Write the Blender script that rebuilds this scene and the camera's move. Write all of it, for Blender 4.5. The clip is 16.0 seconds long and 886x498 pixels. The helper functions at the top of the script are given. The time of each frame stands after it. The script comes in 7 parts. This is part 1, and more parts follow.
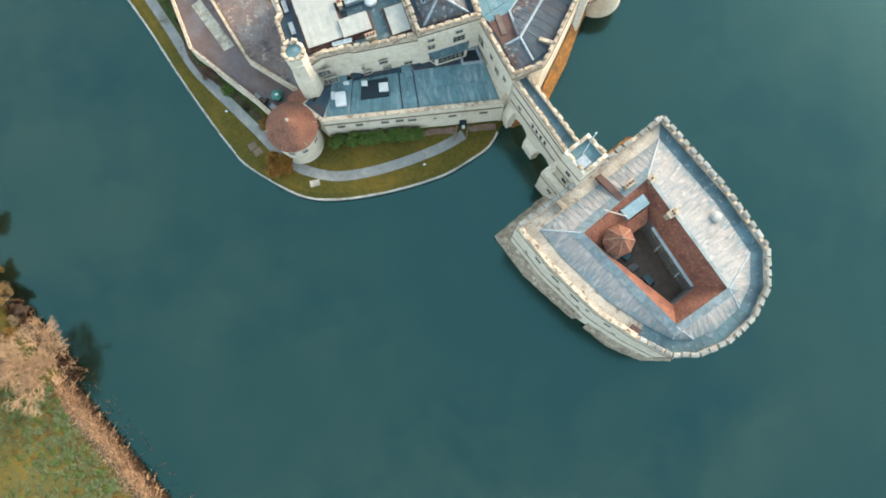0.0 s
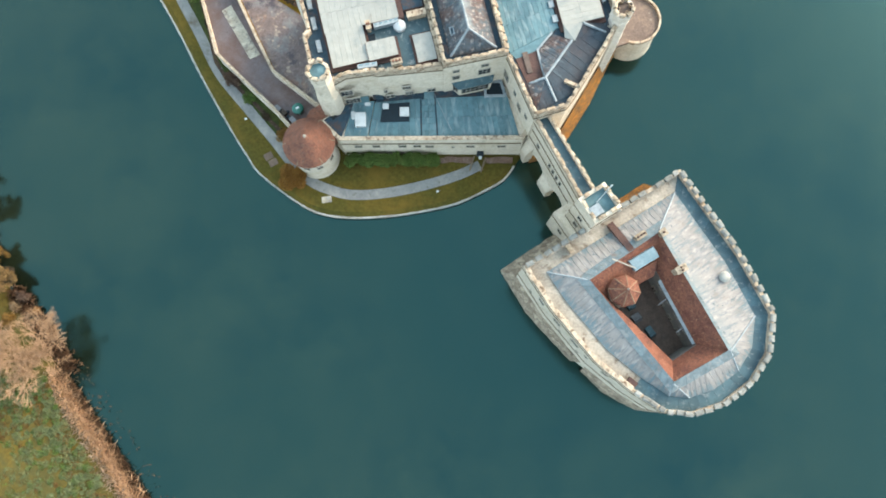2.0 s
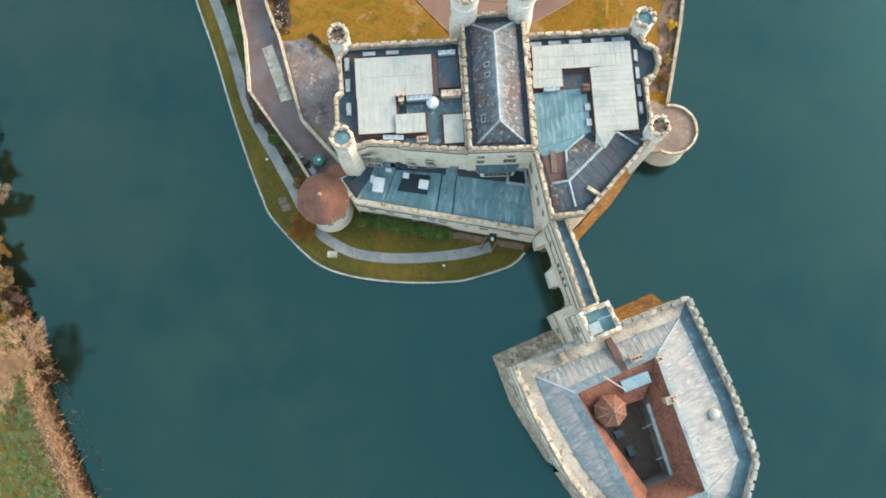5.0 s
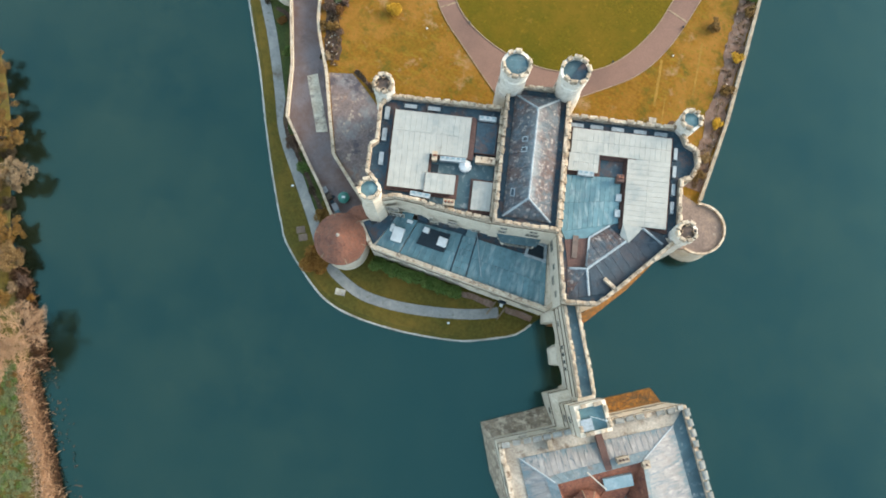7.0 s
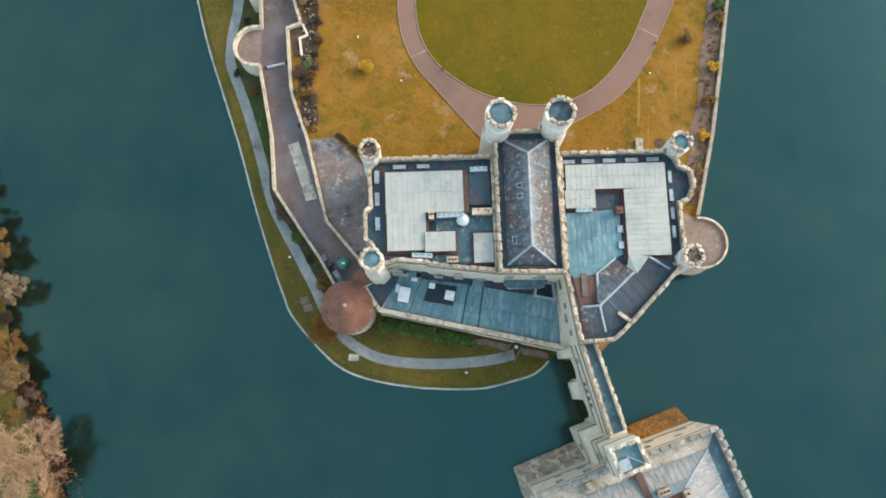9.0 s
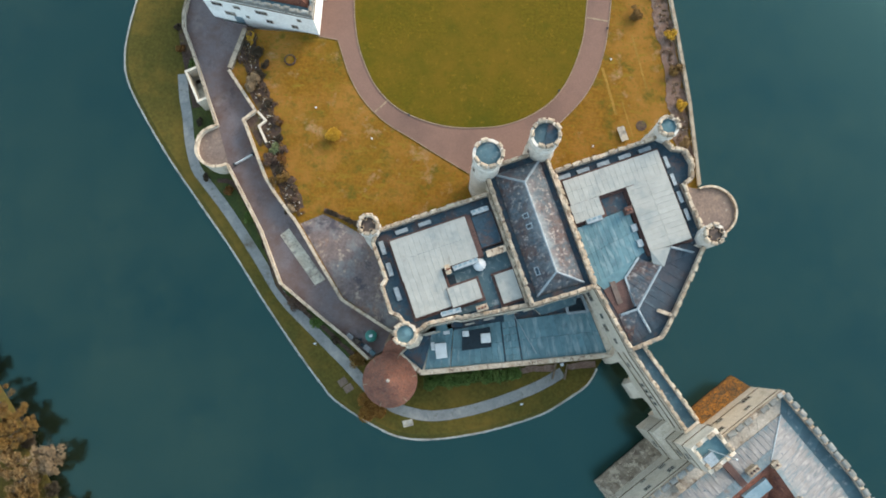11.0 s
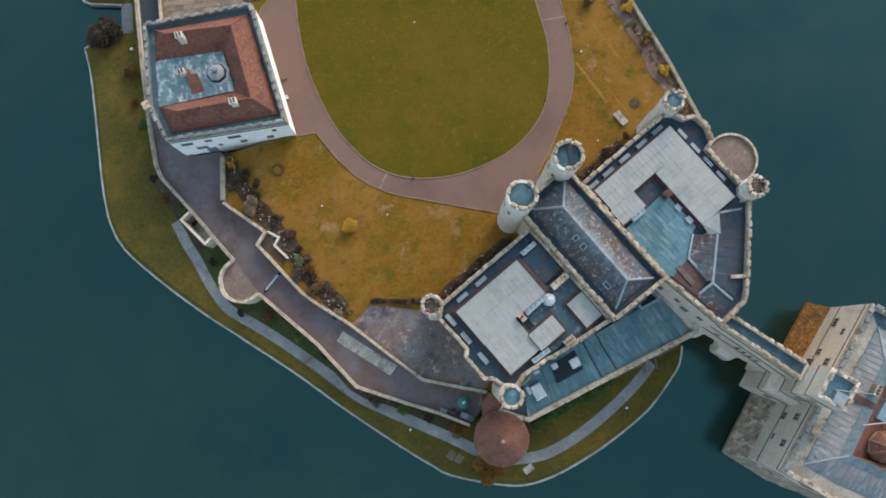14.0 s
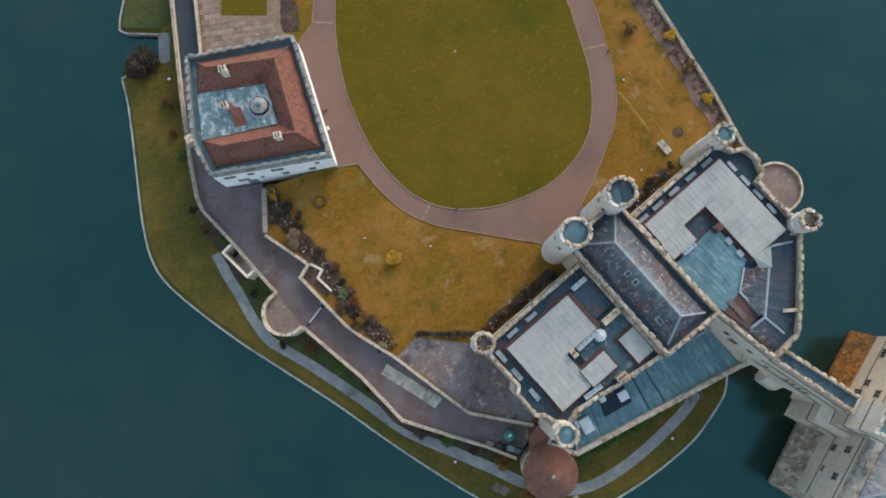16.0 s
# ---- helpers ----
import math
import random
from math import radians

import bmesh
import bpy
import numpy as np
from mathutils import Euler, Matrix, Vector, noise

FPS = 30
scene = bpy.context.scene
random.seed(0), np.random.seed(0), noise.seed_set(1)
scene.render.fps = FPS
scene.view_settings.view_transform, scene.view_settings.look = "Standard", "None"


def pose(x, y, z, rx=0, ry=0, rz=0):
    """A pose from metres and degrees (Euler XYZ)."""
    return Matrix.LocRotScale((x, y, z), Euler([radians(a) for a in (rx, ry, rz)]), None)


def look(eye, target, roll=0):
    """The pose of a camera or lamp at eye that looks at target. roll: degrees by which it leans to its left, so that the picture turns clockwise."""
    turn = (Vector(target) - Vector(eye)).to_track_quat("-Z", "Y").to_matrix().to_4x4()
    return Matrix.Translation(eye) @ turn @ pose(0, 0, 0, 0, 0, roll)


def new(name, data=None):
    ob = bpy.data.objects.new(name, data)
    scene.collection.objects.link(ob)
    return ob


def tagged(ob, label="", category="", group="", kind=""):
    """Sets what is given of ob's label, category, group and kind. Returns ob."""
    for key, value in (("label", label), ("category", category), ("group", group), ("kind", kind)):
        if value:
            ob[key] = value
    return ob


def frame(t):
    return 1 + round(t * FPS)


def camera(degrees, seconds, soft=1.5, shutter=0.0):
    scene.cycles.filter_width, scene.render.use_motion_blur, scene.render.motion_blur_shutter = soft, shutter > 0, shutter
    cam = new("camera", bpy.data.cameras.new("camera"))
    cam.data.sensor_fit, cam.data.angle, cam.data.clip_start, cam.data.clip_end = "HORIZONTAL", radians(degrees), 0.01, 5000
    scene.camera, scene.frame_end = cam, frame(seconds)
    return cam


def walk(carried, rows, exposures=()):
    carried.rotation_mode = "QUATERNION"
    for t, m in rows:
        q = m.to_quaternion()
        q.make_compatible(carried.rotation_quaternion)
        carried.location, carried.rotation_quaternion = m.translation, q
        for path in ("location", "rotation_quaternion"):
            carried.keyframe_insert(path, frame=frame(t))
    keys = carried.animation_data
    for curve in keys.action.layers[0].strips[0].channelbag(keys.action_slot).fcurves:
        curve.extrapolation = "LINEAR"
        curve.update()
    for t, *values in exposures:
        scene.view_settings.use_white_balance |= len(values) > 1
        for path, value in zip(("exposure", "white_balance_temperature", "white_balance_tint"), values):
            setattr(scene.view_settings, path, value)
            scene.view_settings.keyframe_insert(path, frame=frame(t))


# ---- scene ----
cam = camera(60.0, 16.0, soft=1.8)
PATH = [
    (0, (0.919, -0.184, 130.42), (0.883, 0.11, 128.442), -5.7),
    (0.5, (0.911, 0.624, 130.464), (0.875, 0.918, 128.486), -5.7),
    (1, (1.004, 1.797, 130.588), (0.965, 2.089, 128.61), -5.8),
    (1.5, (1.039, 2.938, 130.667), (0.986, 3.233, 128.689), -4.9),
    (2, (0.877, 4.418, 130.704), (0.82, 4.715, 128.727), -3.9),
    (2.5, (0.843, 6.274, 130.701), (0.786, 6.568, 128.724), -4.0),
    (3, (0.946, 7.996, 130.731), (0.887, 8.296, 128.754), -4.2),
    (3.5, (1.032, 10.135, 130.754), (0.963, 10.435, 128.778), -4.0),
    (4, (1.076, 12.183, 130.797), (0.991, 12.486, 128.822), -3.0),
    (6.5, (-1.542, 23.405, 131.564), (-1.665, 23.7, 129.59), 1.3),
    (7, (-2.694, 25.199, 131.75), (-2.829, 25.493, 129.776), 2.5),
    (7.5, (-4.094, 26.827, 131.904), (-4.218, 27.13, 129.931), 2.5),
    (8, (-5.608, 28.634, 131.956), (-5.72, 28.939, 129.983), 2.2),
    (8.5, (-7.271, 30.155, 132.045), (-7.38, 30.465, 130.072), 2.2),
    (11, (-16.746, 41.174, 131.674), (-16.779, 41.451, 129.694), -5.0),
    (11.5, (-18.986, 43.383, 131.535), (-19.016, 43.657, 129.554), -4.6),
    (12, (-20.788, 44.877, 131.446), (-20.815, 45.153, 129.465), -4.5),
    (12.5, (-22.917, 46.915, 131.486), (-22.92, 47.185, 129.504), -4.6),
    (13, (-24.617, 48.375, 131.449), (-24.606, 48.645, 129.467), -4.8),
    (13.5, (-26.777, 51.267, 131.527), (-26.73, 51.517, 129.543), -6.0),
    (14, (-28.236, 53.559, 131.519), (-28.18, 53.797, 129.534), -6.8),
    (14.5, (-30.527, 55.567, 131.49), (-30.461, 55.806, 129.506), -4.7),
    (15, (-31.876, 58.191, 131.552), (-31.812, 58.422, 129.567), -4.8),
    (15.5, (-32.813, 60.333, 131.714), (-32.755, 60.564, 129.728), -6.0),
    (16, (-33.261, 61.266, 131.559), (-33.204, 61.499, 129.573), -6.7),
]
EXPOSURES = [(0.0, 1.94, 6400, 11), (3.5, 1.87, 6350, 11), (7.0, 1.68, 6200, 11), (11.0, 1.38, 6050, 12), (12.5, 1.14, 5950, 13), (14.0, 0.92, 5820, 14), (16.0, 0.89, 5820, 14)]
walk(cam, [(t, look(eye, target, roll)) for t, eye, target, roll in PATH], EXPOSURES)

# ---- light ----
SUN_FROM = Vector((0.68, 0.63, 0.52))
world = bpy.data.worlds.new("sky")
scene.world = world
world.use_nodes = True
wn = world.node_tree
sky = wn.nodes.new("ShaderNodeTexSky")
sky.sky_type = "NISHITA"
sky.sun_disc = False
sky.dust_density = 2.0
sky.sun_elevation = math.atan2(SUN_FROM.z, math.hypot(SUN_FROM.x, SUN_FROM.y))
sky.sun_rotation = math.atan2(SUN_FROM.x, SUN_FROM.y)
# thin high cloud: the blue sky with an even grey-white veil over it
veil = wn.nodes.new("ShaderNodeMix")
veil.data_type = "RGBA"
veil.inputs["Factor"].default_value = 0.5
veil.inputs["B"].default_value = (4.7, 5.9, 6.05, 1)
wn.links.new(sky.outputs["Color"], veil.inputs["A"])
wn.links.new(veil.outputs["Result"], wn.nodes["Background"].inputs["Color"])
wn.nodes["Background"].inputs["Strength"].default_value = 0.138
sun = new("sun", bpy.data.lights.new("sun", "SUN"))
sun.data.energy = 1.95
sun.data.angle = radians(36)
sun.data.color = (1.0, 0.82, 0.60)
sun.matrix_world = look(SUN_FROM * 200, (0, 0, 0))

# ---- materials ----
def rgb(c, k=1.0):
    return (min(c[0] * k, 1), min(c[1] * k, 1), min(c[2] * k, 1), 1)


def mat(name, base, other=None, rough=0.85, coarse=0.15, fine=3.0, var=0.3, amount=0.5, bump=0.25, rnd=0.0, metal=0.0,
        stretch=(1, 1, 1), extra=None):
    """Two scales of noise between two colours, a fine grain, relief, and a spread from piece to piece."""
    m = bpy.data.materials.new(name)
    m.use_nodes = True
    nt = m.node_tree
    N, L = nt.nodes, nt.links
    bsdf = N["Principled BSDF"]
    other = other or tuple(v * 0.72 for v in base)
    co = N.new("ShaderNodeTexCoord")
    geo = N.new("ShaderNodeNewGeometry")
    mp = N.new("ShaderNodeMapping")
    mp.inputs["Scale"].default_value = stretch
    L.new(geo.outputs["Position"], mp.inputs["Vector"])

    def noise_node(scale, detail=4.0, rough_=0.6):
        n = N.new("ShaderNodeTexNoise")
        n.inputs["Scale"].default_value = scale
        n.inputs["Detail"].default_value = detail
        n.inputs["Roughness"].default_value = rough_
        L.new(mp.outputs["Vector"], n.inputs["Vector"])
        return n

    a = noise_node(coarse, 5.0, 0.65)
    ramp = N.new("ShaderNodeMapRange")
    ramp.inputs["From Min"].default_value = 0.62 - 0.34 * amount
    ramp.inputs["From Max"].default_value = 0.86 - 0.34 * amount
    L.new(a.outputs["Fac"], ramp.inputs["Value"])
    mix = N.new("ShaderNodeMix")
    mix.data_type = "RGBA"
    mix.inputs["A"].default_value = rgb(base)
    mix.inputs["B"].default_value = rgb(other)
    L.new(ramp.outputs["Result"], mix.inputs["Factor"])
    b = noise_node(fine, 3.0)
    span = N.new("ShaderNodeMapRange")
    span.inputs["From Min"].default_value = 0.3
    span.inputs["From Max"].default_value = 0.7
    span.inputs["To Min"].default_value = 1 - var
    span.inputs["To Max"].default_value = 1 + var
    L.new(b.outputs["Fac"], span.inputs["Value"])
    gain = span.outputs["Result"]
    if rnd:
        info = N.new("ShaderNodeObjectInfo")
        sp = N.new("ShaderNodeMapRange")
        sp.inputs["To Min"].default_value = 1 - rnd
        sp.inputs["To Max"].default_value = 1 + rnd
        L.new(info.outputs["Random"], sp.inputs["Value"])
        mul = N.new("ShaderNodeMath")
        mul.operation = "MULTIPLY"
        L.new(gain, mul.inputs[0])
        L.new(sp.outputs["Result"], mul.inputs[1])
        gain = mul.outputs[0]
    out = N.new("ShaderNodeVectorMath")
    out.operation = "SCALE"
    L.new(mix.outputs["Result"], out.inputs[0])
    L.new(gain, out.inputs["Scale"])
    colour = out.outputs["Vector"]
    height = b.outputs["Fac"]
    if extra:
        colour, height = extra(N, L, mp, colour, height)
    L.new(colour, bsdf.inputs["Base Color"])
    bsdf.inputs["Roughness"].default_value = rough
    bsdf.inputs["Metallic"].default_value = metal
    if rough >= 0.5:
        bsdf.inputs["Specular IOR Level"].default_value = 0.25
    if bump:
        bp = N.new("ShaderNodeBump")
        bp.inputs["Strength"].default_value = bump
        bp.inputs["Distance"].default_value = 0.05
        L.new(height, bp.inputs["Height"])
        L.new(bp.outputs["Normal"], bsdf.inputs["Normal"])
    return m


def mixed(N, L, factor, a, b):
    m = N.new("ShaderNodeMix")
    m.data_type = "RGBA"
    for key, v in (("Factor", factor), ("A", a), ("B", b)):
        if isinstance(v, (tuple, float)):
            m.inputs[key].default_value = v
        else:
            L.new(v, m.inputs[key])
    return m.outputs["Result"]


def patches(colour_b, scale, lo, hi, stretch=None):
    """A layer of stains with an outline of their own."""
    def layer(N, L, mp, colour, height):
        n = N.new("ShaderNodeTexNoise")
        n.inputs["Scale"].default_value = scale
        n.inputs["Detail"].default_value = 6
        n.inputs["Roughness"].default_value = 0.7
        if stretch:
            m2 = N.new("ShaderNodeMapping")
            m2.inputs["Scale"].default_value = stretch
            L.new(mp.outputs["Vector"], m2.inputs["Vector"])
            L.new(m2.outputs["Vector"], n.inputs["Vector"])
        else:
            L.new(mp.outputs["Vector"], n.inputs["Vector"])
        r = N.new("ShaderNodeMapRange")
        r.inputs["From Min"].default_value = lo
        r.inputs["From Max"].default_value = hi
        L.new(n.outputs["Fac"], r.inputs["Value"])
        return mixed(N, L, r.outputs["Result"], colour, rgb(colour_b)), height
    return layer


def cells(colour_b, scale):
    """Stones in mortar: cell colour by cell, with dark joints."""
    def layer(N, L, mp, colour, height):
        v = N.new("ShaderNodeTexVoronoi")
        v.inputs["Scale"].default_value = scale
        L.new(mp.outputs["Vector"], v.inputs["Vector"])
        e = N.new("ShaderNodeTexVoronoi")
        e.feature = "DISTANCE_TO_EDGE"
        e.inputs["Scale"].default_value = scale
        L.new(mp.outputs["Vector"], e.inputs["Vector"])
        sep = N.new("ShaderNodeSeparateColor")
        L.new(v.outputs["Color"], sep.inputs["Color"])
        r = N.new("ShaderNodeMapRange")
        r.inputs["To Max"].default_value = 0.75
        L.new(sep.outputs["Red"], r.inputs["Value"])
        c = mixed(N, L, r.outputs["Result"], colour, rgb(colour_b))
        j = N.new("ShaderNodeMapRange")
        j.inputs["From Max"].default_value = 0.08
        L.new(e.outputs["Distance"], j.inputs["Value"])
        return mixed(N, L, j.outputs["Result"], rgb(colour_b, 0.5), c), j.outputs["Result"]
    return layer


def courses(colour_b, pitch, depth=0.35):
    """Level courses up a wall or a roof slope, with some of the stones or tiles off colour."""
    def layer(N, L, mp, colour, height):
        sep = N.new("ShaderNodeSeparateXYZ")
        L.new(mp.outputs["Vector"], sep.inputs["Vector"])
        w = N.new("ShaderNodeMath")
        w.operation = "MULTIPLY"
        w.inputs[1].default_value = 1.0 / pitch
        L.new(sep.outputs["Z"], w.inputs[0])
        f = N.new("ShaderNodeMath")
        f.operation = "FRACT"
        L.new(w.outputs[0], f.inputs[0])
        r = N.new("ShaderNodeMapRange")
        r.inputs["From Max"].default_value = 0.2
        r.inputs["To Min"].default_value = depth
        r.inputs["To Max"].default_value = 0.0
        L.new(f.outputs[0], r.inputs["Value"])
        v = N.new("ShaderNodeTexVoronoi")
        v.inputs["Scale"].default_value = 2.2
        L.new(mp.outputs["Vector"], v.inputs["Vector"])
        sc = N.new("ShaderNodeSeparateColor")
        L.new(v.outputs["Color"], sc.inputs["Color"])
        q = N.new("ShaderNodeMapRange")
        q.inputs["From Min"].default_value = 0.5
        q.inputs["To Max"].default_value = 0.5
        L.new(sc.outputs["Green"], q.inputs["Value"])
        c = mixed(N, L, q.outputs["Result"], colour, rgb(colour_b, 1.35))
        return mixed(N, L, r.outputs["Result"], c, rgb(colour_b, 0.5)), f.outputs[0]
    return layer


def streaks(colour_b, across, along, lo, hi):
    """Run-off streaks down each sheet, different from sheet to sheet."""
    def layer(N, L, mp, colour, height):
        uv = N.new("ShaderNodeUVMap")
        uv.uv_map = "slope"
        info = N.new("ShaderNodeObjectInfo")
        m2 = N.new("ShaderNodeMapping")
        m2.inputs["Scale"].default_value = (across, along, 1)
        L.new(uv.outputs["UV"], m2.inputs["Vector"])
        far = N.new("ShaderNodeMath")
        far.operation = "MULTIPLY"
        far.inputs[1].default_value = 90.0
        L.new(info.outputs["Random"], far.inputs[0])
        add = N.new("ShaderNodeVectorMath")
        L.new(m2.outputs["Vector"], add.inputs[0])
        L.new(far.outputs[0], add.inputs[1])
        n = N.new("ShaderNodeTexNoise")
        n.inputs["Scale"].default_value = 1.0
        n.inputs["Detail"].default_value = 4
        n.inputs["Roughness"].default_value = 0.65
        L.new(add.outputs["Vector"], n.inputs["Vector"])
        r = N.new("ShaderNodeMapRange")
        r.inputs["From Min"].default_value = lo
        r.inputs["From Max"].default_value = hi
        L.new(n.outputs["Fac"], r.inputs["Value"])
        return mixed(N, L, r.outputs["Result"], colour, rgb(colour_b)), height
    return layer


def eave_tint(colour_b, reach, wander=1.2):
    """A darker tint that creeps up each slope from its eave, ragged from sheet to sheet."""
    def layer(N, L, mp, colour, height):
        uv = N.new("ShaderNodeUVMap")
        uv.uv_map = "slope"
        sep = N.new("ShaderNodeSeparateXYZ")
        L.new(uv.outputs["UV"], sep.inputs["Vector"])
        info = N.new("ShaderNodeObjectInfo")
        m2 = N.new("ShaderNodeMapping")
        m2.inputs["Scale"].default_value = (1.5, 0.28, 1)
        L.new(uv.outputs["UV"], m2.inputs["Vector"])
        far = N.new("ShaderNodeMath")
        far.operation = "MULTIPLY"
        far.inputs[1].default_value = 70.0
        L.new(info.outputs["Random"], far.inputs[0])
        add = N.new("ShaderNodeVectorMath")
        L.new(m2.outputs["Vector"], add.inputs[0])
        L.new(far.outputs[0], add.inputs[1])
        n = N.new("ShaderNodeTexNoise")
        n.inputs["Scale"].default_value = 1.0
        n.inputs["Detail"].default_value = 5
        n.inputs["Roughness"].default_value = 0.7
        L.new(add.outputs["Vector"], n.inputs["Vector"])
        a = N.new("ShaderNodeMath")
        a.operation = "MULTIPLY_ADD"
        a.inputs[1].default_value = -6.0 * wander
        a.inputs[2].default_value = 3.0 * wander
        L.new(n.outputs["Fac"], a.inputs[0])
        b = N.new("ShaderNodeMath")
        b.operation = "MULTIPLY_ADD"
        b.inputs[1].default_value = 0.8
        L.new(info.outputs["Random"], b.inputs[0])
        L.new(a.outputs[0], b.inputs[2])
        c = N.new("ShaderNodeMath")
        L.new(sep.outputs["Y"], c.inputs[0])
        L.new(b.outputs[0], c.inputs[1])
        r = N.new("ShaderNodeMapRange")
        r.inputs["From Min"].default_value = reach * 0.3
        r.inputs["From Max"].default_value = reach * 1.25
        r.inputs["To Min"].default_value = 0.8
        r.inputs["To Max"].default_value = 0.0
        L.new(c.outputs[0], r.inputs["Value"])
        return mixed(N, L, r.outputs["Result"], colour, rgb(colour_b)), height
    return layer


def ridge_bleach(colour_b, start, end, most):
    """Pale chalky wash below a ridge, in ragged runs down the slope."""
    def layer(N, L, mp, colour, height):
        uv = N.new("ShaderNodeUVMap")
        uv.uv_map = "slope"
        sep = N.new("ShaderNodeSeparateXYZ")
        L.new(uv.outputs["UV"], sep.inputs["Vector"])
        m2 = N.new("ShaderNodeMapping")
        m2.inputs["Scale"].default_value = (1.3, 0.35, 1)
        L.new(uv.outputs["UV"], m2.inputs["Vector"])
        n = N.new("ShaderNodeTexNoise")
        n.inputs["Scale"].default_value = 1.0
        n.inputs["Detail"].default_value = 5
        n.inputs["Roughness"].default_value = 0.75
        L.new(m2.outputs["Vector"], n.inputs["Vector"])
        a = N.new("ShaderNodeMath")
        a.operation = "MULTIPLY_ADD"
        a.inputs[1].default_value = 6.0
        a.inputs[2].default_value = -3.0
        L.new(n.outputs["Fac"], a.inputs[0])
        c = N.new("ShaderNodeMath")
        L.new(sep.outputs["Y"], c.inputs[0])
        L.new(a.outputs[0], c.inputs[1])
        r = N.new("ShaderNodeMapRange")
        r.inputs["From Min"].default_value = start
        r.inputs["From Max"].default_value = end
        r.inputs["To Max"].default_value = most
        L.new(c.outputs[0], r.inputs["Value"])
        return mixed(N, L, r.outputs["Result"], colour, rgb(colour_b)), height
    return layer


def both(*layers):
    def layer(N, L, mp, colour, height):
        for one in layers:
            colour, height = one(N, L, mp, colour, height)
        return colour, height
    return layer


M_STONE = mat("pale_ragstone", (0.56, 0.49, 0.39), (0.47, 0.39, 0.285), coarse=0.22, fine=2.4, var=0.13, amount=0.45, bump=0.3,
              extra=both(courses((0.33, 0.28, 0.215), 0.35, 0.22), patches((0.20, 0.165, 0.115), 0.5, 0.58, 0.8, (1, 1, 0.25))))
M_LIMEWASH = mat("limewashed_stone", (0.80, 0.79, 0.74), (0.68, 0.66, 0.60), coarse=0.25, fine=2.4, var=0.1, amount=0.4, bump=0.25,
                 extra=patches((0.26, 0.235, 0.195), 0.5, 0.62, 0.85, (1, 1, 0.25)))
M_STONE_PALE = mat("pale_dressed_stone", (0.56, 0.52, 0.45), (0.46, 0.41, 0.335), coarse=0.25, fine=2.4, var=0.11, amount=0.45, bump=0.25,
                   extra=both(courses((0.275, 0.24, 0.19), 0.35, 0.18), patches((0.21, 0.175, 0.13), 0.5, 0.58, 0.82, (1, 1, 0.25))))
M_MERLON = mat("weathered_coping", (0.345, 0.285, 0.21), (0.225, 0.16, 0.10), coarse=0.6, fine=4, var=0.2, amount=0.5, rnd=0.28,
               extra=patches((0.1, 0.0775, 0.055), 1.5, 0.51, 0.66))
M_WALK = mat("trodden_walk_stone", (0.285, 0.255, 0.21), (0.215, 0.182, 0.142), coarse=0.4, fine=3, var=0.2, amount=0.5, bump=0.4, rnd=0.12,
             extra=both(patches((0.12, 0.09, 0.065), 0.8, 0.56, 0.68), patches((0.36, 0.33, 0.28), 1.4, 0.58, 0.68)))
M_MERLON_GREY = mat("grey_lichened_coping", (0.205, 0.205, 0.185), (0.12, 0.115, 0.098), coarse=0.7, fine=4, var=0.22, amount=0.5, rnd=0.25,
                    extra=both(patches((0.10, 0.11, 0.11), 1.3, 0.54, 0.70), patches((0.26, 0.17, 0.10), 0.5, 0.60, 0.72)))
M_PARAPET = mat("lichened_parapet_stone", (0.40, 0.33, 0.245), (0.27, 0.19, 0.125), coarse=0.5, fine=3.5, var=0.2, amount=0.5, bump=0.35,
                extra=both(patches((0.105, 0.066, 0.042), 1.1, 0.50, 0.64), patches((0.47, 0.42, 0.34), 1.7, 0.57, 0.67)))
M_RUBBLE = mat("rubble_plinth", (0.1755, 0.1313, 0.092), (0.0975, 0.0719, 0.0517), coarse=0.4, fine=2.5, var=0.35, bump=0.7, extra=both(cells((0.3575, 0.2937, 0.2185), 1.3), patches((0.403, 0.3375, 0.2472), 1.0, 0.54, 0.61)))
M_LICHEN = mat("lichened_rubble", (0.32, 0.135, 0.02), (0.33, 0.125, 0.012), coarse=0.7, fine=3, var=0.35, bump=0.7, extra=both(cells((0.07, 0.05, 0.03), 1.7), patches((0.05, 0.0375, 0.025), 0.5, 0.55, 0.68)))
M_LEAD = mat("grey_blue_lead", (0.083, 0.155, 0.174), (0.053, 0.110, 0.129), rough=0.55, coarse=0.30, fine=1.6, var=0.12, amount=0.5, bump=0.1, rnd=0.12,
             extra=both(streaks((0.195, 0.25, 0.2575), 1.2, 0.25, 0.52, 0.74), patches((0.055, 0.085, 0.105), 0.5, 0.58, 0.74)))
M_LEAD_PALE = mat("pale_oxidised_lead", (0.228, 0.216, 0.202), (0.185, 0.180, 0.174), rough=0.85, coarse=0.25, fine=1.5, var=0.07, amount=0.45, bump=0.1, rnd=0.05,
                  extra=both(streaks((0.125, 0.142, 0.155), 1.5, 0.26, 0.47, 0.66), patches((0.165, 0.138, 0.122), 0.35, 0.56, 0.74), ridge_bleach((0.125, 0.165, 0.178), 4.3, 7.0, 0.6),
                             eave_tint((0.165, 0.155, 0.145), 2.6, 1.6), eave_tint((0.100, 0.150, 0.168), 1.3, 1.2), patches((0.045, 0.070, 0.090), 1.3, 0.60, 0.70), streaks((0.265, 0.250, 0.232), 1.5, 0.6, 0.52, 0.66)))
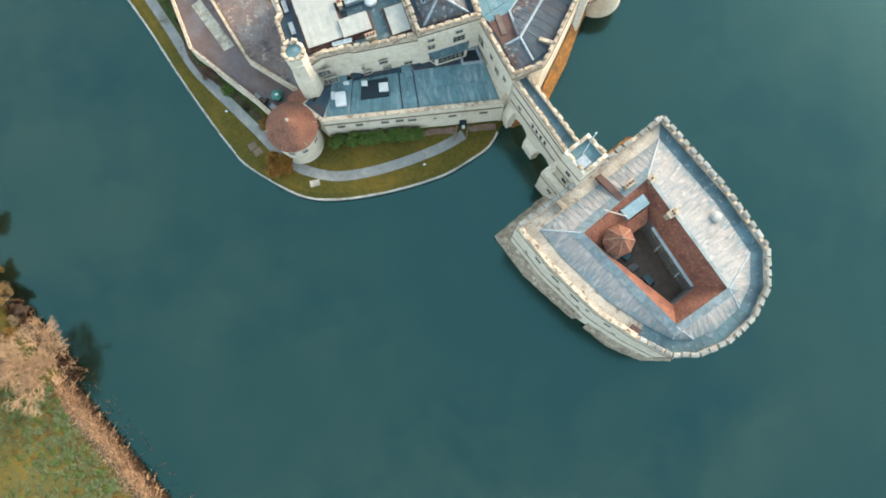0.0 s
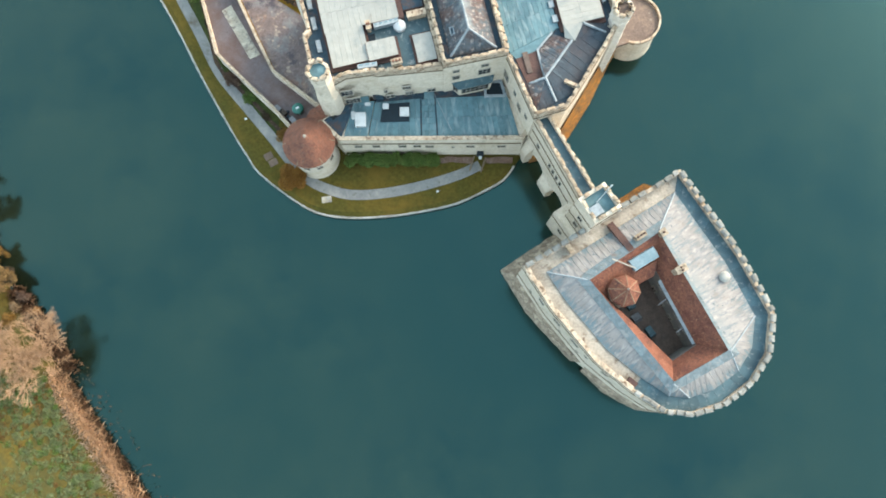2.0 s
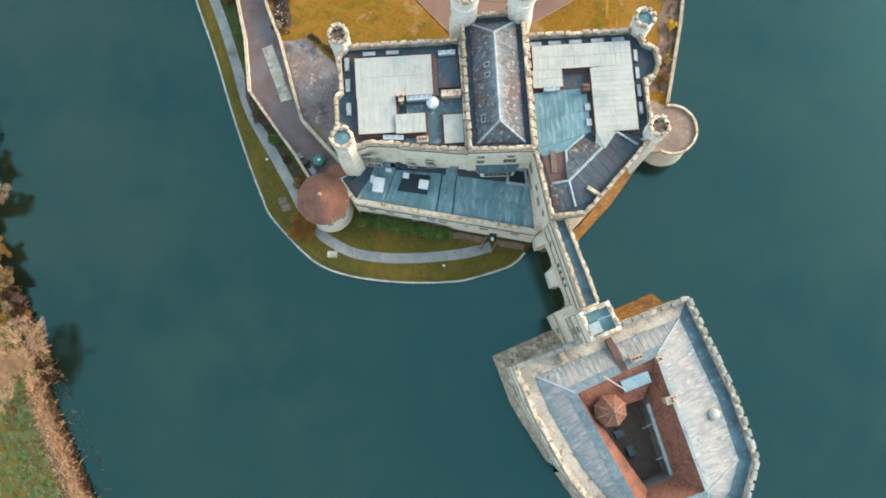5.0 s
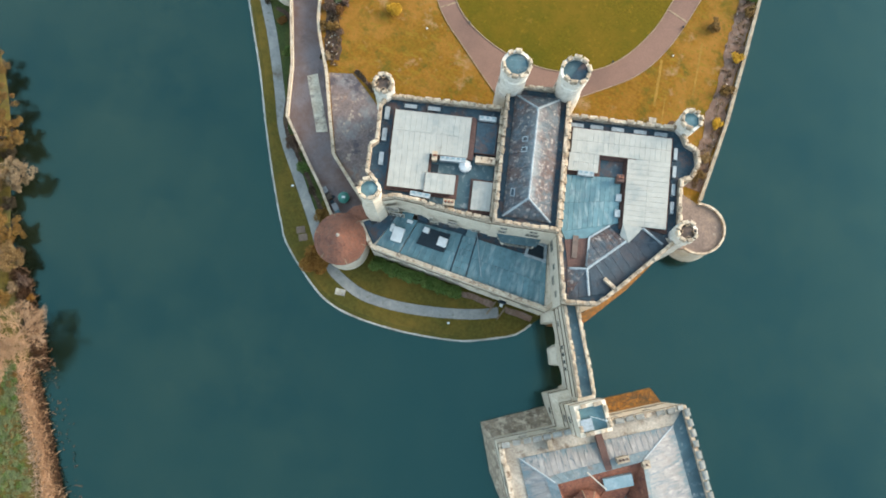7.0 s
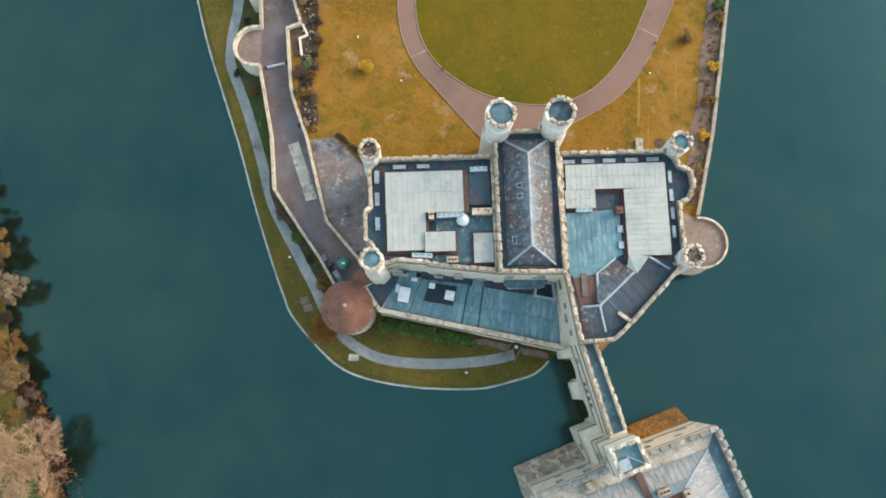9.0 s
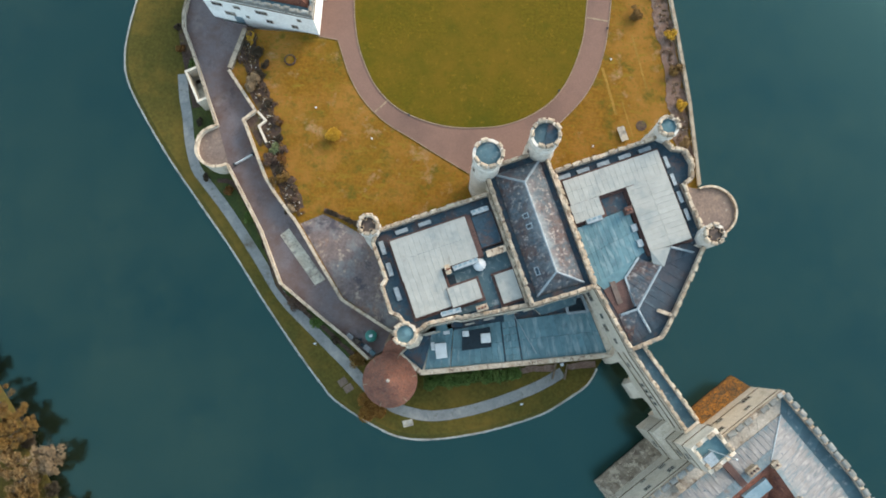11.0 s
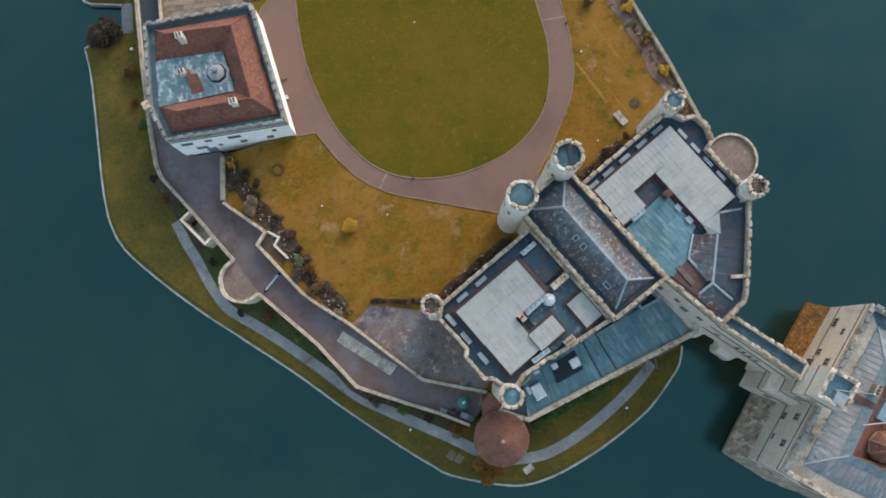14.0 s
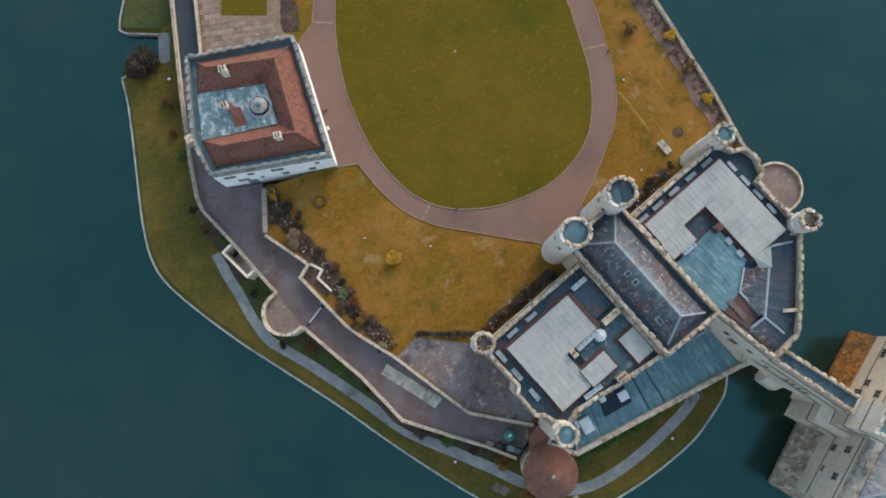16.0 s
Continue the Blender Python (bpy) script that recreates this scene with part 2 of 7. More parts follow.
M_LEAD_CAP = mat("pale_cyan_cap_lead", (0.118, 0.150, 0.160), (0.088, 0.118, 0.130), rough=0.65, coarse=0.6, fine=2.2, var=0.2, amount=0.5, bump=0.1, rnd=0.12,
                 extra=both(patches((0.20, 0.202, 0.195), 0.8, 0.53, 0.68), patches((0.13, 0.108, 0.098), 0.4, 0.58, 0.70)))
M_LEAD_COURT = mat("mottled_white_lead", (0.105, 0.160, 0.172), (0.055, 0.090, 0.108), rough=0.6, coarse=0.4, fine=2.5, var=0.18, amount=0.5, bump=0.1, rnd=0.06,
                   extra=both(patches((0.31, 0.335, 0.325), 1.0, 0.50, 0.60, (1.0, 0.5, 1)), patches((0.04, 0.075, 0.10), 0.6, 0.58, 0.70)))
M_LEAD_DARK = mat("dark_lead_gutter", (0.018, 0.04, 0.057), (0.011, 0.025, 0.038), rough=0.6, coarse=0.3, fine=2, var=0.2, amount=0.5, bump=0.1, rnd=0.12,
                  extra=both(patches((0.0575, 0.04, 0.0375), 0.45, 0.50, 0.62), patches((0.085, 0.11, 0.125), 1.4, 0.60, 0.70)))
M_LEAD_MID = mat("weathered_walk_lead", (0.0499, 0.0918, 0.1075), (0.0302, 0.0594, 0.0742), rough=0.6, coarse=0.5, fine=2, var=0.15, amount=0.5, bump=0.1, rnd=0.2,
                 extra=patches((0.18, 0.2, 0.2), 0.9, 0.56, 0.70))
M_BASTION = mat("warm_bastion_paving", (0.15, 0.11, 0.0875), (0.11, 0.0825, 0.07), coarse=0.4, fine=3, var=0.2, amount=0.5, bump=0.3,
                extra=both(patches((0.085, 0.065, 0.055), 0.6, 0.58, 0.72), patches((0.21, 0.15, 0.11), 0.5, 0.55, 0.70), patches((0.275, 0.235, 0.19), 1.3, 0.63, 0.70)))
M_TURRET = mat("brown_turret_floor", (0.11, 0.0825, 0.0675), (0.07, 0.055, 0.05), coarse=0.8, fine=4, var=0.2, amount=0.5, bump=0.2)
M_LEAD_STREAK = mat("streaked_slate_roof", (0.058, 0.076, 0.088), (0.075, 0.066, 0.064), rough=0.65, coarse=0.35, fine=2, var=0.3, amount=0.5, bump=0.15, rnd=0.05,
                    extra=both(patches((0.082, 0.046, 0.036), 0.30, 0.46, 0.62), patches((0.22, 0.195, 0.175), 1.5, 0.55, 0.62, (1.0, 1.0, 0.6)), patches((0.025, 0.035, 0.0475), 0.6, 0.56, 0.68), streaks((0.025, 0.0375, 0.05), 1.8, 0.3, 0.54, 0.72), ridge_bleach((0.22, 0.235, 0.24), 3.0, 6.0, 0.7)))
M_SLATE_DARK = mat("dark_slate_lead", (0.026, 0.040, 0.052), (0.036, 0.033, 0.037), rough=0.6, coarse=0.25, fine=2, var=0.18, amount=0.5, bump=0.1, rnd=0.08,
                   extra=both(patches((0.055, 0.043, 0.043), 0.35, 0.54, 0.70), streaks((0.060, 0.080, 0.094), 1.4, 0.3, 0.58, 0.76)))
M_WHITE = mat("white_roof_sheet", (0.266, 0.264, 0.236), (0.228, 0.230, 0.210), rough=0.5, coarse=0.2, fine=1.3, var=0.07, amount=0.4, bump=0.05, rnd=0.04,
              extra=both(patches((0.1675, 0.1875, 0.1825), 0.25, 0.52, 0.72), patches((0.18, 0.165, 0.145), 0.7, 0.62, 0.76)))
M_ROLL = mat("pale_lead_roll", (0.235, 0.265, 0.275), (0.14, 0.17, 0.19), rough=0.5, coarse=0.6, fine=3, var=0.2, bump=0.1)
M_TILE = mat("clay_tile", (0.165, 0.068, 0.042), (0.076, 0.032, 0.026), coarse=0.45, fine=5, var=0.35, amount=0.5, bump=0.6,
             extra=both(courses((0.15, 0.06, 0.04), 0.15, 0.45), patches((0.11, 0.0425, 0.03), 1.6, 0.52, 0.66), patches((0.27, 0.135, 0.08), 2.2, 0.57, 0.67), patches((0.06, 0.032, 0.028), 0.5, 0.60, 0.72)))
M_TILE_OLD = mat("old_clay_tile", (0.185, 0.078, 0.048), (0.105, 0.045, 0.032), coarse=0.6, fine=5, var=0.4, amount=0.5, bump=0.5,
                 extra=both(courses((0.11, 0.06, 0.045), 0.12, 0.45), patches((0.165, 0.13, 0.1), 1.6, 0.62, 0.75)))
M_BRICK = mat("red_brick", (0.082, 0.047, 0.039), (0.055, 0.033, 0.029), coarse=0.5, fine=5, var=0.3, bump=0.4)
M_LAWN = mat("autumn_lawn", (0.140, 0.067, 0.0085), (0.114, 0.059, 0.0055), rough=0.95, coarse=0.07, fine=2.2, var=0.24, amount=0.5, bump=0.5,
             extra=both(patches((0.088, 0.064, 0.006), 0.05, 0.52, 0.68), patches((0.190, 0.092, 0.018), 0.11, 0.47, 0.62), patches((0.066, 0.056, 0.008), 0.30, 0.53, 0.68),
                        patches((0.205, 0.125, 0.058), 0.26, 0.58, 0.70), patches((0.150, 0.092, 0.012), 0.9, 0.55, 0.66, (0.35, 1.0, 1)), patches((0.09, 0.074, 0.008), 1.7, 0.56, 0.66)))
M_LAWN_OVAL = mat("mown_oval_lawn", (0.070, 0.053, 0.0032), (0.084, 0.057, 0.004), rough=0.95, coarse=0.06, fine=2.4, var=0.2, amount=0.5, bump=0.5,
                  extra=both(patches((0.05, 0.047, 0.003), 0.09, 0.48, 0.66), patches((0.094, 0.060, 0.005), 0.07, 0.50, 0.66), patches((0.06, 0.052, 0.003), 0.6, 0.56, 0.70),
                             patches((0.115, 0.072, 0.006), 1.1, 0.58, 0.68), patches((0.13, 0.078, 0.012), 0.35, 0.64, 0.74)))
M_BANK = mat("bank_grass", (0.0575, 0.05, 0.011), (0.0825, 0.0625, 0.013), rough=0.95, coarse=0.08, fine=2, var=0.25, amount=0.5, bump=0.6,
             extra=both(patches((0.115, 0.075, 0.015), 0.10, 0.48, 0.68), patches((0.0475, 0.045, 0.008), 0.3, 0.6, 0.8)))
M_DRIVE = mat("pink_gravel_drive", (0.155, 0.094, 0.0715), (0.12, 0.075, 0.059), rough=0.95, coarse=0.12, fine=5, var=0.1, amount=0.5, bump=0.4)
M_RAMP = mat("purple_grey_tarmac", (0.122, 0.10, 0.099), (0.098, 0.088, 0.093), rough=0.9, coarse=0.12, fine=4, var=0.16, amount=0.5, bump=0.3,
             extra=both(patches((0.092, 0.060, 0.052), 0.11, 0.45, 0.62), patches((0.155, 0.128, 0.115), 0.2, 0.58, 0.72), patches((0.05, 0.040, 0.042), 0.35, 0.58, 0.75)))
M_PATIO = mat("mossy_patio", (0.110, 0.086, 0.082), (0.145, 0.108, 0.092), rough=0.9, coarse=0.3, fine=3, var=0.25, amount=0.5, bump=0.4,
              extra=both(patches((0.145, 0.150, 0.150), 0.16, 0.50, 0.66), patches((0.155, 0.082, 0.055), 0.30, 0.56, 0.68), patches((0.25, 0.205, 0.165), 0.6, 0.57, 0.65),
                         patches((0.055, 0.048, 0.055), 0.38, 0.54, 0.66), patches((0.20, 0.17, 0.15), 1.6, 0.58, 0.67)))
M_PATH = mat("grey_path", (0.18, 0.18, 0.17), (0.14, 0.1425, 0.14), rough=0.9, coarse=0.3, fine=3, var=0.13, amount=0.5, bump=0.2,
             extra=both(patches((0.245, 0.235, 0.21), 0.35, 0.52, 0.66), patches((0.10, 0.092, 0.078), 0.9, 0.58, 0.70), patches((0.085, 0.07, 0.045), 0.12, 0.60, 0.72)))
M_PALE_SLAB = mat("pale_paving", (0.37, 0.335, 0.265), (0.25, 0.215, 0.165), rough=0.9, coarse=0.6, fine=3, var=0.2, amount=0.55, bump=0.2,
                  extra=both(patches((0.15, 0.135, 0.12), 0.28, 0.50, 0.62), patches((0.09, 0.07, 0.062), 1.2, 0.58, 0.70)))
M_TERRACE = mat("brown_terrace_paving", (0.165, 0.1125, 0.0775), (0.115, 0.08, 0.0575), rough=0.9, coarse=0.4, fine=3, var=0.25, amount=0.5, bump=0.3,
                extra=both(patches((0.21, 0.17, 0.135), 0.8, 0.58, 0.68), patches((0.075, 0.0575, 0.0475), 0.5, 0.58, 0.72)))
M_SLAB = mat("worn_terrace_slab", (0.175, 0.125, 0.092), (0.125, 0.09, 0.068), rough=0.9, coarse=0.5, fine=3, var=0.22, amount=0.5, bump=0.3, rnd=0.3,
             extra=patches((0.26, 0.215, 0.175), 1.1, 0.58, 0.68))
M_SCREE = mat("brown_scree", (0.12, 0.075, 0.055), (0.165, 0.12, 0.095), coarse=0.9, fine=5, var=0.35, amount=0.5, bump=0.7)
M_KERB = mat("tan_kerb", (0.215, 0.155, 0.10), (0.145, 0.10, 0.065), coarse=0.6, fine=4, var=0.2, bump=0.2)
# mouldings and low walls, darker brown than the wall stone
M_STRING = mat("dark_moulding", (0.12, 0.09, 0.06), (0.18, 0.14, 0.095), coarse=0.9, fine=4, var=0.2, bump=0.2)
M_EDGE = mat("shore_stone", (0.27, 0.262, 0.24), (0.165, 0.152, 0.13), coarse=0.5, fine=3, var=0.15, rnd=0.18, bump=0.3)
M_SOIL = mat("bed_soil", (0.046, 0.031, 0.024), (0.075, 0.050, 0.036), coarse=0.5, fine=4, var=0.4, bump=0.8,
             extra=both(patches((0.12, 0.083, 0.058), 1.4, 0.57, 0.70), patches((0.075, 0.062, 0.018), 0.5, 0.56, 0.68)))
M_GLASS = mat("dark_window_glass", (0.012, 0.015, 0.018), (0.02, 0.023, 0.026), rough=0.12, coarse=1, fine=3, var=0.1, bump=0)
M_SKYLIGHT = mat("pale_skylight_glass", (0.12, 0.18, 0.205), (0.17, 0.225, 0.245), rough=0.12, coarse=0.8, fine=3, var=0.1, bump=0)
M_FRAME = mat("window_stone", (0.31, 0.285, 0.24), (0.25, 0.225, 0.18), coarse=1, fine=4, var=0.1, bump=0.15)
M_PAINT = mat("weathered_white_paint", (0.50, 0.51, 0.50), (0.38, 0.39, 0.385), rough=0.5, coarse=1.0, fine=4, var=0.08, bump=0.05)
M_METAL = mat("grey_metal", (0.15, 0.155, 0.16), (0.1, 0.1, 0.105), rough=0.5, coarse=1.0, fine=4, var=0.1, bump=0.05)
M_GREEN = mat("green_plastic", (0.005, 0.1, 0.075), (0.005, 0.07, 0.055), rough=0.4, coarse=1.0, fine=4, var=0.1, bump=0.05)
# black felt and fittings, also the painted dark of openings
M_BLACK = mat("flat_black_and_opening_dark", (0.010, 0.019, 0.026), (0.007, 0.012, 0.017), rough=0.75, coarse=0.5, fine=3, var=0.2, bump=0.1)
M_BARK = mat("pale_bark", (0.33, 0.205, 0.12), (0.24, 0.15, 0.085), coarse=0.8, fine=5, var=0.2, bump=0.3)
M_BARK_DARK = mat("dark_bark", (0.055, 0.0425, 0.03), (0.035, 0.0275, 0.0225), coarse=0.8, fine=5, var=0.2, bump=0.3)


def leaf_mat(name, a, b):
    return mat(name, a, b, rough=0.8, coarse=0.9, fine=6, var=0.35, amount=0.5, bump=0)


M_LEAF_GREEN = leaf_mat("hedge_leaf", (0.058, 0.098, 0.018), (0.10, 0.13, 0.030))
M_LEAF_OLIVE = leaf_mat("olive_leaf", (0.105, 0.060, 0.016), (0.148, 0.084, 0.022))
M_LEAF_RUST = leaf_mat("rust_leaf", (0.11, 0.0475, 0.011), (0.15, 0.075, 0.0125))
M_LEAF_COPPER = leaf_mat("copper_leaf", (0.165, 0.075, 0.0125), (0.21, 0.105, 0.0175))
M_LEAF_YELLOW = leaf_mat("yellow_leaf", (0.42, 0.235, 0.016), (0.29, 0.165, 0.014))
M_LEAF_PALE = leaf_mat("pale_leaf", (0.185, 0.115, 0.045), (0.125, 0.076, 0.028))
M_LEAF_GOLD = leaf_mat("gold_olive_leaf", (0.158, 0.088, 0.019), (0.112, 0.062, 0.018))
M_LEAF_BUFF = leaf_mat("buff_twig_leaf", (0.215, 0.150, 0.085), (0.145, 0.10, 0.055))
M_LEAF_DARK = leaf_mat("dark_leaf", (0.036, 0.028, 0.016), (0.058, 0.038, 0.022))
M_LEAF_SAGE = leaf_mat("sage_leaf", (0.098, 0.122, 0.055), (0.142, 0.14, 0.055))
M_PETAL = leaf_mat("white_petal", (0.48, 0.46, 0.41), (0.36, 0.34, 0.30))
M_REED = leaf_mat("dry_reed", (0.48, 0.30, 0.175), (0.37, 0.215, 0.115))
M_REED_PALE = leaf_mat("bleached_reed", (0.26, 0.2, 0.15), (0.2, 0.145, 0.105))
M_LITTER = mat("reed_litter", (0.32, 0.215, 0.14), (0.23, 0.14, 0.085), rough=0.95, coarse=0.6, fine=5, var=0.35, amount=0.5, bump=0.8)
M_LEAF_PURPLE = leaf_mat("purple_brown_leaf", (0.078, 0.048, 0.034), (0.11, 0.07, 0.045))
M_REED_DARK = leaf_mat("brown_reed", (0.085, 0.045, 0.0225), (0.05, 0.03, 0.0175))

# the lake: a silty green body under a plain dielectric surface
water_layer = both(patches((0.0108, 0.0138, 0.0066), 0.014, 0.40, 0.66), patches((0.0008, 0.0020, 0.0018), 0.035, 0.48, 0.70), patches((0.0070, 0.0098, 0.0046), 0.10, 0.54, 0.76))
M_WATER = mat("lake_water", (0.0030, 0.0058, 0.0032), (0.0035, 0.0064, 0.0035), rough=0.16, coarse=0.03, fine=0.5, var=0.04, amount=0.5, bump=0.02, extra=water_layer)
M_WATER.node_tree.nodes["Principled BSDF"].inputs["IOR"].default_value = 1.58
M_WATER.node_tree.nodes["Principled BSDF"].inputs["Specular Tint"].default_value = (0.315, 0.88, 0.90, 1)


for m in (M_LAWN, M_LAWN_OVAL, M_BANK, M_DRIVE, M_SOIL, M_LITTER, M_SCREE):
    m.node_tree.nodes["Principled BSDF"].inputs["Specular IOR Level"].default_value = 0.1
M_ASPHALT = mat("blue_black_asphalt", (0.028, 0.036, 0.044), (0.04, 0.046, 0.052), rough=0.85, coarse=0.2, fine=4, var=0.12, amount=0.5, bump=0.2)


# ---- mesh helpers ----
def part(name, bm, material, parent=None, label="", smooth=False):
    me = bpy.data.meshes.new(name)
    bmesh.ops.recalc_face_normals(bm, faces=bm.faces)
    bm.to_mesh(me)
    bm.free()
    me.materials.append(material)
    if smooth:
        me.shade_smooth()
    ob = new(name, me)
    ob.parent = parent
    if label:
        tagged(ob, label)
    return ob


def piece(name, me, parent, m):
    """One more object on a mesh that others share."""
    ob = new(name, me)
    ob.parent = parent
    ob.matrix_basis = m
    return ob


def thing(name, label, category, group="", kind="", at=(0, 0, 0)):
    return tagged(new(name), label, category, group, kind)


def prism(bm, poly, z0, z1, top=None):
    """An upright solid on a plan; top may be a second plan with as many corners."""
    top = top or poly
    lo = [bm.verts.new((x, y, z0)) for x, y in poly]
    hi = [bm.verts.new((x, y, z1)) for x, y in top]
    n = len(poly)
    for i in range(n):
        j = (i + 1) % n
        bm.faces.new((lo[i], lo[j], hi[j], hi[i]))
    bm.faces.new(hi)
    bm.faces.new(lo[::-1])
    return bm


def boxed(bm, m, sx, sy, sz):
    """A box with its base centre at the origin of m."""
    v = [bm.verts.new(m @ Vector((x * sx / 2, y * sy / 2, z * sz))) for z in (0, 1) for x, y in ((-1, -1), (1, -1), (1, 1), (-1, 1))]
    for f in ((3, 2, 1, 0), (4, 5, 6, 7), (0, 1, 5, 4), (1, 2, 6, 5), (2, 3, 7, 6), (3, 0, 4, 7)):
        bm.faces.new([v[i] for i in f])
    return bm


def area2(poly):
    return sum(a[0] * b[1] - b[0] * a[1] for a, b in zip(poly, poly[1:] + poly[:1]))


def inset(poly, d):
    """The plan drawn in by d metres (out, where d is negative)."""
    n, out = len(poly), []
    s = 1 if area2(poly) > 0 else -1
    for i in range(n):
        p, q, r = (Vector(poly[k % n]) for k in (i - 1, i, i + 1))
        a, b = (q - p).normalized(), (r - q).normalized()
        na, nb = Vector((-a.y, a.x)) * s, Vector((-b.y, b.x)) * s
        m = na + nb
        m = m / max(m.dot(m), 0.5) * 2
        out.append(tuple(q + m * d))
    return out


def ring_wall(bm, poly, thick, z0, z1):
    """A closed wall along a plan, inside its line."""
    inner = inset(poly, thick)
    n = len(poly)
    rows = [[bm.verts.new((x, y, z)) for x, y in p] for p, z in ((poly, z0), (poly, z1), (inner, z1), (inner, z0))]
    for i in range(n):
        j = (i + 1) % n
        for k in range(4):
            a, b = rows[k], rows[(k + 1) % 4]
            bm.faces.new((a[i], a[j], b[j], b[i]))
    return bm


def sides(pts, half):
    """Points half a metre figure to either side of an open line."""
    left, right = [], []
    n = len(pts)
    for i in range(n):
        q = Vector(pts[i])
        a = (q - Vector(pts[i - 1])).normalized() if i else None
        b = (Vector(pts[i + 1]) - q).normalized() if i < n - 1 else None
        a, b = a or b, b or a
        m = Vector((-a.y - b.y, a.x + b.x))
        m = m / max(m.dot(m), 0.6) * 2
        left.append(q + m * half)
        right.append(q - m * half)
    return left, right


def strip_wall(bm, pts, thick, z0, z1):
    """An open wall, path or kerb along a line; z1 may be one height or a height for each point."""
    left, right = sides(pts, thick / 2)
    n = len(pts)
    tops = z1 if isinstance(z1, (list, tuple)) else [z1] * n
    rows = [[bm.verts.new((p.x, p.y, z)) for p, z in zip(side, zs)] for side, zs in ((left, [z0] * n), (left, tops), (right, tops), (right, [z0] * n))]
    for i in range(n - 1):
        for k in range(4):
            a, b = rows[k], rows[(k + 1) % 4]
            bm.faces.new((a[i], a[i + 1], b[i + 1], b[i]))
    for i in (0, n - 1):
        bm.faces.new([r[i] for r in rows])
    return bm


def smooth_line(pts, step=2.0, closed=False):
    """A Catmull-Rom line through the points."""
    out, n = [], len(pts)
    P = [Vector(p) for p in pts]
    for i in range(n if closed else n - 1):
        a, b, c, d = ((P[(i + k) % n] if closed else P[min(max(i + k, 0), n - 1)]) for k in (-1, 0, 1, 2))
        k = max(1, round((c - b).length / step))
        for j in range(k):
            t = j / k
            out.append(tuple(0.5 * (2 * b + (c - a) * t + (2 * a - 5 * b + 4 * c - d) * t * t + (3 * b - a - 3 * c + d) * t ** 3)))
    if not closed:
        out.append(tuple(P[-1]))
    return out


def ragged(pts, half, seed):
    """The outline of a bed along a line, its edges wandering."""
    pts = smooth_line(pts, 0.8)
    l0, r0 = sides(pts, 1.0)
    out = []
    for s, row in ((0, l0), (50, r0[::-1])):
        src = pts if s == 0 else pts[::-1]
        for p, q in zip(src, row):
            k = half * (1 + 0.55 * noise.noise((q.x * 0.45, q.y * 0.45, seed + s)) + 0.3 * noise.noise((q.x * 1.3, q.y * 1.3, seed + s)))
            out.append(tuple(Vector(p).lerp(q, k)))
    return out


def circle(x, y, r, n=24, a0=0.0):
    return [(x + r * math.cos(a0 + 2 * math.pi * i / n), y + r * math.sin(a0 + 2 * math.pi * i / n)) for i in range(n)]


def lathe(bm, x, y, profile, n=24):
    """Radius and height pairs turned about an upright axis."""
    rows = [[bm.verts.new((px, py, z)) for px, py in circle(x, y, max(r, 0.001), n)] for r, z in profile]
    for a, b in zip(rows, rows[1:]):
        for i in range(n):
            j = (i + 1) % n
            bm.faces.new((a[i], a[j], b[j], b[i]))
    bm.faces.new(rows[0][::-1])
    bm.faces.new(rows[-1])
    return bm


def merlon_mesh(name, length, thick, high, material=None):
    bm = bmesh.new()
    boxed(bm, Matrix(), length, thick, high * 0.8)
    lo = [(-1, -1), (1, -1), (1, 1), (-1, 1)]
    a = [bm.verts.new((x * (length / 2 + 0.06), y * (thick / 2 + 0.07), high * 0.8)) for x, y in lo]
    b = [bm.verts.new((x * (length / 2 + 0.02), y * thick * 0.28, high)) for x, y in lo]
    for i in range(4):
        j = (i + 1) % 4
        bm.faces.new((a[i], a[j], b[j], b[i]))
    bm.faces.new(b)
    bm.faces.new(a[::-1])
    me = bpy.data.meshes.new(name)
    bmesh.ops.recalc_face_normals(bm, faces=bm.faces)
    bm.to_mesh(me)
    bm.free()
    me.materials.append(material or M_MERLON)
    return me


MERLONS = {}


def merlons(parent, pts, z, high=0.9, thick=0.5, length=1.3, gap=0.75, closed=True, worn=0.0, material=None):
    """Merlons along the middle of a parapet."""
    key = (length, thick, high, material.name if material else "")
    if key not in MERLONS:
        MERLONS[key] = merlon_mesh("merlon", length, thick, high, material)
    me = MERLONS[key]
    n = len(pts)
    for i in range(n if closed else n - 1):
        a, b = Vector(pts[i]), Vector(pts[(i + 1) % n])
        d = b - a
        k = max(1, round(d.length / (length + gap))) if d.length > length * 0.7 else 0
        for j in range(k):
            if random.random() < max(worn, 0.04):
                continue
            p = a + d * ((j + 0.5) / k)
            turn = math.atan2(d.y, d.x) + random.uniform(-0.09, 0.09)
            p += Vector((random.uniform(-0.08, 0.08), random.uniform(-0.08, 0.08)))
            s = random.uniform(0.7, 1.12)
            fit_len = min(s * random.uniform(0.85, 1.2), d.length / k * 0.78 / length)
            piece("merlon", me, parent, Matrix.Translation((p.x, p.y, z)) @ Matrix.Rotation(turn, 4, "Z") @ Matrix.Diagonal((fit_len, 1, s, 1)))


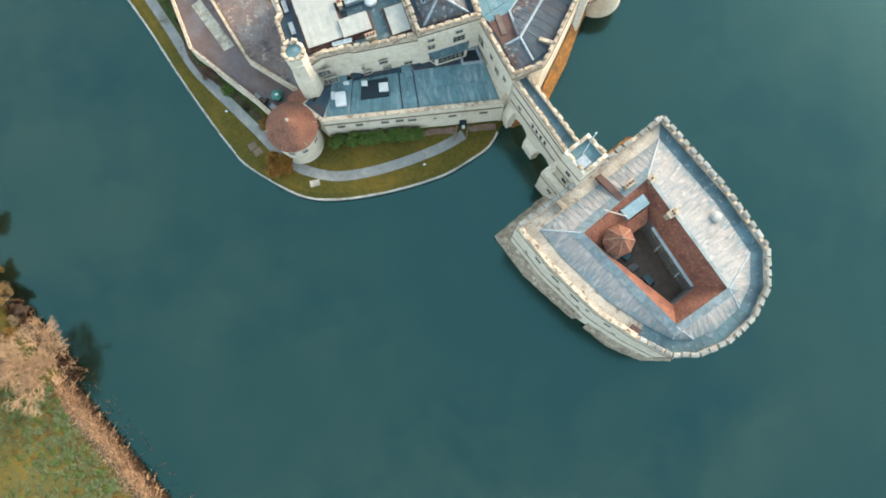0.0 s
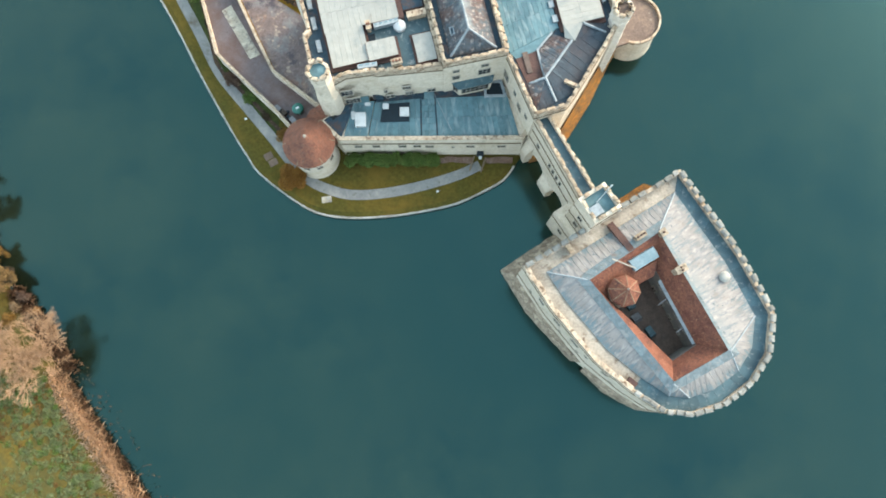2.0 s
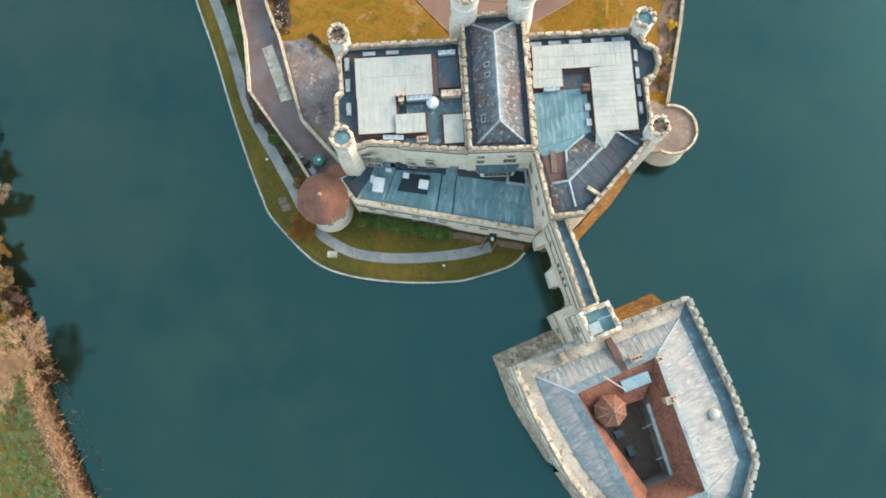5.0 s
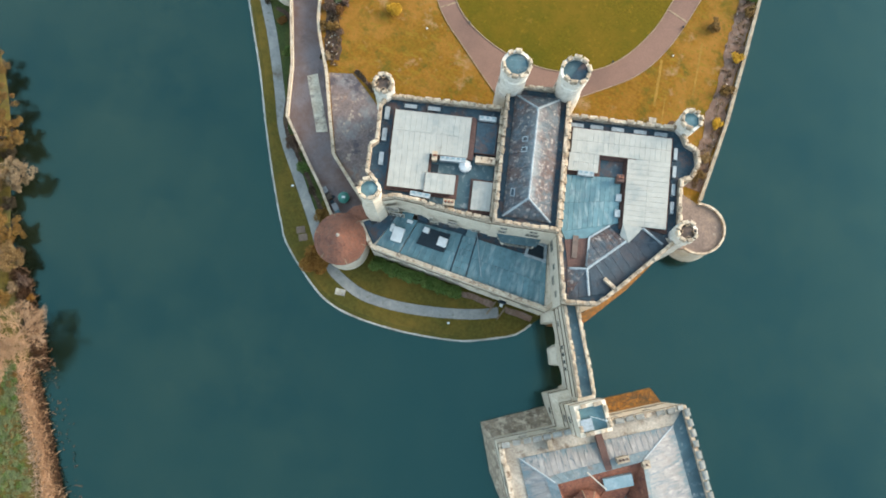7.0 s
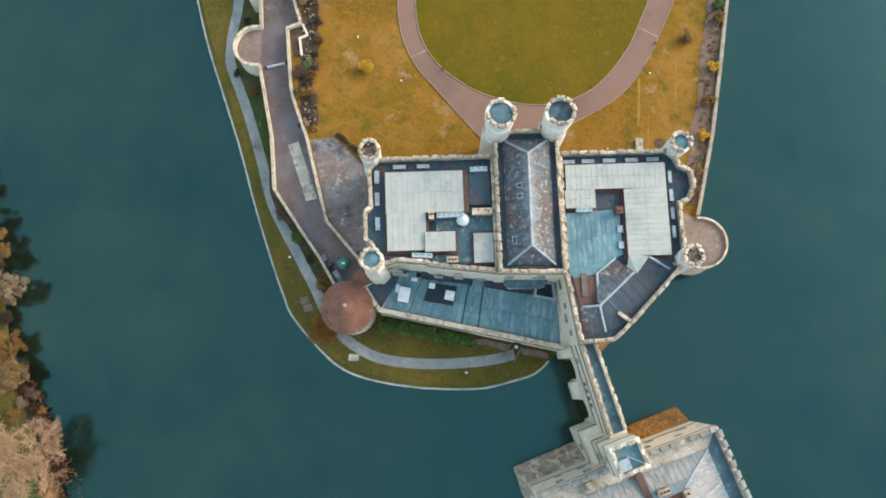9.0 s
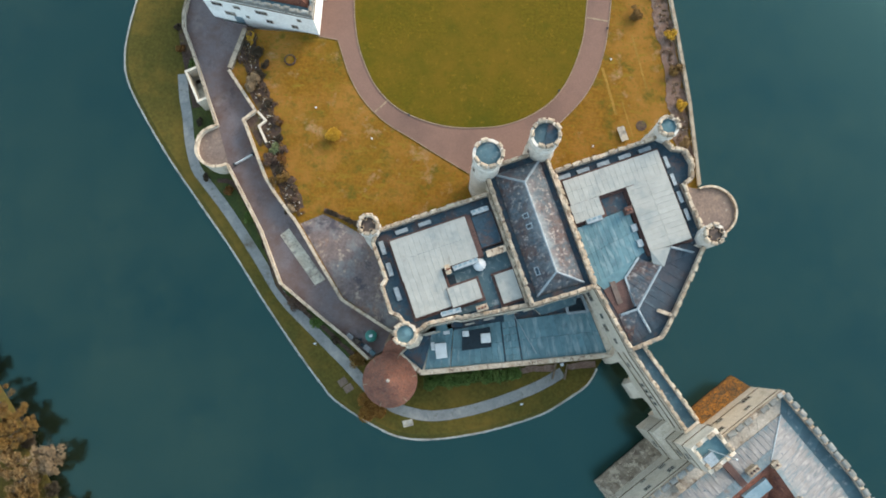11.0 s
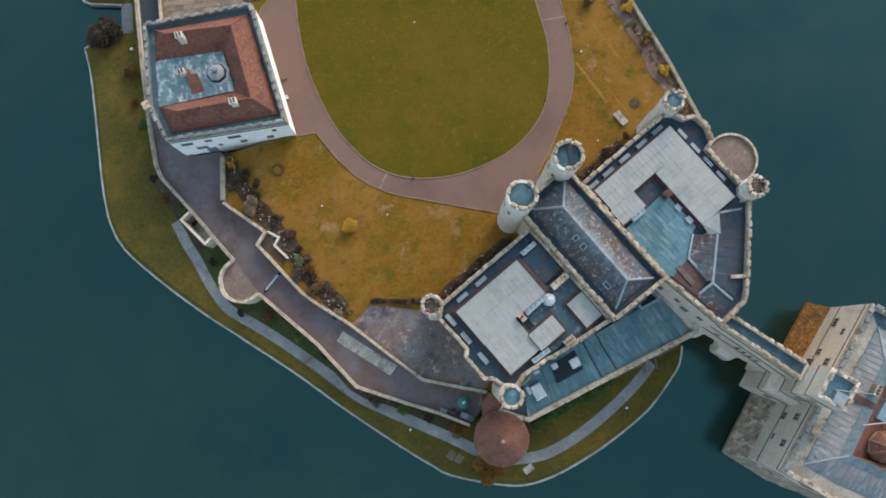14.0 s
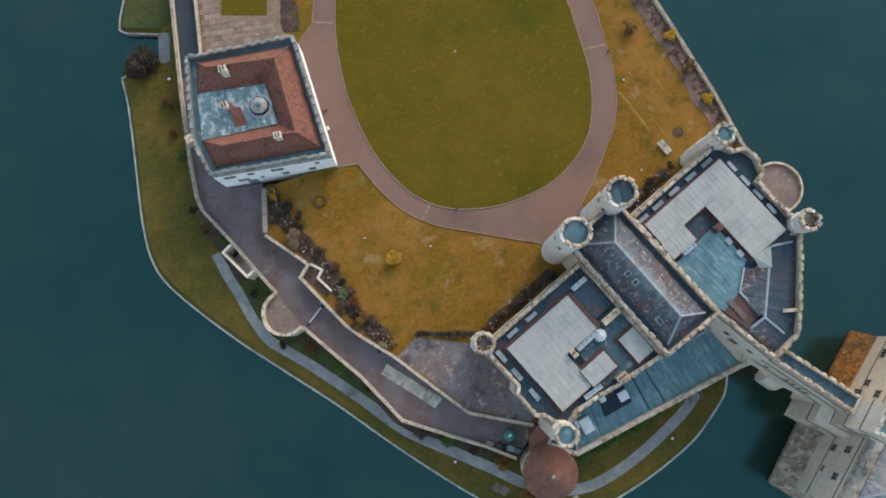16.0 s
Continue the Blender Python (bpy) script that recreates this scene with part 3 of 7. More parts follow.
def sheet_mesh(a, b, c, d, lap=0.035, thick=0.05):
    """One sheet of roofing between four corners, with a raised roll down one edge."""
    a, b, c, d = (Vector(p) for p in (a, b, c, d))
    up = (b - a).cross(d - a)
    up.normalize()
    if up.z < 0:
        up = -up
    across = (b - a).normalized()
    bm = bmesh.new()
    lo = [bm.verts.new(p - up * 0.02) for p in (a, b, c, d)]
    hi = [bm.verts.new(p + up * thick) for p in (a, b, c, d)]
    for i in range(4):
        j = (i + 1) % 4
        bm.faces.new((lo[i], lo[j], hi[j], hi[i]))
    bm.faces.new(hi)
    bm.faces.new(lo[::-1])
    w = across * lap
    r0 = [bm.verts.new(p) for p in (a - w + up * thick * 0.5, a + w + up * thick * 0.5, d + w + up * thick * 0.5, d - w + up * thick * 0.5)]
    r1 = [bm.verts.new(p) for p in (a - w * 0.6 + up * (thick + 0.022), a + w * 0.6 + up * (thick + 0.022), d + w * 0.6 + up * (thick + 0.022), d - w * 0.6 + up * (thick + 0.022))]
    for i in range(4):
        j = (i + 1) % 4
        bm.faces.new((r0[i], r0[j], r1[j], r1[i]))
    bm.faces.new(r1)
    uv = bm.loops.layers.uv.new("slope")
    rise = across.cross(up)
    for f in bm.faces:
        for l in f.loops:
            q = l.vert.co - a
            l[uv].uv = (q.dot(across), abs(q.dot(rise)))
    return bm


def sheets(parent, a, b, c, d, material, width=0.75, name="lead_sheet", rows=1, gap=None):
    """A slope a-b (eave) to d-c (ridge), laid in sheets that run up it over a dark bed that shows in the joints."""
    a, b, c, d = (Vector(p) for p in (a, b, c, d))
    gap = (0.05 if material is M_LEAD else 0.035 if material is M_WHITE else 0.0) if gap is None else gap
    if gap:
        low = Vector((0, 0, 0.03))
        part("joint_bed", slope(bmesh.new(), a - low, b - low, c - low, d - low, thick=0.05), M_LEAD_MID if material is M_WHITE else M_LEAD_DARK, parent)
    k = max(1, round(max((b - a).length, (c - d).length) / width))
    for r in range(rows):
        a1, b1 = a.lerp(d, r / rows), b.lerp(c, r / rows)
        e = (r + 1) / rows - (gap * 0.8 / max((d - a).length, 1) if rows > 1 else 0)
        d1, c1 = a.lerp(d, e), b.lerp(c, e)
        for i in range(k):
            s, t = i / k, (i + 1) / k - gap / max((b - a).length, 1)
            q = (a1.lerp(b1, s), a1.lerp(b1, t), d1.lerp(c1, t), d1.lerp(c1, s))
            if (q[0] - q[1]).length + (q[2] - q[3]).length < 0.15:
                continue
            part(name, sheet_mesh(*q), material, parent)


def seamed(parent, a, b, c, d, material, width=0.8, name="lead_sheet", thick=0.06):
    """A slope a-b (eave) to d-c (ridge) in sheets whose seams all run square to the eave, cut off at the hips."""
    a, b, c, d = (Vector(p) for p in (a, b, c, d))
    across = (b - a).normalized()
    up = (b - a).cross(((c + d) / 2 - a))
    up.normalize()
    up = -up if up.z < 0 else up
    rise = across.cross(up)
    ring = [a, b, c] + ([d] if (d - c).length > 0.05 else [])
    xs = [(p - a).dot(across) for p in ring]
    x0, x1 = min(xs), max(xs)
    k = max(1, round((x1 - x0) / width))

    def cut(poly, x, keep_more):
        out = []
        for p, q in zip(poly, poly[1:] + poly[:1]):
            u, v = (p - a).dot(across) - x, (q - a).dot(across) - x
            if not keep_more:
                u, v = -u, -v
            if u >= 0:
                out.append(p)
            if u * v < 0:
                out.append(p.lerp(q, u / (u - v)))
        return out

    for i in range(k):
        s, t = x0 + (x1 - x0) * i / k, x0 + (x1 - x0) * (i + 1) / k
        poly = cut(cut(ring, s, True), t, False)
        clean = [p for j, p in enumerate(poly) if (p - poly[j - 1]).length > 0.02]
        if len(clean) < 3:
            continue
        bm = slope(bmesh.new(), *[p + up * thick for p in clean], thick=thick + 0.03)
        edge_pts = [p for p in clean if abs((p - a).dot(across) - s) < 0.03]
        if len(edge_pts) >= 2:
            edge_pts.sort(key=lambda p: p.dot(rise))
            roll(bm, edge_pts[0] + up * (thick + 0.01), edge_pts[-1] + up * (thick + 0.01), 0.045, 4)
        uv = bm.loops.layers.uv.new("slope")
        for f in bm.faces:
            for l in f.loops:
                q = l.vert.co - a
                l[uv].uv = (q.dot(across), abs(q.dot(rise)))
        part(name, bm, material, parent)


def slope(bm, *pts, thick=0.12):
    """A solid slab under a flat outline of points."""
    P = [Vector(p) for p in pts]
    up = (P[1] - P[0]).cross(P[-1] - P[0])
    up.normalize()
    up = -up if up.z < 0 else up
    hi = [bm.verts.new(p) for p in P]
    lo = [bm.verts.new(p - up * thick) for p in P]
    n = len(P)
    for i in range(n):
        j = (i + 1) % n
        bm.faces.new((lo[i], lo[j], hi[j], hi[i]))
    bm.faces.new(hi)
    bm.faces.new(lo[::-1])
    return bm


def roll(bm, p, q, r=0.14, n=6):
    """A rounded ridge or pipe between two points."""
    p, q = Vector(p), Vector(q)
    d = (q - p).normalized()
    x = d.orthogonal().normalized()
    y = d.cross(x)
    rows = [[bm.verts.new(e + (x * math.cos(2 * math.pi * i / n) + y * math.sin(2 * math.pi * i / n)) * r) for i in range(n)] for e in (p, q)]
    for i in range(n):
        j = (i + 1) % n
        bm.faces.new((rows[0][i], rows[0][j], rows[1][j], rows[1][i]))
    bm.faces.new(rows[0][::-1])
    bm.faces.new(rows[1])
    return bm


WINDOWS = {}


def window(parent, x, y, z, facing, w=1.4, h=1.6, cols=2, rows=1, frame_mat=None):
    """A stone window with mullions; facing is the heading in degrees that it looks to. Its panes are parts of it."""
    key = (w, h, cols, rows, frame_mat.name if frame_mat else "")
    if key not in WINDOWS:
        bm = bmesh.new()
        t = 0.08
        xs, zs = [-w / 2 - t], [-0.14]
        for i in range(cols):
            left_ = -w / 2 + w * i / cols
            xs += [left_ + t * 0.4, left_ + w / cols - t * 0.4]
        for i in range(rows):
            low_ = h * i / rows
            zs += [low_ + t * 0.3, low_ + h / rows - t * 0.3]
        xs.append(w / 2 + t)
        zs.append(h + 0.16)
        solid = {(i, j) for i in range(len(xs) - 1) for j in range(len(zs) - 1) if i % 2 == 0 or j % 2 == 0}
        grid = {}

        def corner(i, j, y):
            if (i, j, y) not in grid:
                grid[i, j, y] = bm.verts.new((xs[i], y, zs[j]))
            return grid[i, j, y]

        for i, j in solid:
            q = ((i, j), (i + 1, j), (i + 1, j + 1), (i, j + 1))
            bm.faces.new([corner(a, b, 0.1) for a, b in q])
            bm.faces.new([corner(a, b, -0.1) for a, b in q][::-1])
            for (di, dj), (c, d) in (((0, -1), (0, 1)), ((1, 0), (1, 2)), ((0, 1), (2, 3)), ((-1, 0), (3, 0))):
                if (i + di, j + dj) not in solid:
                    bm.faces.new((corner(*q[c], 0.1), corner(*q[d], 0.1), corner(*q[d], -0.1), corner(*q[c], -0.1)))
        me = bpy.data.meshes.new("window")
        bmesh.ops.recalc_face_normals(bm, faces=bm.faces)
        bm.to_mesh(me)
        bm.free()
        me.materials.append(frame_mat or M_FRAME)
        bm = bmesh.new()
        boxed(bm, Matrix(), w / cols - 0.07, 0.1, h / rows - 0.05)
        pm = bpy.data.meshes.new("pane")
        bmesh.ops.recalc_face_normals(bm, faces=bm.faces)
        bm.to_mesh(pm)
        bm.free()
        pm.materials.append(M_GLASS)
        WINDOWS[key] = me, pm
    me, pm = WINDOWS[key]
    ob = piece("window", me, parent, pose(x, y, z, 0, 0, facing - 90))
    for i in range(cols):
        for j in range(rows):
            piece("pane", pm, ob, pose(-w / 2 + w * (i + 0.5) / cols, 0.015, h * j / rows + 0.025))
    return ob


def face_windows(parent, a, b, rows_):
    """Windows on the face of a wall from a to b, seen with its outside to the right of that way: (share along, sill, w, h, cols, rows)."""
    a, b = Vector(a), Vector(b)
    d = b - a
    nrm = Vector((d.y, -d.x)).normalized()
    head = math.degrees(math.atan2(nrm.y, nrm.x))
    for s, z, w, h, cols, rows in rows_:
        p = a + d * s + nrm * 0.02
        window(parent, p.x, p.y, z, head, w, h, cols, rows)


def string_course(bm, pts, z, out=0.12, high=0.22, closed=True):
    if closed:
        ring_wall(bm, inset(pts, -out), out + 0.1, z, z + high)
    else:
        strip_wall(bm, pts, out * 2, z, z + high)


def turret(parent, x, y, r, z0, z1, n=16, floor=None, count=9, pots=0, flare=1.0, stone=None):
    """A round turret with a corbelled head, merlons round it and a lead floor inside them."""
    bm = bmesh.new()
    lathe(bm, x, y, [(r * flare * 1.03, z0), (r * flare, z1 - 9.4), (r * 0.92, z1 - 8.2), (r * 0.9, z1 - 3.4), (r * 0.97, z1 - 3.2), (r * 0.9, z1 - 3.0), (r * 0.9, z1 - 2.0), (r, z1 - 1.6), (r, z1 - 1.1)], n)
    ring_wall(bm, circle(x, y, r, n), 0.42, z1 - 1.12, z1 - 0.75)
    t = part("turret", bm, stone or M_STONE_PALE, parent)
    bm = bmesh.new()
    lathe(bm, x, y, [(r - 0.44, z1 - 1.08), (r - 0.46, z1 - 1.0), (0.1, z1 - 0.85)], n)
    part("turret_roof", bm, floor or M_LEAD, t)
    for px, py in circle(x, y, r * 0.6, pots, 0.5) if pots else ():
        flue = part("flue", lathe(bmesh.new(), px, py, [(0.26, z1 - 1.05), (0.3, z1 - 0.25), (0.34, z1 - 0.2), (0.3, z1 - 0.12), (0.21, z1 - 0.12), (0.2, z1 - 0.3)], 10), M_KERB, t)
        part("flue_mouth", lathe(bmesh.new(), px, py, [(0.2, z1 - 0.4), (0.2, z1 - 0.28)], 10), M_BLACK, flue)
    pts = circle(x, y, r - 0.2, count, 0.3)
    merlons(t, pts, z1 - 0.76, 0.85, 0.44, round(2 * math.pi * r / count * 0.62, 2), 0.3)
    return t
# ---- the lake, the banks and the island's ground ----
LAWN, RAMP, LOW = 6.5, 5.0, 1.4

# the castle's own axes: u along its front, v back from it
O = Vector((-29.2, 59.6))
U, V = Vector((0.9366, 0.3504)), Vector((0.3504, -0.9366))


def C(u, v):
    p = O + U * u + V * v
    return (p.x, p.y)


def C3(u, v, z):
    return (*C(u, v), z)


def CP(*uv):
    return [C(u, v) for u, v in uv]



def setting(name, bm, material, label, category="ground"):
    return tagged(part(name, bm, material), label, category, kind="structure")


bm = bmesh.new()
R = 2500
bm.faces.new([bm.verts.new((x, y, 0)) for x, y in ((-R, -R), (R, -R), (R, R), (-R, R))])
setting("water", bm, M_WATER, "still dark teal lake water round the castle", "lake")

SHORE = smooth_line([
    (7.6, 40.0), (6.1, 37.3), (2.5, 34.6), (-1.4, 32.2), (-6.5, 30.3), (-13.0, 28.5), (-20.0, 27.4), (-25.5, 27.7), (-30.8, 30.0),
    (-36.4, 33.4), (-38.5, 35.7), (-42.0, 39.9), (-48.7, 48.7), (-55.4, 58.2), (-62.4, 67.3), (-67.8, 74.4), (-73.1, 82.4), (-76.3, 88.3),
    (-77.2, 93.0), (-76.9, 97.8), (-75.9, 103.6), (-74.6, 110.0), (-72.8, 119.5), (-72.3, 125.0)], 1.6)
SHORE_REST = [(-70.6, 125.4), (-63.8, 126.3), (-63.6, 130.5), (-68.9, 132.7), (-69.9, 133.7), (-69.2, 135.8), (-67.2, 139.4), (-58.0, 190.0), (2.0, 190.0), (17.0, 111.0),
              (22.9, 72.0), (20.0, 58.5), (13.4, 45.6), (9.0, 42.4)]
OUTLINE = SHORE + SHORE_REST
bm = bmesh.new()
up1, up2 = inset(OUTLINE, 0.4), inset(OUTLINE, 0.9)
rows = [[bm.verts.new((x, y, z)) for x, y in p] for p, z in ((OUTLINE, -1.5), (OUTLINE, 0.62), (up1, 0.95), (up2, LOW))]
for a, b in zip(rows, rows[1:]):
    for i in range(len(a)):
        j = (i + 1) % len(a)
        bm.faces.new((a[i], a[j], b[j], b[i]))
bm.faces.new(rows[-1])
setting("ground", bm, M_BANK, "mown green grass bank sloping to the water", "grass bank")

M_GREEN_BANK = mat("green_bank_grass", (0.030, 0.043, 0.011), (0.045, 0.050, 0.012), rough=0.95, coarse=0.2, fine=2.2, var=0.25, amount=0.5, bump=0.5,
                   extra=patches((0.07, 0.06, 0.014), 0.5, 0.55, 0.7))
setting("inlet_lawn", prism(bmesh.new(), [(-58.8, 139.2), (-66.2, 139.2), (-68.4, 135.6), (-69.0, 133.9), (-68.5, 133.4), (-63.4, 131.4), (-60.9, 131.6)], LOW - 0.5, LOW + 0.06), M_GREEN_BANK,
        "green mown bank north of the inlet", "grass bank")
setting("inlet_kerb", strip_wall(bmesh.new(), [(-72.3, 125.0), (-70.6, 125.4), (-63.8, 126.3), (-63.6, 130.5), (-68.9, 132.7), (-69.9, 133.7), (-69.2, 135.8), (-67.2, 139.4)], 0.3, -1.0, 1.0), M_EDGE,
        "pale stone edging round the inlet", "kerb")

# coping stones along the water's edge
edge = setting("shore_kerb", strip_wall(bmesh.new(), SHORE, 0.26, -1.2, 0.6), M_EDGE, "pale stone kerb along the water's edge", "kerb")
bm = bmesh.new()
for a, b in zip(SHORE, SHORE[1:]):
    d = Vector(b) - Vector(a)
    for k in range(2):
        p = Vector(a) + d * (k + 0.5) / 2
        boxed(bm, Matrix.Translation((p.x, p.y, 0.58 + random.uniform(0, 0.05))) @ Matrix.Rotation(math.atan2(d.y, d.x), 4, "Z"),
              d.length / 2 * 0.94, 0.34 + random.uniform(-0.06, 0.06), 0.14)
tagged(part("coping", bm, M_EDGE, edge), kind="stuff")

# the raised court: lawn level, held by walls
INNER = [(-53.9, 96.0), (-56.2, 88.2), (-51.2, 81.2), (-53.1, 79.6), (-48.8, 69.8), (-47.0, 67.1), (-43.0, 62.1), (-38.7, 55.4), (-35.0, 49.8),
         (-30.2, 46.9), (-26.0, 44.4)]
COURT = INNER + [(-22.0, 45.5), (8.0, 52.0), (19.0, 58.5), (23.4, 71.2), (21.4, 84.0), (18.0, 106.0), (9.0, 170.0), (4.0, 188.0), (-41.0, 188.0), (-54.6, 131.1), (-56.6, 122.2), (-56.9, 119.0),
                 (-41.0, 115.0), (-42.0, 95.5)]
setting("court_lawn", prism(bmesh.new(), COURT, 0.5, LAWN), M_LAWN, "autumn-coloured lawn of the raised castle court", "lawn")

# the ramp below the inner wall
OUTER = [(-56.6, 141.0), (-58.5, 132.9), (-59.6, 127.9), (-60.7, 122.9), (-62.2, 116.0), (-63.3, 110.2), (-64.4, 104.3), (-65.2, 98.6), (-65.0, 96.2), (-62.0, 89.2), (-59.9, 83.7),
         (-57.9, 78.8)]
BASTION = [(-57.9, 78.8), (-59.9, 77.9), (-61.0, 76.2), (-61.0, 73.9), (-59.6, 72.2), (-57.6, 71.6), (-55.7, 72.1)]
BASTION = smooth_line(BASTION, 0.7)
OUTER2 = [(-55.7, 72.1), (-49.3, 61.0), (-45.5, 52.3), (-38.9, 47.2), (-34.3, 43.8), (-30.4, 40.4)]
ramp_plan = OUTER + BASTION[1:-1] + OUTER2 + [(-25.5, 43.5)] + INNER[::-1] + [(-58.5, 97.0), (-59.5, 104.0), (-56.9, 118.8), (-56.5, 122.2), (-54.5, 131.1), (-52.0, 141.0)]
setting("ramp", prism(bmesh.new(), ramp_plan, 0.4, RAMP), M_RAMP, "purple-grey tarmac ramp between stone walls", "road")

setting("bastion_floor", prism(bmesh.new(), [BASTION[0]] + inset(BASTION, 0.0)[1:], RAMP - 0.1, RAMP + 0.05), M_BASTION, "warm tan paving of the half-round bastion", "paving")
wall_w = setting("wall_west", strip_wall(bmesh.new(), OUTER, 0.38, 0.3, 6.1), M_STONE, "low cream stone parapet wall beside the ramp", "wall")
part("bastion_wall", strip_wall(bmesh.new(), BASTION, 0.4, 0.3, 6.12), M_STONE, wall_w)
part("south_run", strip_wall(bmesh.new(), OUTER2, 0.4, 0.3, 6.08), M_STONE, wall_w)
part("coping", strip_wall(bmesh.new(), OUTER, 0.44, 6.1, 6.22), M_MERLON, wall_w)
part("coping", strip_wall(bmesh.new(), BASTION, 0.48, 6.12, 6.24), M_MERLON, wall_w)
part("coping", strip_wall(bmesh.new(), OUTER2, 0.46, 6.08, 6.2), M_MERLON, wall_w)
wall_i = setting("wall_inner", strip_wall(bmesh.new(), INNER[1:], 0.42, 0.5, 7.2), M_STONE, "pale stone retaining wall between ramp and lawn", "wall")
part("coping", strip_wall(bmesh.new(), INNER[1:], 0.5, 7.2, 7.32), M_MERLON, wall_i)
part("stair_wall", strip_wall(bmesh.new(), [(-53.9, 95.7), (-56.1, 88.6)], 0.8, 0.5, 7.3), M_MERLON, wall_i)

# small stair wells in the two walls
well = setting("stair_well", strip_wall(bmesh.new(), [(-62.3, 89.0), (-64.0, 88.2), (-61.5, 83.0), (-60.1, 83.6)], 0.36, 0.3, 6.0), M_STONE,
               "stone-walled stair well beside the ramp", "stair wall")
bm = bmesh.new()
for i in range(8):
    boxed(bm, pose(-62.6 + 0.24 * i, 87.6 - 0.52 * i, 1.2, 0, 0, -65), 0.55, 1.7, 0.45 + 0.45 * i)
part("steps", bm, M_PALE_SLAB, well)
niche = setting("niche_wall", strip_wall(bmesh.new(), [(-50.9, 81.2), (-49.4, 79.6), (-50.5, 78.6), (-49.1, 75.8)], 0.36, 5.0, 7.0), M_STONE,
                "low stone wall round a dark garden recess", "garden wall")
part("recess_floor", prism(bmesh.new(), [(-51.2, 80.8), (-49.6, 79.4), (-50.8, 78.4), (-49.3, 75.9), (-50.4, 75.4), (-52.9, 79.6)], 6.0, LAWN + 0.05), M_SOIL, niche)

# pale patch, drain line, patio
PATCH = [Vector(p) for p in ((-44.8, 61.6), (-46.2, 60.4), (-39.9, 52.2), (-38.2, 53.2))]
patch = setting("paving_patch", prism(bmesh.new(), [tuple(p) for p in PATCH], RAMP - 0.1, RAMP + 0.03), M_PALE_SLAB, "pale worn slabs let into the ramp", "paving")
bm = boxed(bmesh.new(), Matrix.Identity(4), 0.74, 0.58, 0.05)
slab_mesh = bpy.data.meshes.new("slab")
bm.to_mesh(slab_mesh)
bm.free()
slab_mesh.materials.append(M_PALE_SLAB)
rng = np.random.default_rng(19)
for i in range(13):
    for k in range(3):
        s, w = (i + 0.5) / 13, (k + 0.5) / 3
        if rng.random() < (0.9 if k == 0 and 0.58 < s < 0.76 else 0.04):
            continue
        p = PATCH[0].lerp(PATCH[3], s).lerp(PATCH[1].lerp(PATCH[2], s), w) + Vector(rng.normal(size=2)) * 0.03
        piece("slab", slab_mesh, patch, Matrix.Translation((p.x, p.y, RAMP + 0.02 + 0.012 * rng.random())) @ Matrix.Rotation(radians(-52.5 + rng.normal() * 2.5), 4, "Z"))
bm = bmesh.new()
strip_wall(bm, [(-54.6, 72.2), (-51.6, 74.1)], 0.13, RAMP, RAMP + 0.75)
bar = tagged(part("barrier_rail", bm, M_PAINT), "white painted barrier rail across the ramp", "barrier")
for s in (0.0, 1.0):
    part("post", boxed(bmesh.new(), pose(-54.6 + 3.0 * s, 72.2 + 1.9 * s, RAMP), 0.3, 0.3, 1.0), M_BLACK, bar)
setting("patio", prism(bmesh.new(), [(-42.6, 62.2), (-38.9, 63.9), (-36.0, 62.6), (-29.0, 59.0), (-27.2, 52.0), (-23.5, 46.5), (-26.3, 44.9), (-30.2, 47.2),
                                     (-34.8, 50.1), (-38.4, 55.6)], LAWN - 0.3, LAWN + 0.05), M_PATIO, "mottled stone patio beside the castle", "patio")

# drive round the oval lawn
OVAL = smooth_line([(-13.8, 79.4), (-9.7, 79.9), (-5.6, 81.4), (-2.1, 83.7), (0.0, 86.0), (1.6, 88.7), (3.0, 92.3), (4.0, 96.1), (4.4, 100.3), (4.7, 104.5), (4.8, 109.0), (1.9, 121.0), (-5.0, 131.0),
                    (-15.0, 134.6), (-25.0, 131.0), (-31.0, 124.4), (-33.3, 118.8), (-34.4, 114.9), (-35.1, 110.9), (-35.6, 106.9), (-35.6, 102.7), (-35.3, 98.4), (-34.5, 93.8),
                    (-33.1, 89.9), (-31.2, 86.3), (-28.3, 83.2), (-25.3, 81.4), (-21.6, 80.1), (-17.8, 79.4)], 1.5, True)
RING = smooth_line([(-5.8, 74.9), (-2.3, 78.1), (1.1, 81.7), (4.1, 85.2), (6.2, 89.1), (7.6, 93.8), (8.2, 97.8), (8.7, 102.9), (8.9, 107.1), (7.3, 117.0), (3.7, 127.0), (-4.0, 137.0), (-15.0, 140.5),
                    (-27.0, 136.0), (-33.2, 129.4), (-35.4, 124.0), (-37.2, 119.9)], 1.5) + [(-39.8, 118.2), (-42.0, 115.2), (-43.2, 97.0), (-41.3, 94.9)]
RING += smooth_line([(-38.0, 94.3), (-36.7, 90.5), (-35.6, 87.8), (-33.8, 84.6), (-31.4, 81.8), (-28.7, 79.6), (-24.6, 77.2), (-20.6, 74.8), (-17.3, 72.9), (-14.3, 71.2)], 1.5) + [(-12.3, 68.6), (-4.4, 71.5)]
setting("drive", prism(bmesh.new(), RING, LAWN - 0.3, LAWN + 0.05), M_DRIVE, "pink gravel drive looping round the oval lawn", "drive")
setting("drive_kerb", ring_wall(bmesh.new(), inset(RING, -0.07), 0.14, LAWN - 0.2, LAWN + 0.14), M_KERB, "thin tan stone kerb round the drive", "kerb")
setting("oval_lawn", prism(bmesh.new(), OVAL, LAWN - 0.2, LAWN + 0.12), M_LAWN_OVAL, "smooth olive oval lawn inside the drive", "lawn")
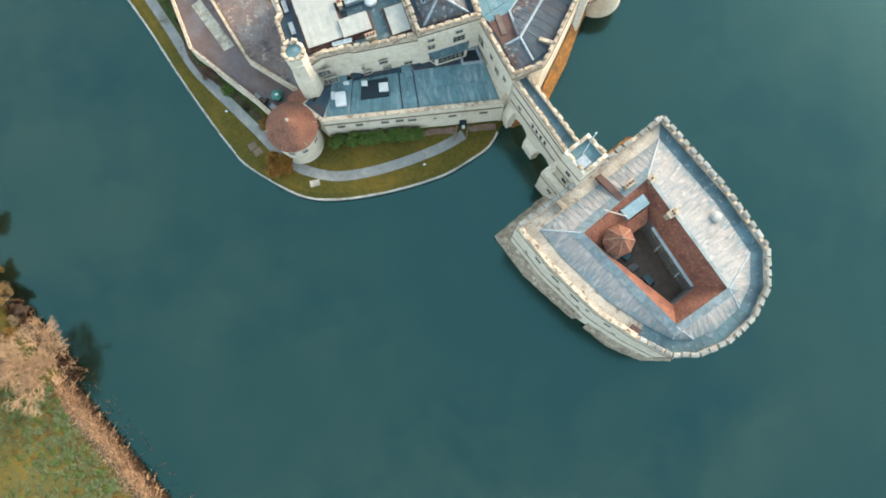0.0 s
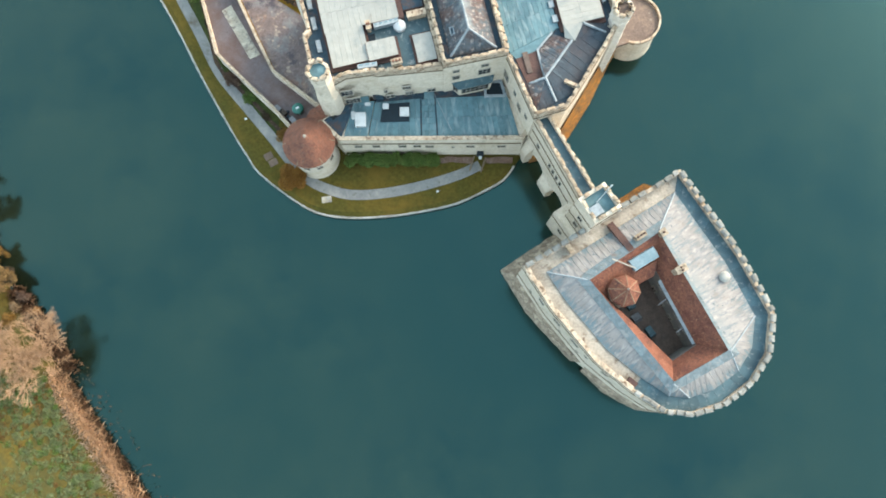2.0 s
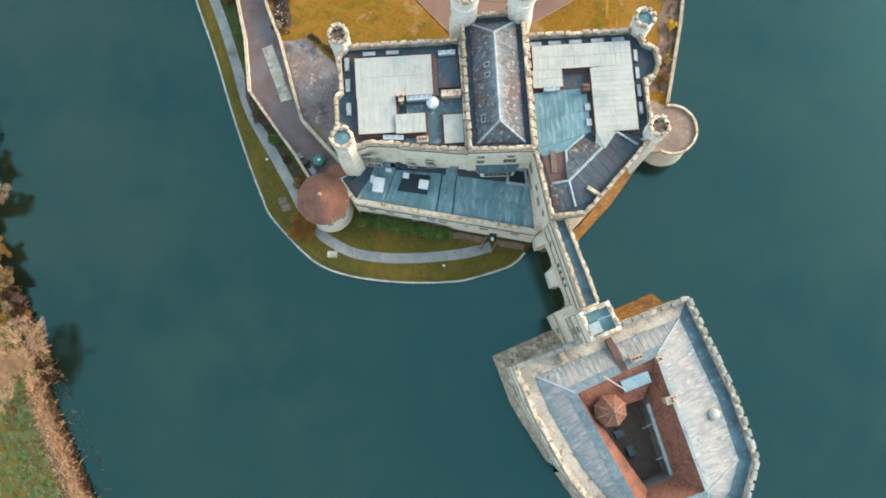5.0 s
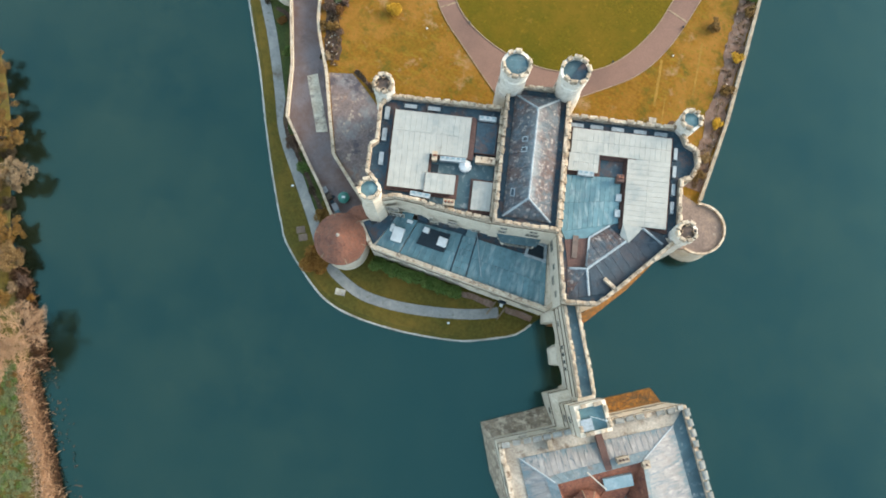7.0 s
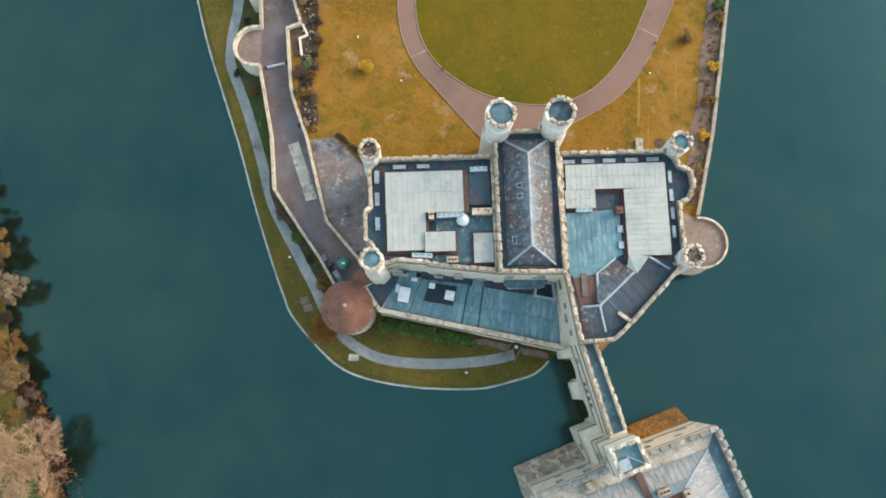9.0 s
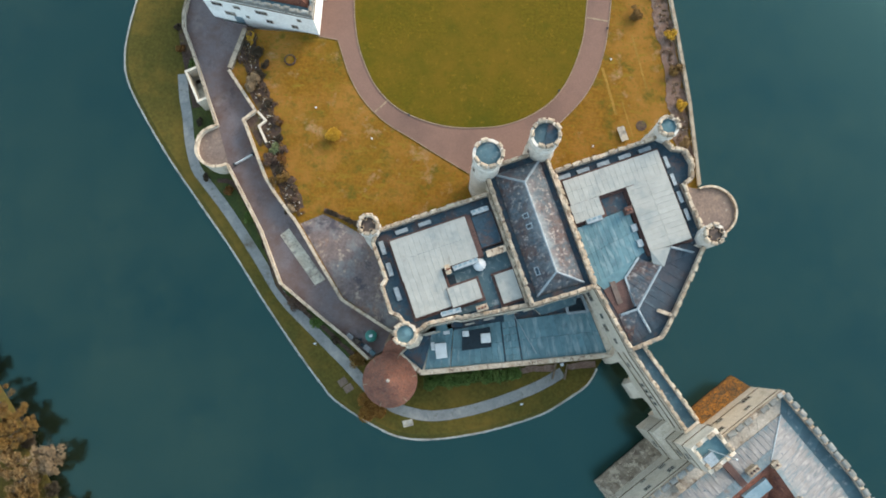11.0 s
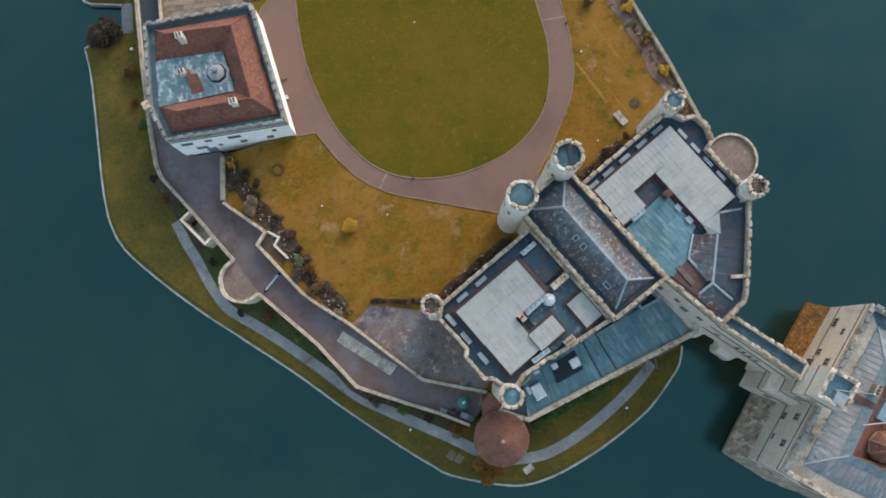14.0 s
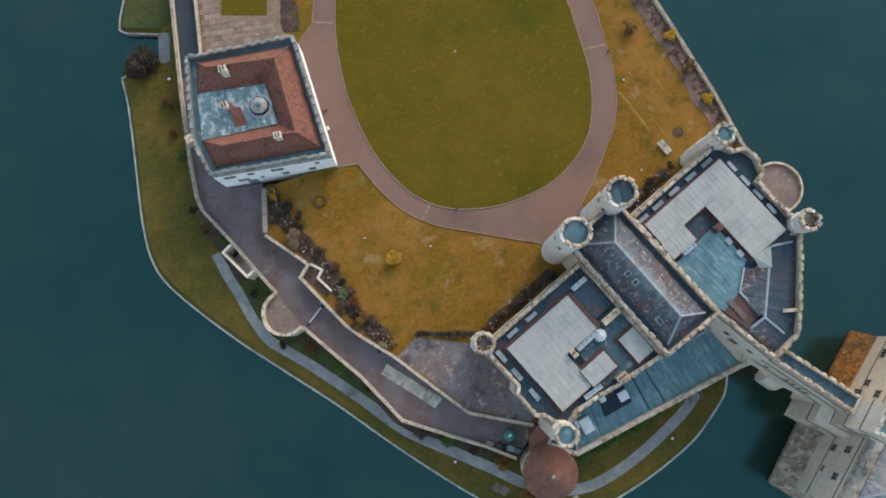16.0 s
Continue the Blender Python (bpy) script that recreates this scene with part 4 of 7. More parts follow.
setting("oval_kerb", ring_wall(bmesh.new(), inset(OVAL, -0.08), 0.15, LAWN - 0.2, LAWN + 0.17), M_KERB, "thin tan kerb round the oval lawn", "kerb")
setting("drain_strip", strip_wall(bmesh.new(), [(-31.1, 81.7), (-28.8, 84.0)], 0.3, LAWN - 0.1, LAWN + 0.09), M_KERB, "tan stone drain strip across the drive", "drain")
setting("drain_strip", strip_wall(bmesh.new(), [(4.6, 99.5), (8.2, 98.9)], 0.3, LAWN - 0.1, LAWN + 0.09), M_KERB, "tan stone drain strip across the drive", "drain")
setting("drain_strip", strip_wall(bmesh.new(), [(-37.0, 120.2), (-33.7, 118.9)], 0.35, LAWN - 0.1, LAWN + 0.09), M_KERB, "tan stone drain strip across the drive", "drain")

# straight worn tracks in the grass east of the drive
M_WORN = mat("worn_yellow_grass", (0.185, 0.105, 0.016), (0.14, 0.08, 0.01), rough=0.95, coarse=0.5, fine=3, var=0.25, amount=0.5, bump=0.4)
for a, c, w in (((12.2, 96.6), (14.7, 87.2), 0.17), ((7.2, 90.6), (9.6, 82.4), 0.2), ((10.6, 84.6), (12.4, 78.6), 0.14)):
    setting("worn_track", prism(bmesh.new(), ragged([a, c], w, a[0]), LAWN - 0.1, LAWN + 0.015), M_WORN, "straight worn yellow track in the lawn", "lawn")

# lower path
LOWPATH = smooth_line([(-66.2, 89.4), (-65.6, 85.2), (-64.7, 81.4), (-64.0, 77.2), (-62.6, 72.6), (-61.0, 70.4), (-56.5, 65.0), (-50.8, 57.2), (-46.1, 50.4), (-40.2, 44.7), (-34.5, 39.4),
                       (-30.3, 35.2), (-27.4, 33.1), (-24.6, 32.0), (-20.0, 31.3), (-14.0, 32.3), (-7.4, 34.5), (-1.8, 37.0), (1.7, 39.2)], 1.5)
setting("road_north", prism(bmesh.new(), [(-61.3, 119.4), (-57.1, 119.4), (-56.8, 122.2), (-54.8, 131.1), (-52.4, 141.0), (-56.4, 141.0), (-58.2, 132.9), (-60.4, 122.9)], RAMP - 0.2, RAMP + 0.06), M_ASPHALT,
        "smooth dark blue-grey asphalt road", "road")
setting("road_kerb", strip_wall(bmesh.new(), [(-56.7, 120.0), (-56.4, 122.2), (-54.4, 131.1), (-51.9, 141.0)], 0.5, RAMP - 0.3, LAWN + 0.5), M_MERLON,
        "pale stone kerb wall beside the road", "kerb")
setting("path", strip_wall(bmesh.new(), LOWPATH, 1.75, 0.6, LOW + 0.06), M_PATH, "grey path along the foot of the walls", "path")

WALLFOOT = [p for p in LOWPATH if p[0] < -33.0] + [(-34.3, 43.8), (-38.9, 47.2), (-45.5, 52.3), (-49.3, 61.0), (-55.7, 72.1), (-59.6, 76.0), (-57.9, 78.8), (-59.9, 83.7), (-62.0, 89.2)]
setting("wall_bank", prism(bmesh.new(), WALLFOOT, LOW - 0.4, LOW + 0.025), M_GREEN_BANK, "dark green grass strip between path and ramp wall", "grass bank")

# east garden wall and beds
EAST = [(23.2, 70.6), (21.75, 85.0), (19.65, 98.0), (17.9, 108.0), (13.5, 135.0), (8.5, 170.0)]
wall_e = setting("wall_east", strip_wall(bmesh.new(), EAST, 0.45, -1.2, 7.1), M_STONE, "long pale stone garden wall rising from the lake", "wall")
part("coping", strip_wall(bmesh.new(), EAST, 0.55, 7.1, 7.22), M_MERLON, wall_e)

BED_WEST = [(-53.4, 95.0), (-52.9, 91.0), (-51.6, 86.4), (-50.2, 83.2), (-48.9, 79.6), (-48.3, 76.4), (-47.1, 72.6), (-45.4, 68.6), (-43.4, 64.4)]
FRONTS = [[C(u, -0.9 + 0.2 * math.sin(u)) for u in (1.6, 5.0, 8.5, 12.0, 16.0)], [C(u, -0.9 + 0.2 * math.sin(u)) for u in (30.0, 34.0, 38.0, 41.5)]]
setting("bed_east", prism(bmesh.new(), ragged([(21.3, 72.0), (20.0, 84.0), (17.9, 97.0), (16.1, 107.0), (11.8, 134.0)], 1.35, 1), LAWN - 0.1, LAWN + 0.07), M_SCREE,
        "dark planted flower bed along the wall", "flower bed")
setting("bed_west", prism(bmesh.new(), ragged(BED_WEST, 1.3, 2), LAWN - 0.1, LAWN + 0.07), M_SOIL, "dark planted bed with shrubs behind the wall", "flower bed")
setting("bed_front", prism(bmesh.new(), ragged([(-38.7, 64.5), (-33.4, 62.6), (-29.9, 61.3)], 0.35, 3), LAWN - 0.1, LAWN + 0.06), M_SOIL, "dark hedge bed beside the patio", "flower bed")
for i, row in enumerate(FRONTS):
    setting("bed_facade", prism(bmesh.new(), ragged(row, 0.95, 4 + i), LAWN - 0.1, LAWN + 0.06), M_SOIL, "dark bed under the castle front", "flower bed")
setting("bank_bed", prism(bmesh.new(), ragged([(-58.6, 70.2), (-55.2, 69.2), (-50.0, 60.4), (-46.5, 51.8), (-40.4, 46.7), (-31.4, 39.4)], 0.35, 7), LOW - 0.3, LOW + 0.1), M_SOIL,
        "dark weedy strip below the ramp wall", "flower bed")
setting("bank_bed", strip_wall(bmesh.new(), [(-66.8, 99.0), (-65.6, 93.6), (-62.8, 83.4)], 2.2, LOW - 0.3, LOW + 0.2), M_SOIL, "dark weedy strip below the ramp wall", "flower bed")

# terrace north of the gatehouse
terrace_n = setting("terrace_north", prism(bmesh.new(), [(-56.2, 121.0), (-55.8, 122.6), (-51.4, 141.0), (-37.5, 141.0), (-40.8, 126.5), (-42.2, 120.6), (-41.0, 117.8), (-56.4, 119.2)], LAWN - 0.5, LAWN + 0.05), M_TERRACE,
        "pale stone terrace behind the gatehouse", "terrace")
setting("terrace_lawn", prism(bmesh.new(), [(-51.2, 127.0), (-43.9, 124.2), (-41.0, 132.0), (-48.4, 135.0)], LAWN - 0.2, LAWN + 0.1), M_LAWN_OVAL,
        "square of grass in the stone terrace", "lawn")
setting("bed_north", prism(bmesh.new(), ragged([(-40.9, 120.0), (-39.6, 125.2), (-37.6, 131.0)], 1.5, 9), LAWN - 0.1, LAWN + 0.08), M_SOIL, "brown planted strip beside the terrace", "flower bed")

# the terrace's worn slabs
def inside(p, poly):
    hit = False
    for a, c in zip(poly, poly[1:] + poly[:1]):
        if (a[1] > p[1]) != (c[1] > p[1]) and p[0] < a[0] + (c[0] - a[0]) * (p[1] - a[1]) / (c[1] - a[1]):
            hit = not hit
    return hit


TERR = [(-55.6, 121.4), (-51.2, 140.4), (-43.5, 140.4), (-42.6, 136.5), (-48.6, 136.0), (-52.0, 126.6), (-43.6, 123.4), (-42.8, 121.0), (-42.0, 118.6), (-55.4, 120.2)]
bm = bmesh.new()
boxed(bm, Matrix(), 1.34, 0.94, 0.08)
slab_mesh = bpy.data.meshes.new("slab")
bm.to_mesh(slab_mesh)
bm.free()
slab_mesh.materials.append(M_SLAB)
turn = radians(-13)
for i in range(-2, 20):
    for j in range(-4, 26):
        q = Vector((-57.0, 118.0)) + Matrix.Rotation(turn, 2) @ Vector((i * 1.4 + 0.7 * (j % 2), j * 1.0))
        if inside(q, TERR) and random.random() < 0.94:
            piece("slab", slab_mesh, terrace_n, Matrix.Translation((q.x, q.y, LAWN + 0.03 + random.uniform(0, 0.02))) @ Matrix.Rotation(turn + random.uniform(-0.02, 0.02), 4, "Z"))

# round bastion on the lake
CENTRE_B, R_B = (25.0, 66.2), 4.2
bm = bmesh.new()
lathe(bm, *CENTRE_B, [(R_B + 0.4, -1.2), (R_B + 0.15, 2.0), (R_B, 6.6)], 40)
east_bastion = setting("bastion_east", bm, M_STONE, "round stone bastion standing in the lake", "bastion")
ARC = [(CENTRE_B[0] + R_B * math.cos(radians(a)), CENTRE_B[1] + R_B * math.sin(radians(a))) for a in range(116, -104, -8)]
part("bastion_floor", prism(bmesh.new(), ARC + [(20.6, 60.4), (18.6, 63.5), (19.8, 70.4)], 6.0, 6.74), M_BASTION, east_bastion)
part("parapet", strip_wall(bmesh.new(), ARC, 0.34, 6.5, 7.3), M_PARAPET, east_bastion)

# far bank on the west side of the lake
BANK = smooth_line([(-30.0, -41.5), (-40.6, -30.6), (-47.9, -22.4), (-55.3, -14.6), (-61.4, -7.4), (-65.4, -1.2), (-70.3, 3.2), (-75.2, 7.6), (-79.2, 12.0), (-84.0, 19.5), (-89.5, 28.5), (-99.0, 40.0),
                    (-118.0, 58.0), (-150.0, 95.0)], 1.5)
bm = bmesh.new()
far = [(-600, -600 + 1200 * i / (len(BANK) - 1)) for i in range(len(BANK))]
rows = []
for k, z in ((-0.5, -1.0), (0.0, 0.12), (1.5, 0.75), (6.0, 1.15), (14.0, 1.5)):
    l2, r2 = sides(BANK, max(abs(k), 0.01))
    rows.append([bm.verts.new((p.x, p.y, z + 0.15 * noise.noise((p.x * 0.3, p.y * 0.3, 0)))) for p in (l2 if k >= 0 else r2)])
rows.append([bm.verts.new((x, y, 1.8)) for x, y in far])
for a, b in zip(rows, rows[1:]):
    for i in range(len(a) - 1):
        bm.faces.new((a[i], a[i + 1], b[i + 1], b[i]))
M_FAR = mat("meadow", (0.065, 0.0525, 0.011), (0.1, 0.0675, 0.01), rough=0.95, coarse=0.07, fine=2, var=0.3, amount=0.5, bump=0.8,
            extra=patches((0.05, 0.055, 0.02), 0.2, 0.5, 0.7))
setting("ground_west", bm, M_FAR, "rough autumn meadow on the far bank", "meadow")

# ---- the castle's main range ----
castle = thing("castle", "cream stone castle with battlements and lead roofs", "castle")
PAR = 20.9
WEST = CP((0.4, 0.4), (18.3, 0.4), (18.3, 18.4), (8.2, 17.0), (7.4, 16.6), (3.4, 16.2), (0.6, 17.0), (-0.5, 13.6), (-1.5, 12.8), (-1.5, 8.6), (-0.6, 7.8), (-0.8, 2.0))
EASTB = CP((28.0, 0.4), (45.3, 0.4), (46.4, 2.8), (48.0, 3.6), (48.4, 6.0), (47.4, 8.4), (46.0, 8.8), (46.2, 18.0), (28.0, 18.6))
CENTRE = CP((18.3, -3.0), (28.0, -3.0), (28.1, 18.9), (18.2, 18.6))
SOUTHE = CP((28.1, 18.7), (46.0, 17.9), (41.4, 22.6), (36.3, 27.7), (34.8, 28.9), (29.7, 29.2))


def block(name, plan, base, deck, top, material=M_STONE, merlon=True, par=0.5, bare=None):
    b = part(name, prism(bmesh.new(), plan, base, deck), material, castle)
    if bare is None:
        part("parapet", ring_wall(bmesh.new(), plan, par, deck - 0.01, top - 0.75), M_PARAPET, b)
        merlons(b, inset(plan, par / 2), top - 0.76, 0.5, par * 0.86, 0.95, 0.45)
    else:
        # the side on which another block's roof runs on has no parapet
        run = inset(plan, par / 2)
        run = run[bare + 1:] + run[:bare + 1]
        part("parapet", strip_wall(bmesh.new(), run, par, deck - 0.01, top - 0.75), M_PARAPET, b)
        merlons(b, run, top - 0.76, 0.5, par * 0.86, 0.95, 0.45, closed=False)
    bm = bmesh.new()
    string_course(bm, plan, deck - 0.35)
    part("string_course", bm, M_STRING, b)
    floor = part("gutter_floor", prism(bmesh.new(), inset(plan, par - 0.02), deck - 0.05, deck + 0.06), M_LEAD_DARK, b)
    return b


west_block = block("west_block", WEST, 0.6, 19.0, PAR)
east_block = block("east_block", EASTB, 0.6, 19.0, PAR, bare=7)
centre_block = block("centre_block", CENTRE, 0.6, 20.4, 22.0)
south_block = block("south_block", SOUTHE, -1.0, 19.0, PAR - 0.1, bare=0)

# hipped centre roof
E1, E2, E3, E4 = C3(19.7, -1.6, 20.6), C3(26.7, -1.6, 20.6), C3(26.7, 17.6, 20.6), C3(19.6, 17.4, 20.6)
RN, RS = C3(23.0, 1.5, 24.0), C3(22.9, 15.1, 24.0)
seamed(castle, E2, E1, RN, RN, M_LEAD_STREAK, 2.3, "roof_sheet")
seamed(castle, E4, E3, RS, RS, M_LEAD_STREAK, 2.3, "roof_sheet")
seamed(castle, E1, E4, RS, RN, M_LEAD_STREAK, 2.3, "roof_sheet")
seamed(castle, E3, E2, RN, RS, M_LEAD_STREAK, 2.3, "roof_sheet")
bm = bmesh.new()
for p, q in ((RN, RS), (E1, RN), (E2, RN), (E3, RS), (E4, RS)):
    roll(bm, Vector(p) + Vector((0, 0, 0.1)), Vector(q) + Vector((0, 0, 0.1)), 0.17)
part("ridge_roll", bm, M_ROLL, castle, "pale lead ridge roll")
for v in (6.0, 7.6):
    bm = bmesh.new()
    boxed(bm, Matrix.Translation(C3(21.7, v, 22.9)) @ Matrix.Rotation(math.atan2(U.y, U.x), 4, "Z") @ Matrix.Rotation(radians(-40), 4, "Y"), 1.0, 0.8, 0.14)
    light_ = part("rooflight", bm, M_ROLL, castle)
    bm = bmesh.new()
    boxed(bm, Matrix.Translation(C3(21.7, v, 22.9)) @ Matrix.Rotation(math.atan2(U.y, U.x), 4, "Z") @ Matrix.Rotation(radians(-40), 4, "Y") @ Matrix.Translation((0, 0, 0.1)), 0.72, 0.52, 0.06)
    part("pane", bm, M_GLASS, light_)
bm = bmesh.new()
boxed(bm, Matrix.Translation(C3(20.9, 14.0, 21.6)) @ Matrix.Rotation(math.atan2(U.y, U.x), 4, "Z"), 1.1, 1.2, 0.5)
hatch_ = part("roof_hatch", bm, M_ROLL, castle)
for du in (-0.27, 0.27):
    bm = bmesh.new()
    boxed(bm, Matrix.Translation(C3(20.9 + du, 14.0, 22.08)) @ Matrix.Rotation(math.atan2(U.y, U.x), 4, "Z"), 0.4, 0.95, 0.05)
    part("pane", bm, M_LEAD_DARK, hatch_)

# turrets and the two front towers
turret(castle, *C(-0.2, 0.0), 1.7, 0.6, 23.6, 8, M_TURRET, 8, 4)
turret(castle, *C(0.0, 16.6), 1.75, 0.6, 25.6, 8, M_LEAD, 8, flare=1.08, stone=M_STONE)
turret(castle, *C(45.8, 0.2), 1.7, 0.6, 23.6, 8, M_LEAD, 9)
turret(castle, *C(46.1, 17.2), 1.7, 0.6, 24.0, 8, M_TURRET, 8, 4)
for u in (18.9, 27.4):
    t = turret(castle, *C(u, -3.2), 2.2, 0.6, 28.7, 20, M_LEAD_MID, 10)
    # the east parapet's shadow on this tower roof, laid as a dark half disc
    if u > 20:
        cx, cy = C(u, -3.2)
        half = [(cx + 1.72 * math.cos(radians(a)), cy + 1.72 * math.sin(radians(a))) for a in range(-98, 83, 12)]
        part("turret_slope", prism(bmesh.new(), half, 27.6, 27.98), M_LEAD_DARK, t, "shaded half of the tower roof, in dark colour")
    for z in (10.5, 15.0, 19.5):
        part("string_course", ring_wall(bmesh.new(), circle(*C(u, -3.2), 2.14, 20), 0.25, z, z + 0.3), M_STRING, t)
    for z in (8.5, 12.0, 16.5, 21.5):
        for a in (115, 160, 205):
            x, y = C(u, -3.2)
            window(castle, x + 2.0 * math.cos(radians(a)), y + 2.0 * math.sin(radians(a)), z, a, 0.5, 1.2, 1, 1)


def flat_roof(parent, u0, v0, u1, v1, z, material, width=0.8, along="v", base=18.9, wall=M_BRICK, drop=0.25, rows=1, name="roof_sheet"):
    """A low roof box: walls under, then sheets that fall a little to one side."""
    box = part("upstand", prism(bmesh.new(), CP((u0 + 0.12, v0 + 0.12), (u1 - 0.12, v0 + 0.12), (u1 - 0.12, v1 - 0.12), (u0 + 0.12, v1 - 0.12)), base, z - drop - 0.05), wall, parent)
    if material is M_WHITE:
        part("ledge", prism(bmesh.new(), CP((u0 - 0.4, v0 - 0.4), (u1 + 0.4, v0 - 0.4), (u1 + 0.4, v1 + 0.4), (u0 - 0.4, v1 + 0.4)), base, base + 0.5 + 0.01 * (z * 10 % 7)), M_BRICK, parent)
    if along == "v":
        sheets(parent, C3(u0, v1, z - drop), C3(u1, v1, z - drop), C3(u1, v0, z), C3(u0, v0, z), material, width, name, rows)
    else:
        sheets(parent, C3(u0, v0, z - drop), C3(u0, v1, z - drop), C3(u1, v1, z), C3(u1, v0, z), material, width, name, rows)
    bm = bmesh.new()
    ring_wall(bm, CP((u0 - 0.1, v0 - 0.1), (u1 + 0.1, v0 - 0.1), (u1 + 0.1, v1 + 0.1), (u0 - 0.1, v1 + 0.1)), 0.14, z - drop - 0.25, z - drop - 0.02)
    part("fascia", bm, wall if wall == M_BRICK else M_FRAME, parent)
    return box


def clerestory(parent, u0, v0, u1, v1, z, n):
    """A low strip of roof windows with white frames."""
    a, b = Vector(C(u0, v0)), Vector(C(u1, v1))
    d = b - a
    nrm = Vector((d.y, -d.x)).normalized()
    bm = bmesh.new()
    turn = Matrix.Rotation(math.atan2(d.y, d.x), 4, "Z")
    m = a.lerp(b, 0.5)
    boxed(bm, Matrix.Translation((m.x, m.y, z)) @ turn, d.length, 0.7, 0.95)
    ob = part("clerestory", bm, M_ROLL, parent)
    for i in range(n):
        p = a + d * (i + 0.5) / n + nrm * 0.36
        q = a + d * (i + 0.5) / n + nrm * 0.05
        bm = bmesh.new()
        boxed(bm, Matrix.Translation((p.x, p.y, z + 0.2)) @ turn, d.length / n * 0.66, 0.06, 0.55)
        part("pane", bm, M_SKYLIGHT, ob)
        bm = bmesh.new()
        boxed(bm, Matrix.Translation((q.x + nrm.x * 0.08, q.y + nrm.y * 0.08, z + 0.95)) @ turn, d.length / n * 0.6, 0.3, 0.03)
        part("pane", bm, M_SKYLIGHT, ob)


flat_roof(west_block, 1.9, 2.8, 13.5, 9.1, 20.4, M_WHITE, 0.8, "v", drop=0.1, rows=2)
flat_roof(west_block, 2.0, 9.1, 7.8, 14.7, 20.3, M_WHITE, 0.8, "v", drop=0.2)
flat_roof(west_block, 7.6, 12.1, 12.1, 15.0, 20.6, M_WHITE, 1.0, "v", drop=0.2)
flat_roof(west_block, 14.8, 12.4, 17.7, 16.8, 20.0, M_WHITE, 0.6, "v", drop=0.2)
flat_roof(west_block, 14.4, 3.2, 17.5, 8.0, 19.9, M_LEAD_DARK, 1.6, "v", drop=0.1)
part("brick_upstand", prism(bmesh.new(), CP((13.62, 2.7), (14.3, 2.7), (14.3, 9.3), (13.62, 9.3)), 18.9, 20.0), M_BRICK, west_block, "low red-brown brick upstand")
part("deck", prism(bmesh.new(), CP((7.9, 9.2), (17.7, 8.3), (17.7, 16.9), (7.9, 16.2)), 19.0, 19.12), M_LEAD_MID, west_block)
# no hole is cut: a black slab on the deck paints the pit's shade
part("roof_pit", prism(bmesh.new(), CP((8.0, 10.3), (9.3, 10.3), (9.3, 12.0), (8.0, 12.0)), 19.0, 19.17), M_BLACK, west_block, "black slab for the shade in a roof pit")
clerestory(castle, 13.3, 9.5, 9.4, 9.6, 19.4, 5)
clerestory(castle, 8.6, 15.6, 5.6, 15.4, 19.3, 3)
clerestory(castle, 17.2, 2.7, 14.6, 2.7, 19.6, 3)
for v in (3.2, 6.6, 10.4):
    bm = bmesh.new()
    boxed(bm, Matrix.Translation(C3(0.55, v, 19.1)) @ Matrix.Rotation(math.atan2(U.y, U.x), 4, "Z"), 0.7, 2.0, 0.35)
    part("gutter_step", bm, M_ROLL, west_block)
for u in (4.0, 7.6, 29.6, 32.6, 35.8, 39.2, 42.4):
    bm = bmesh.new()
    boxed(bm, Matrix.Translation(C3(u, 1.75, 19.1)) @ Matrix.Rotation(math.atan2(U.y, U.x), 4, "Z"), 1.9, 0.6, 0.4)
    part("gutter_step", bm, M_ROLL, west_block if u < 18 else east_block)
for v in (4.6, 7.4, 10.2, 13.0):
    bm = bmesh.new()
    boxed(bm, Matrix.Translation(C3(44.75, v, 19.1)) @ Matrix.Rotation(math.atan2(U.y, U.x), 4, "Z"), 0.55, 1.8, 0.6)
    part("gutter_step", bm, M_ROLL, east_block)


def chimney(parent, u, v, z0, z1, w=1.0, d=0.8, pots=2, material=M_STONE):
    bm = bmesh.new()
    m = Matrix.Translation(C3(u, v, z0)) @ Matrix.Rotation(math.atan2(U.y, U.x), 4, "Z")
    boxed(bm, m, w, d, z1 - z0 - 0.25)
    boxed(bm, m @ pose(0, 0, z1 - z0 - 0.26), w + 0.2, d + 0.2, 0.25)
    ch = part("chimney", bm, material, parent)
    for i in range(pots):
        bm = bmesh.new()
        x = (i + 0.5) / pots * w - w / 2
        p = m @ Vector((x, 0, 0))
        lathe(bm, p.x, p.y, [(0.17, z1 - 0.02), (0.14, z1 + 0.45)], 10)
        part("chimney_pot", bm, M_TILE, ch)


chimney(castle, 8.6, 9.5, 19.3, 21.0, 0.6, 1.2, 2, M_MERLON)
chimney(castle, 11.5, 16.4, 19.0, 21.5, 1.5, 0.7, 3, M_MERLON)
chimney(castle, 16.2, 9.2, 19.1, 20.6, 2.8, 0.8, 0, M_PARAPET)
chimney(castle, 36.4, 9.8, 19.2, 21.4, 0.9, 0.9, 2, M_BRICK)
bm = bmesh.new()
for i in range(12):
    a0, a1, am = (2 * math.pi * k / 12 for k in (i, i + 1, i + 0.5))
    cx, cy = C(13.3, 10.2)
    rim = [(cx + r * math.cos(a), cy + r * math.sin(a), z) for r, a, z in ((1.0, a0, 19.7), (0.86, am, 19.95), (1.0, a1, 19.7))]
    peak = (cx, cy, 20.6)
    foot = [(x, y, 19.1) for x, y, z in rim]
    v = [bm.verts.new(p) for p in rim + [peak] + foot]
    for f in ((0, 1, 3), (1, 2, 3), (0, 4, 5, 1), (1, 5, 6, 2)):
        bm.faces.new([v[k] for k in f])
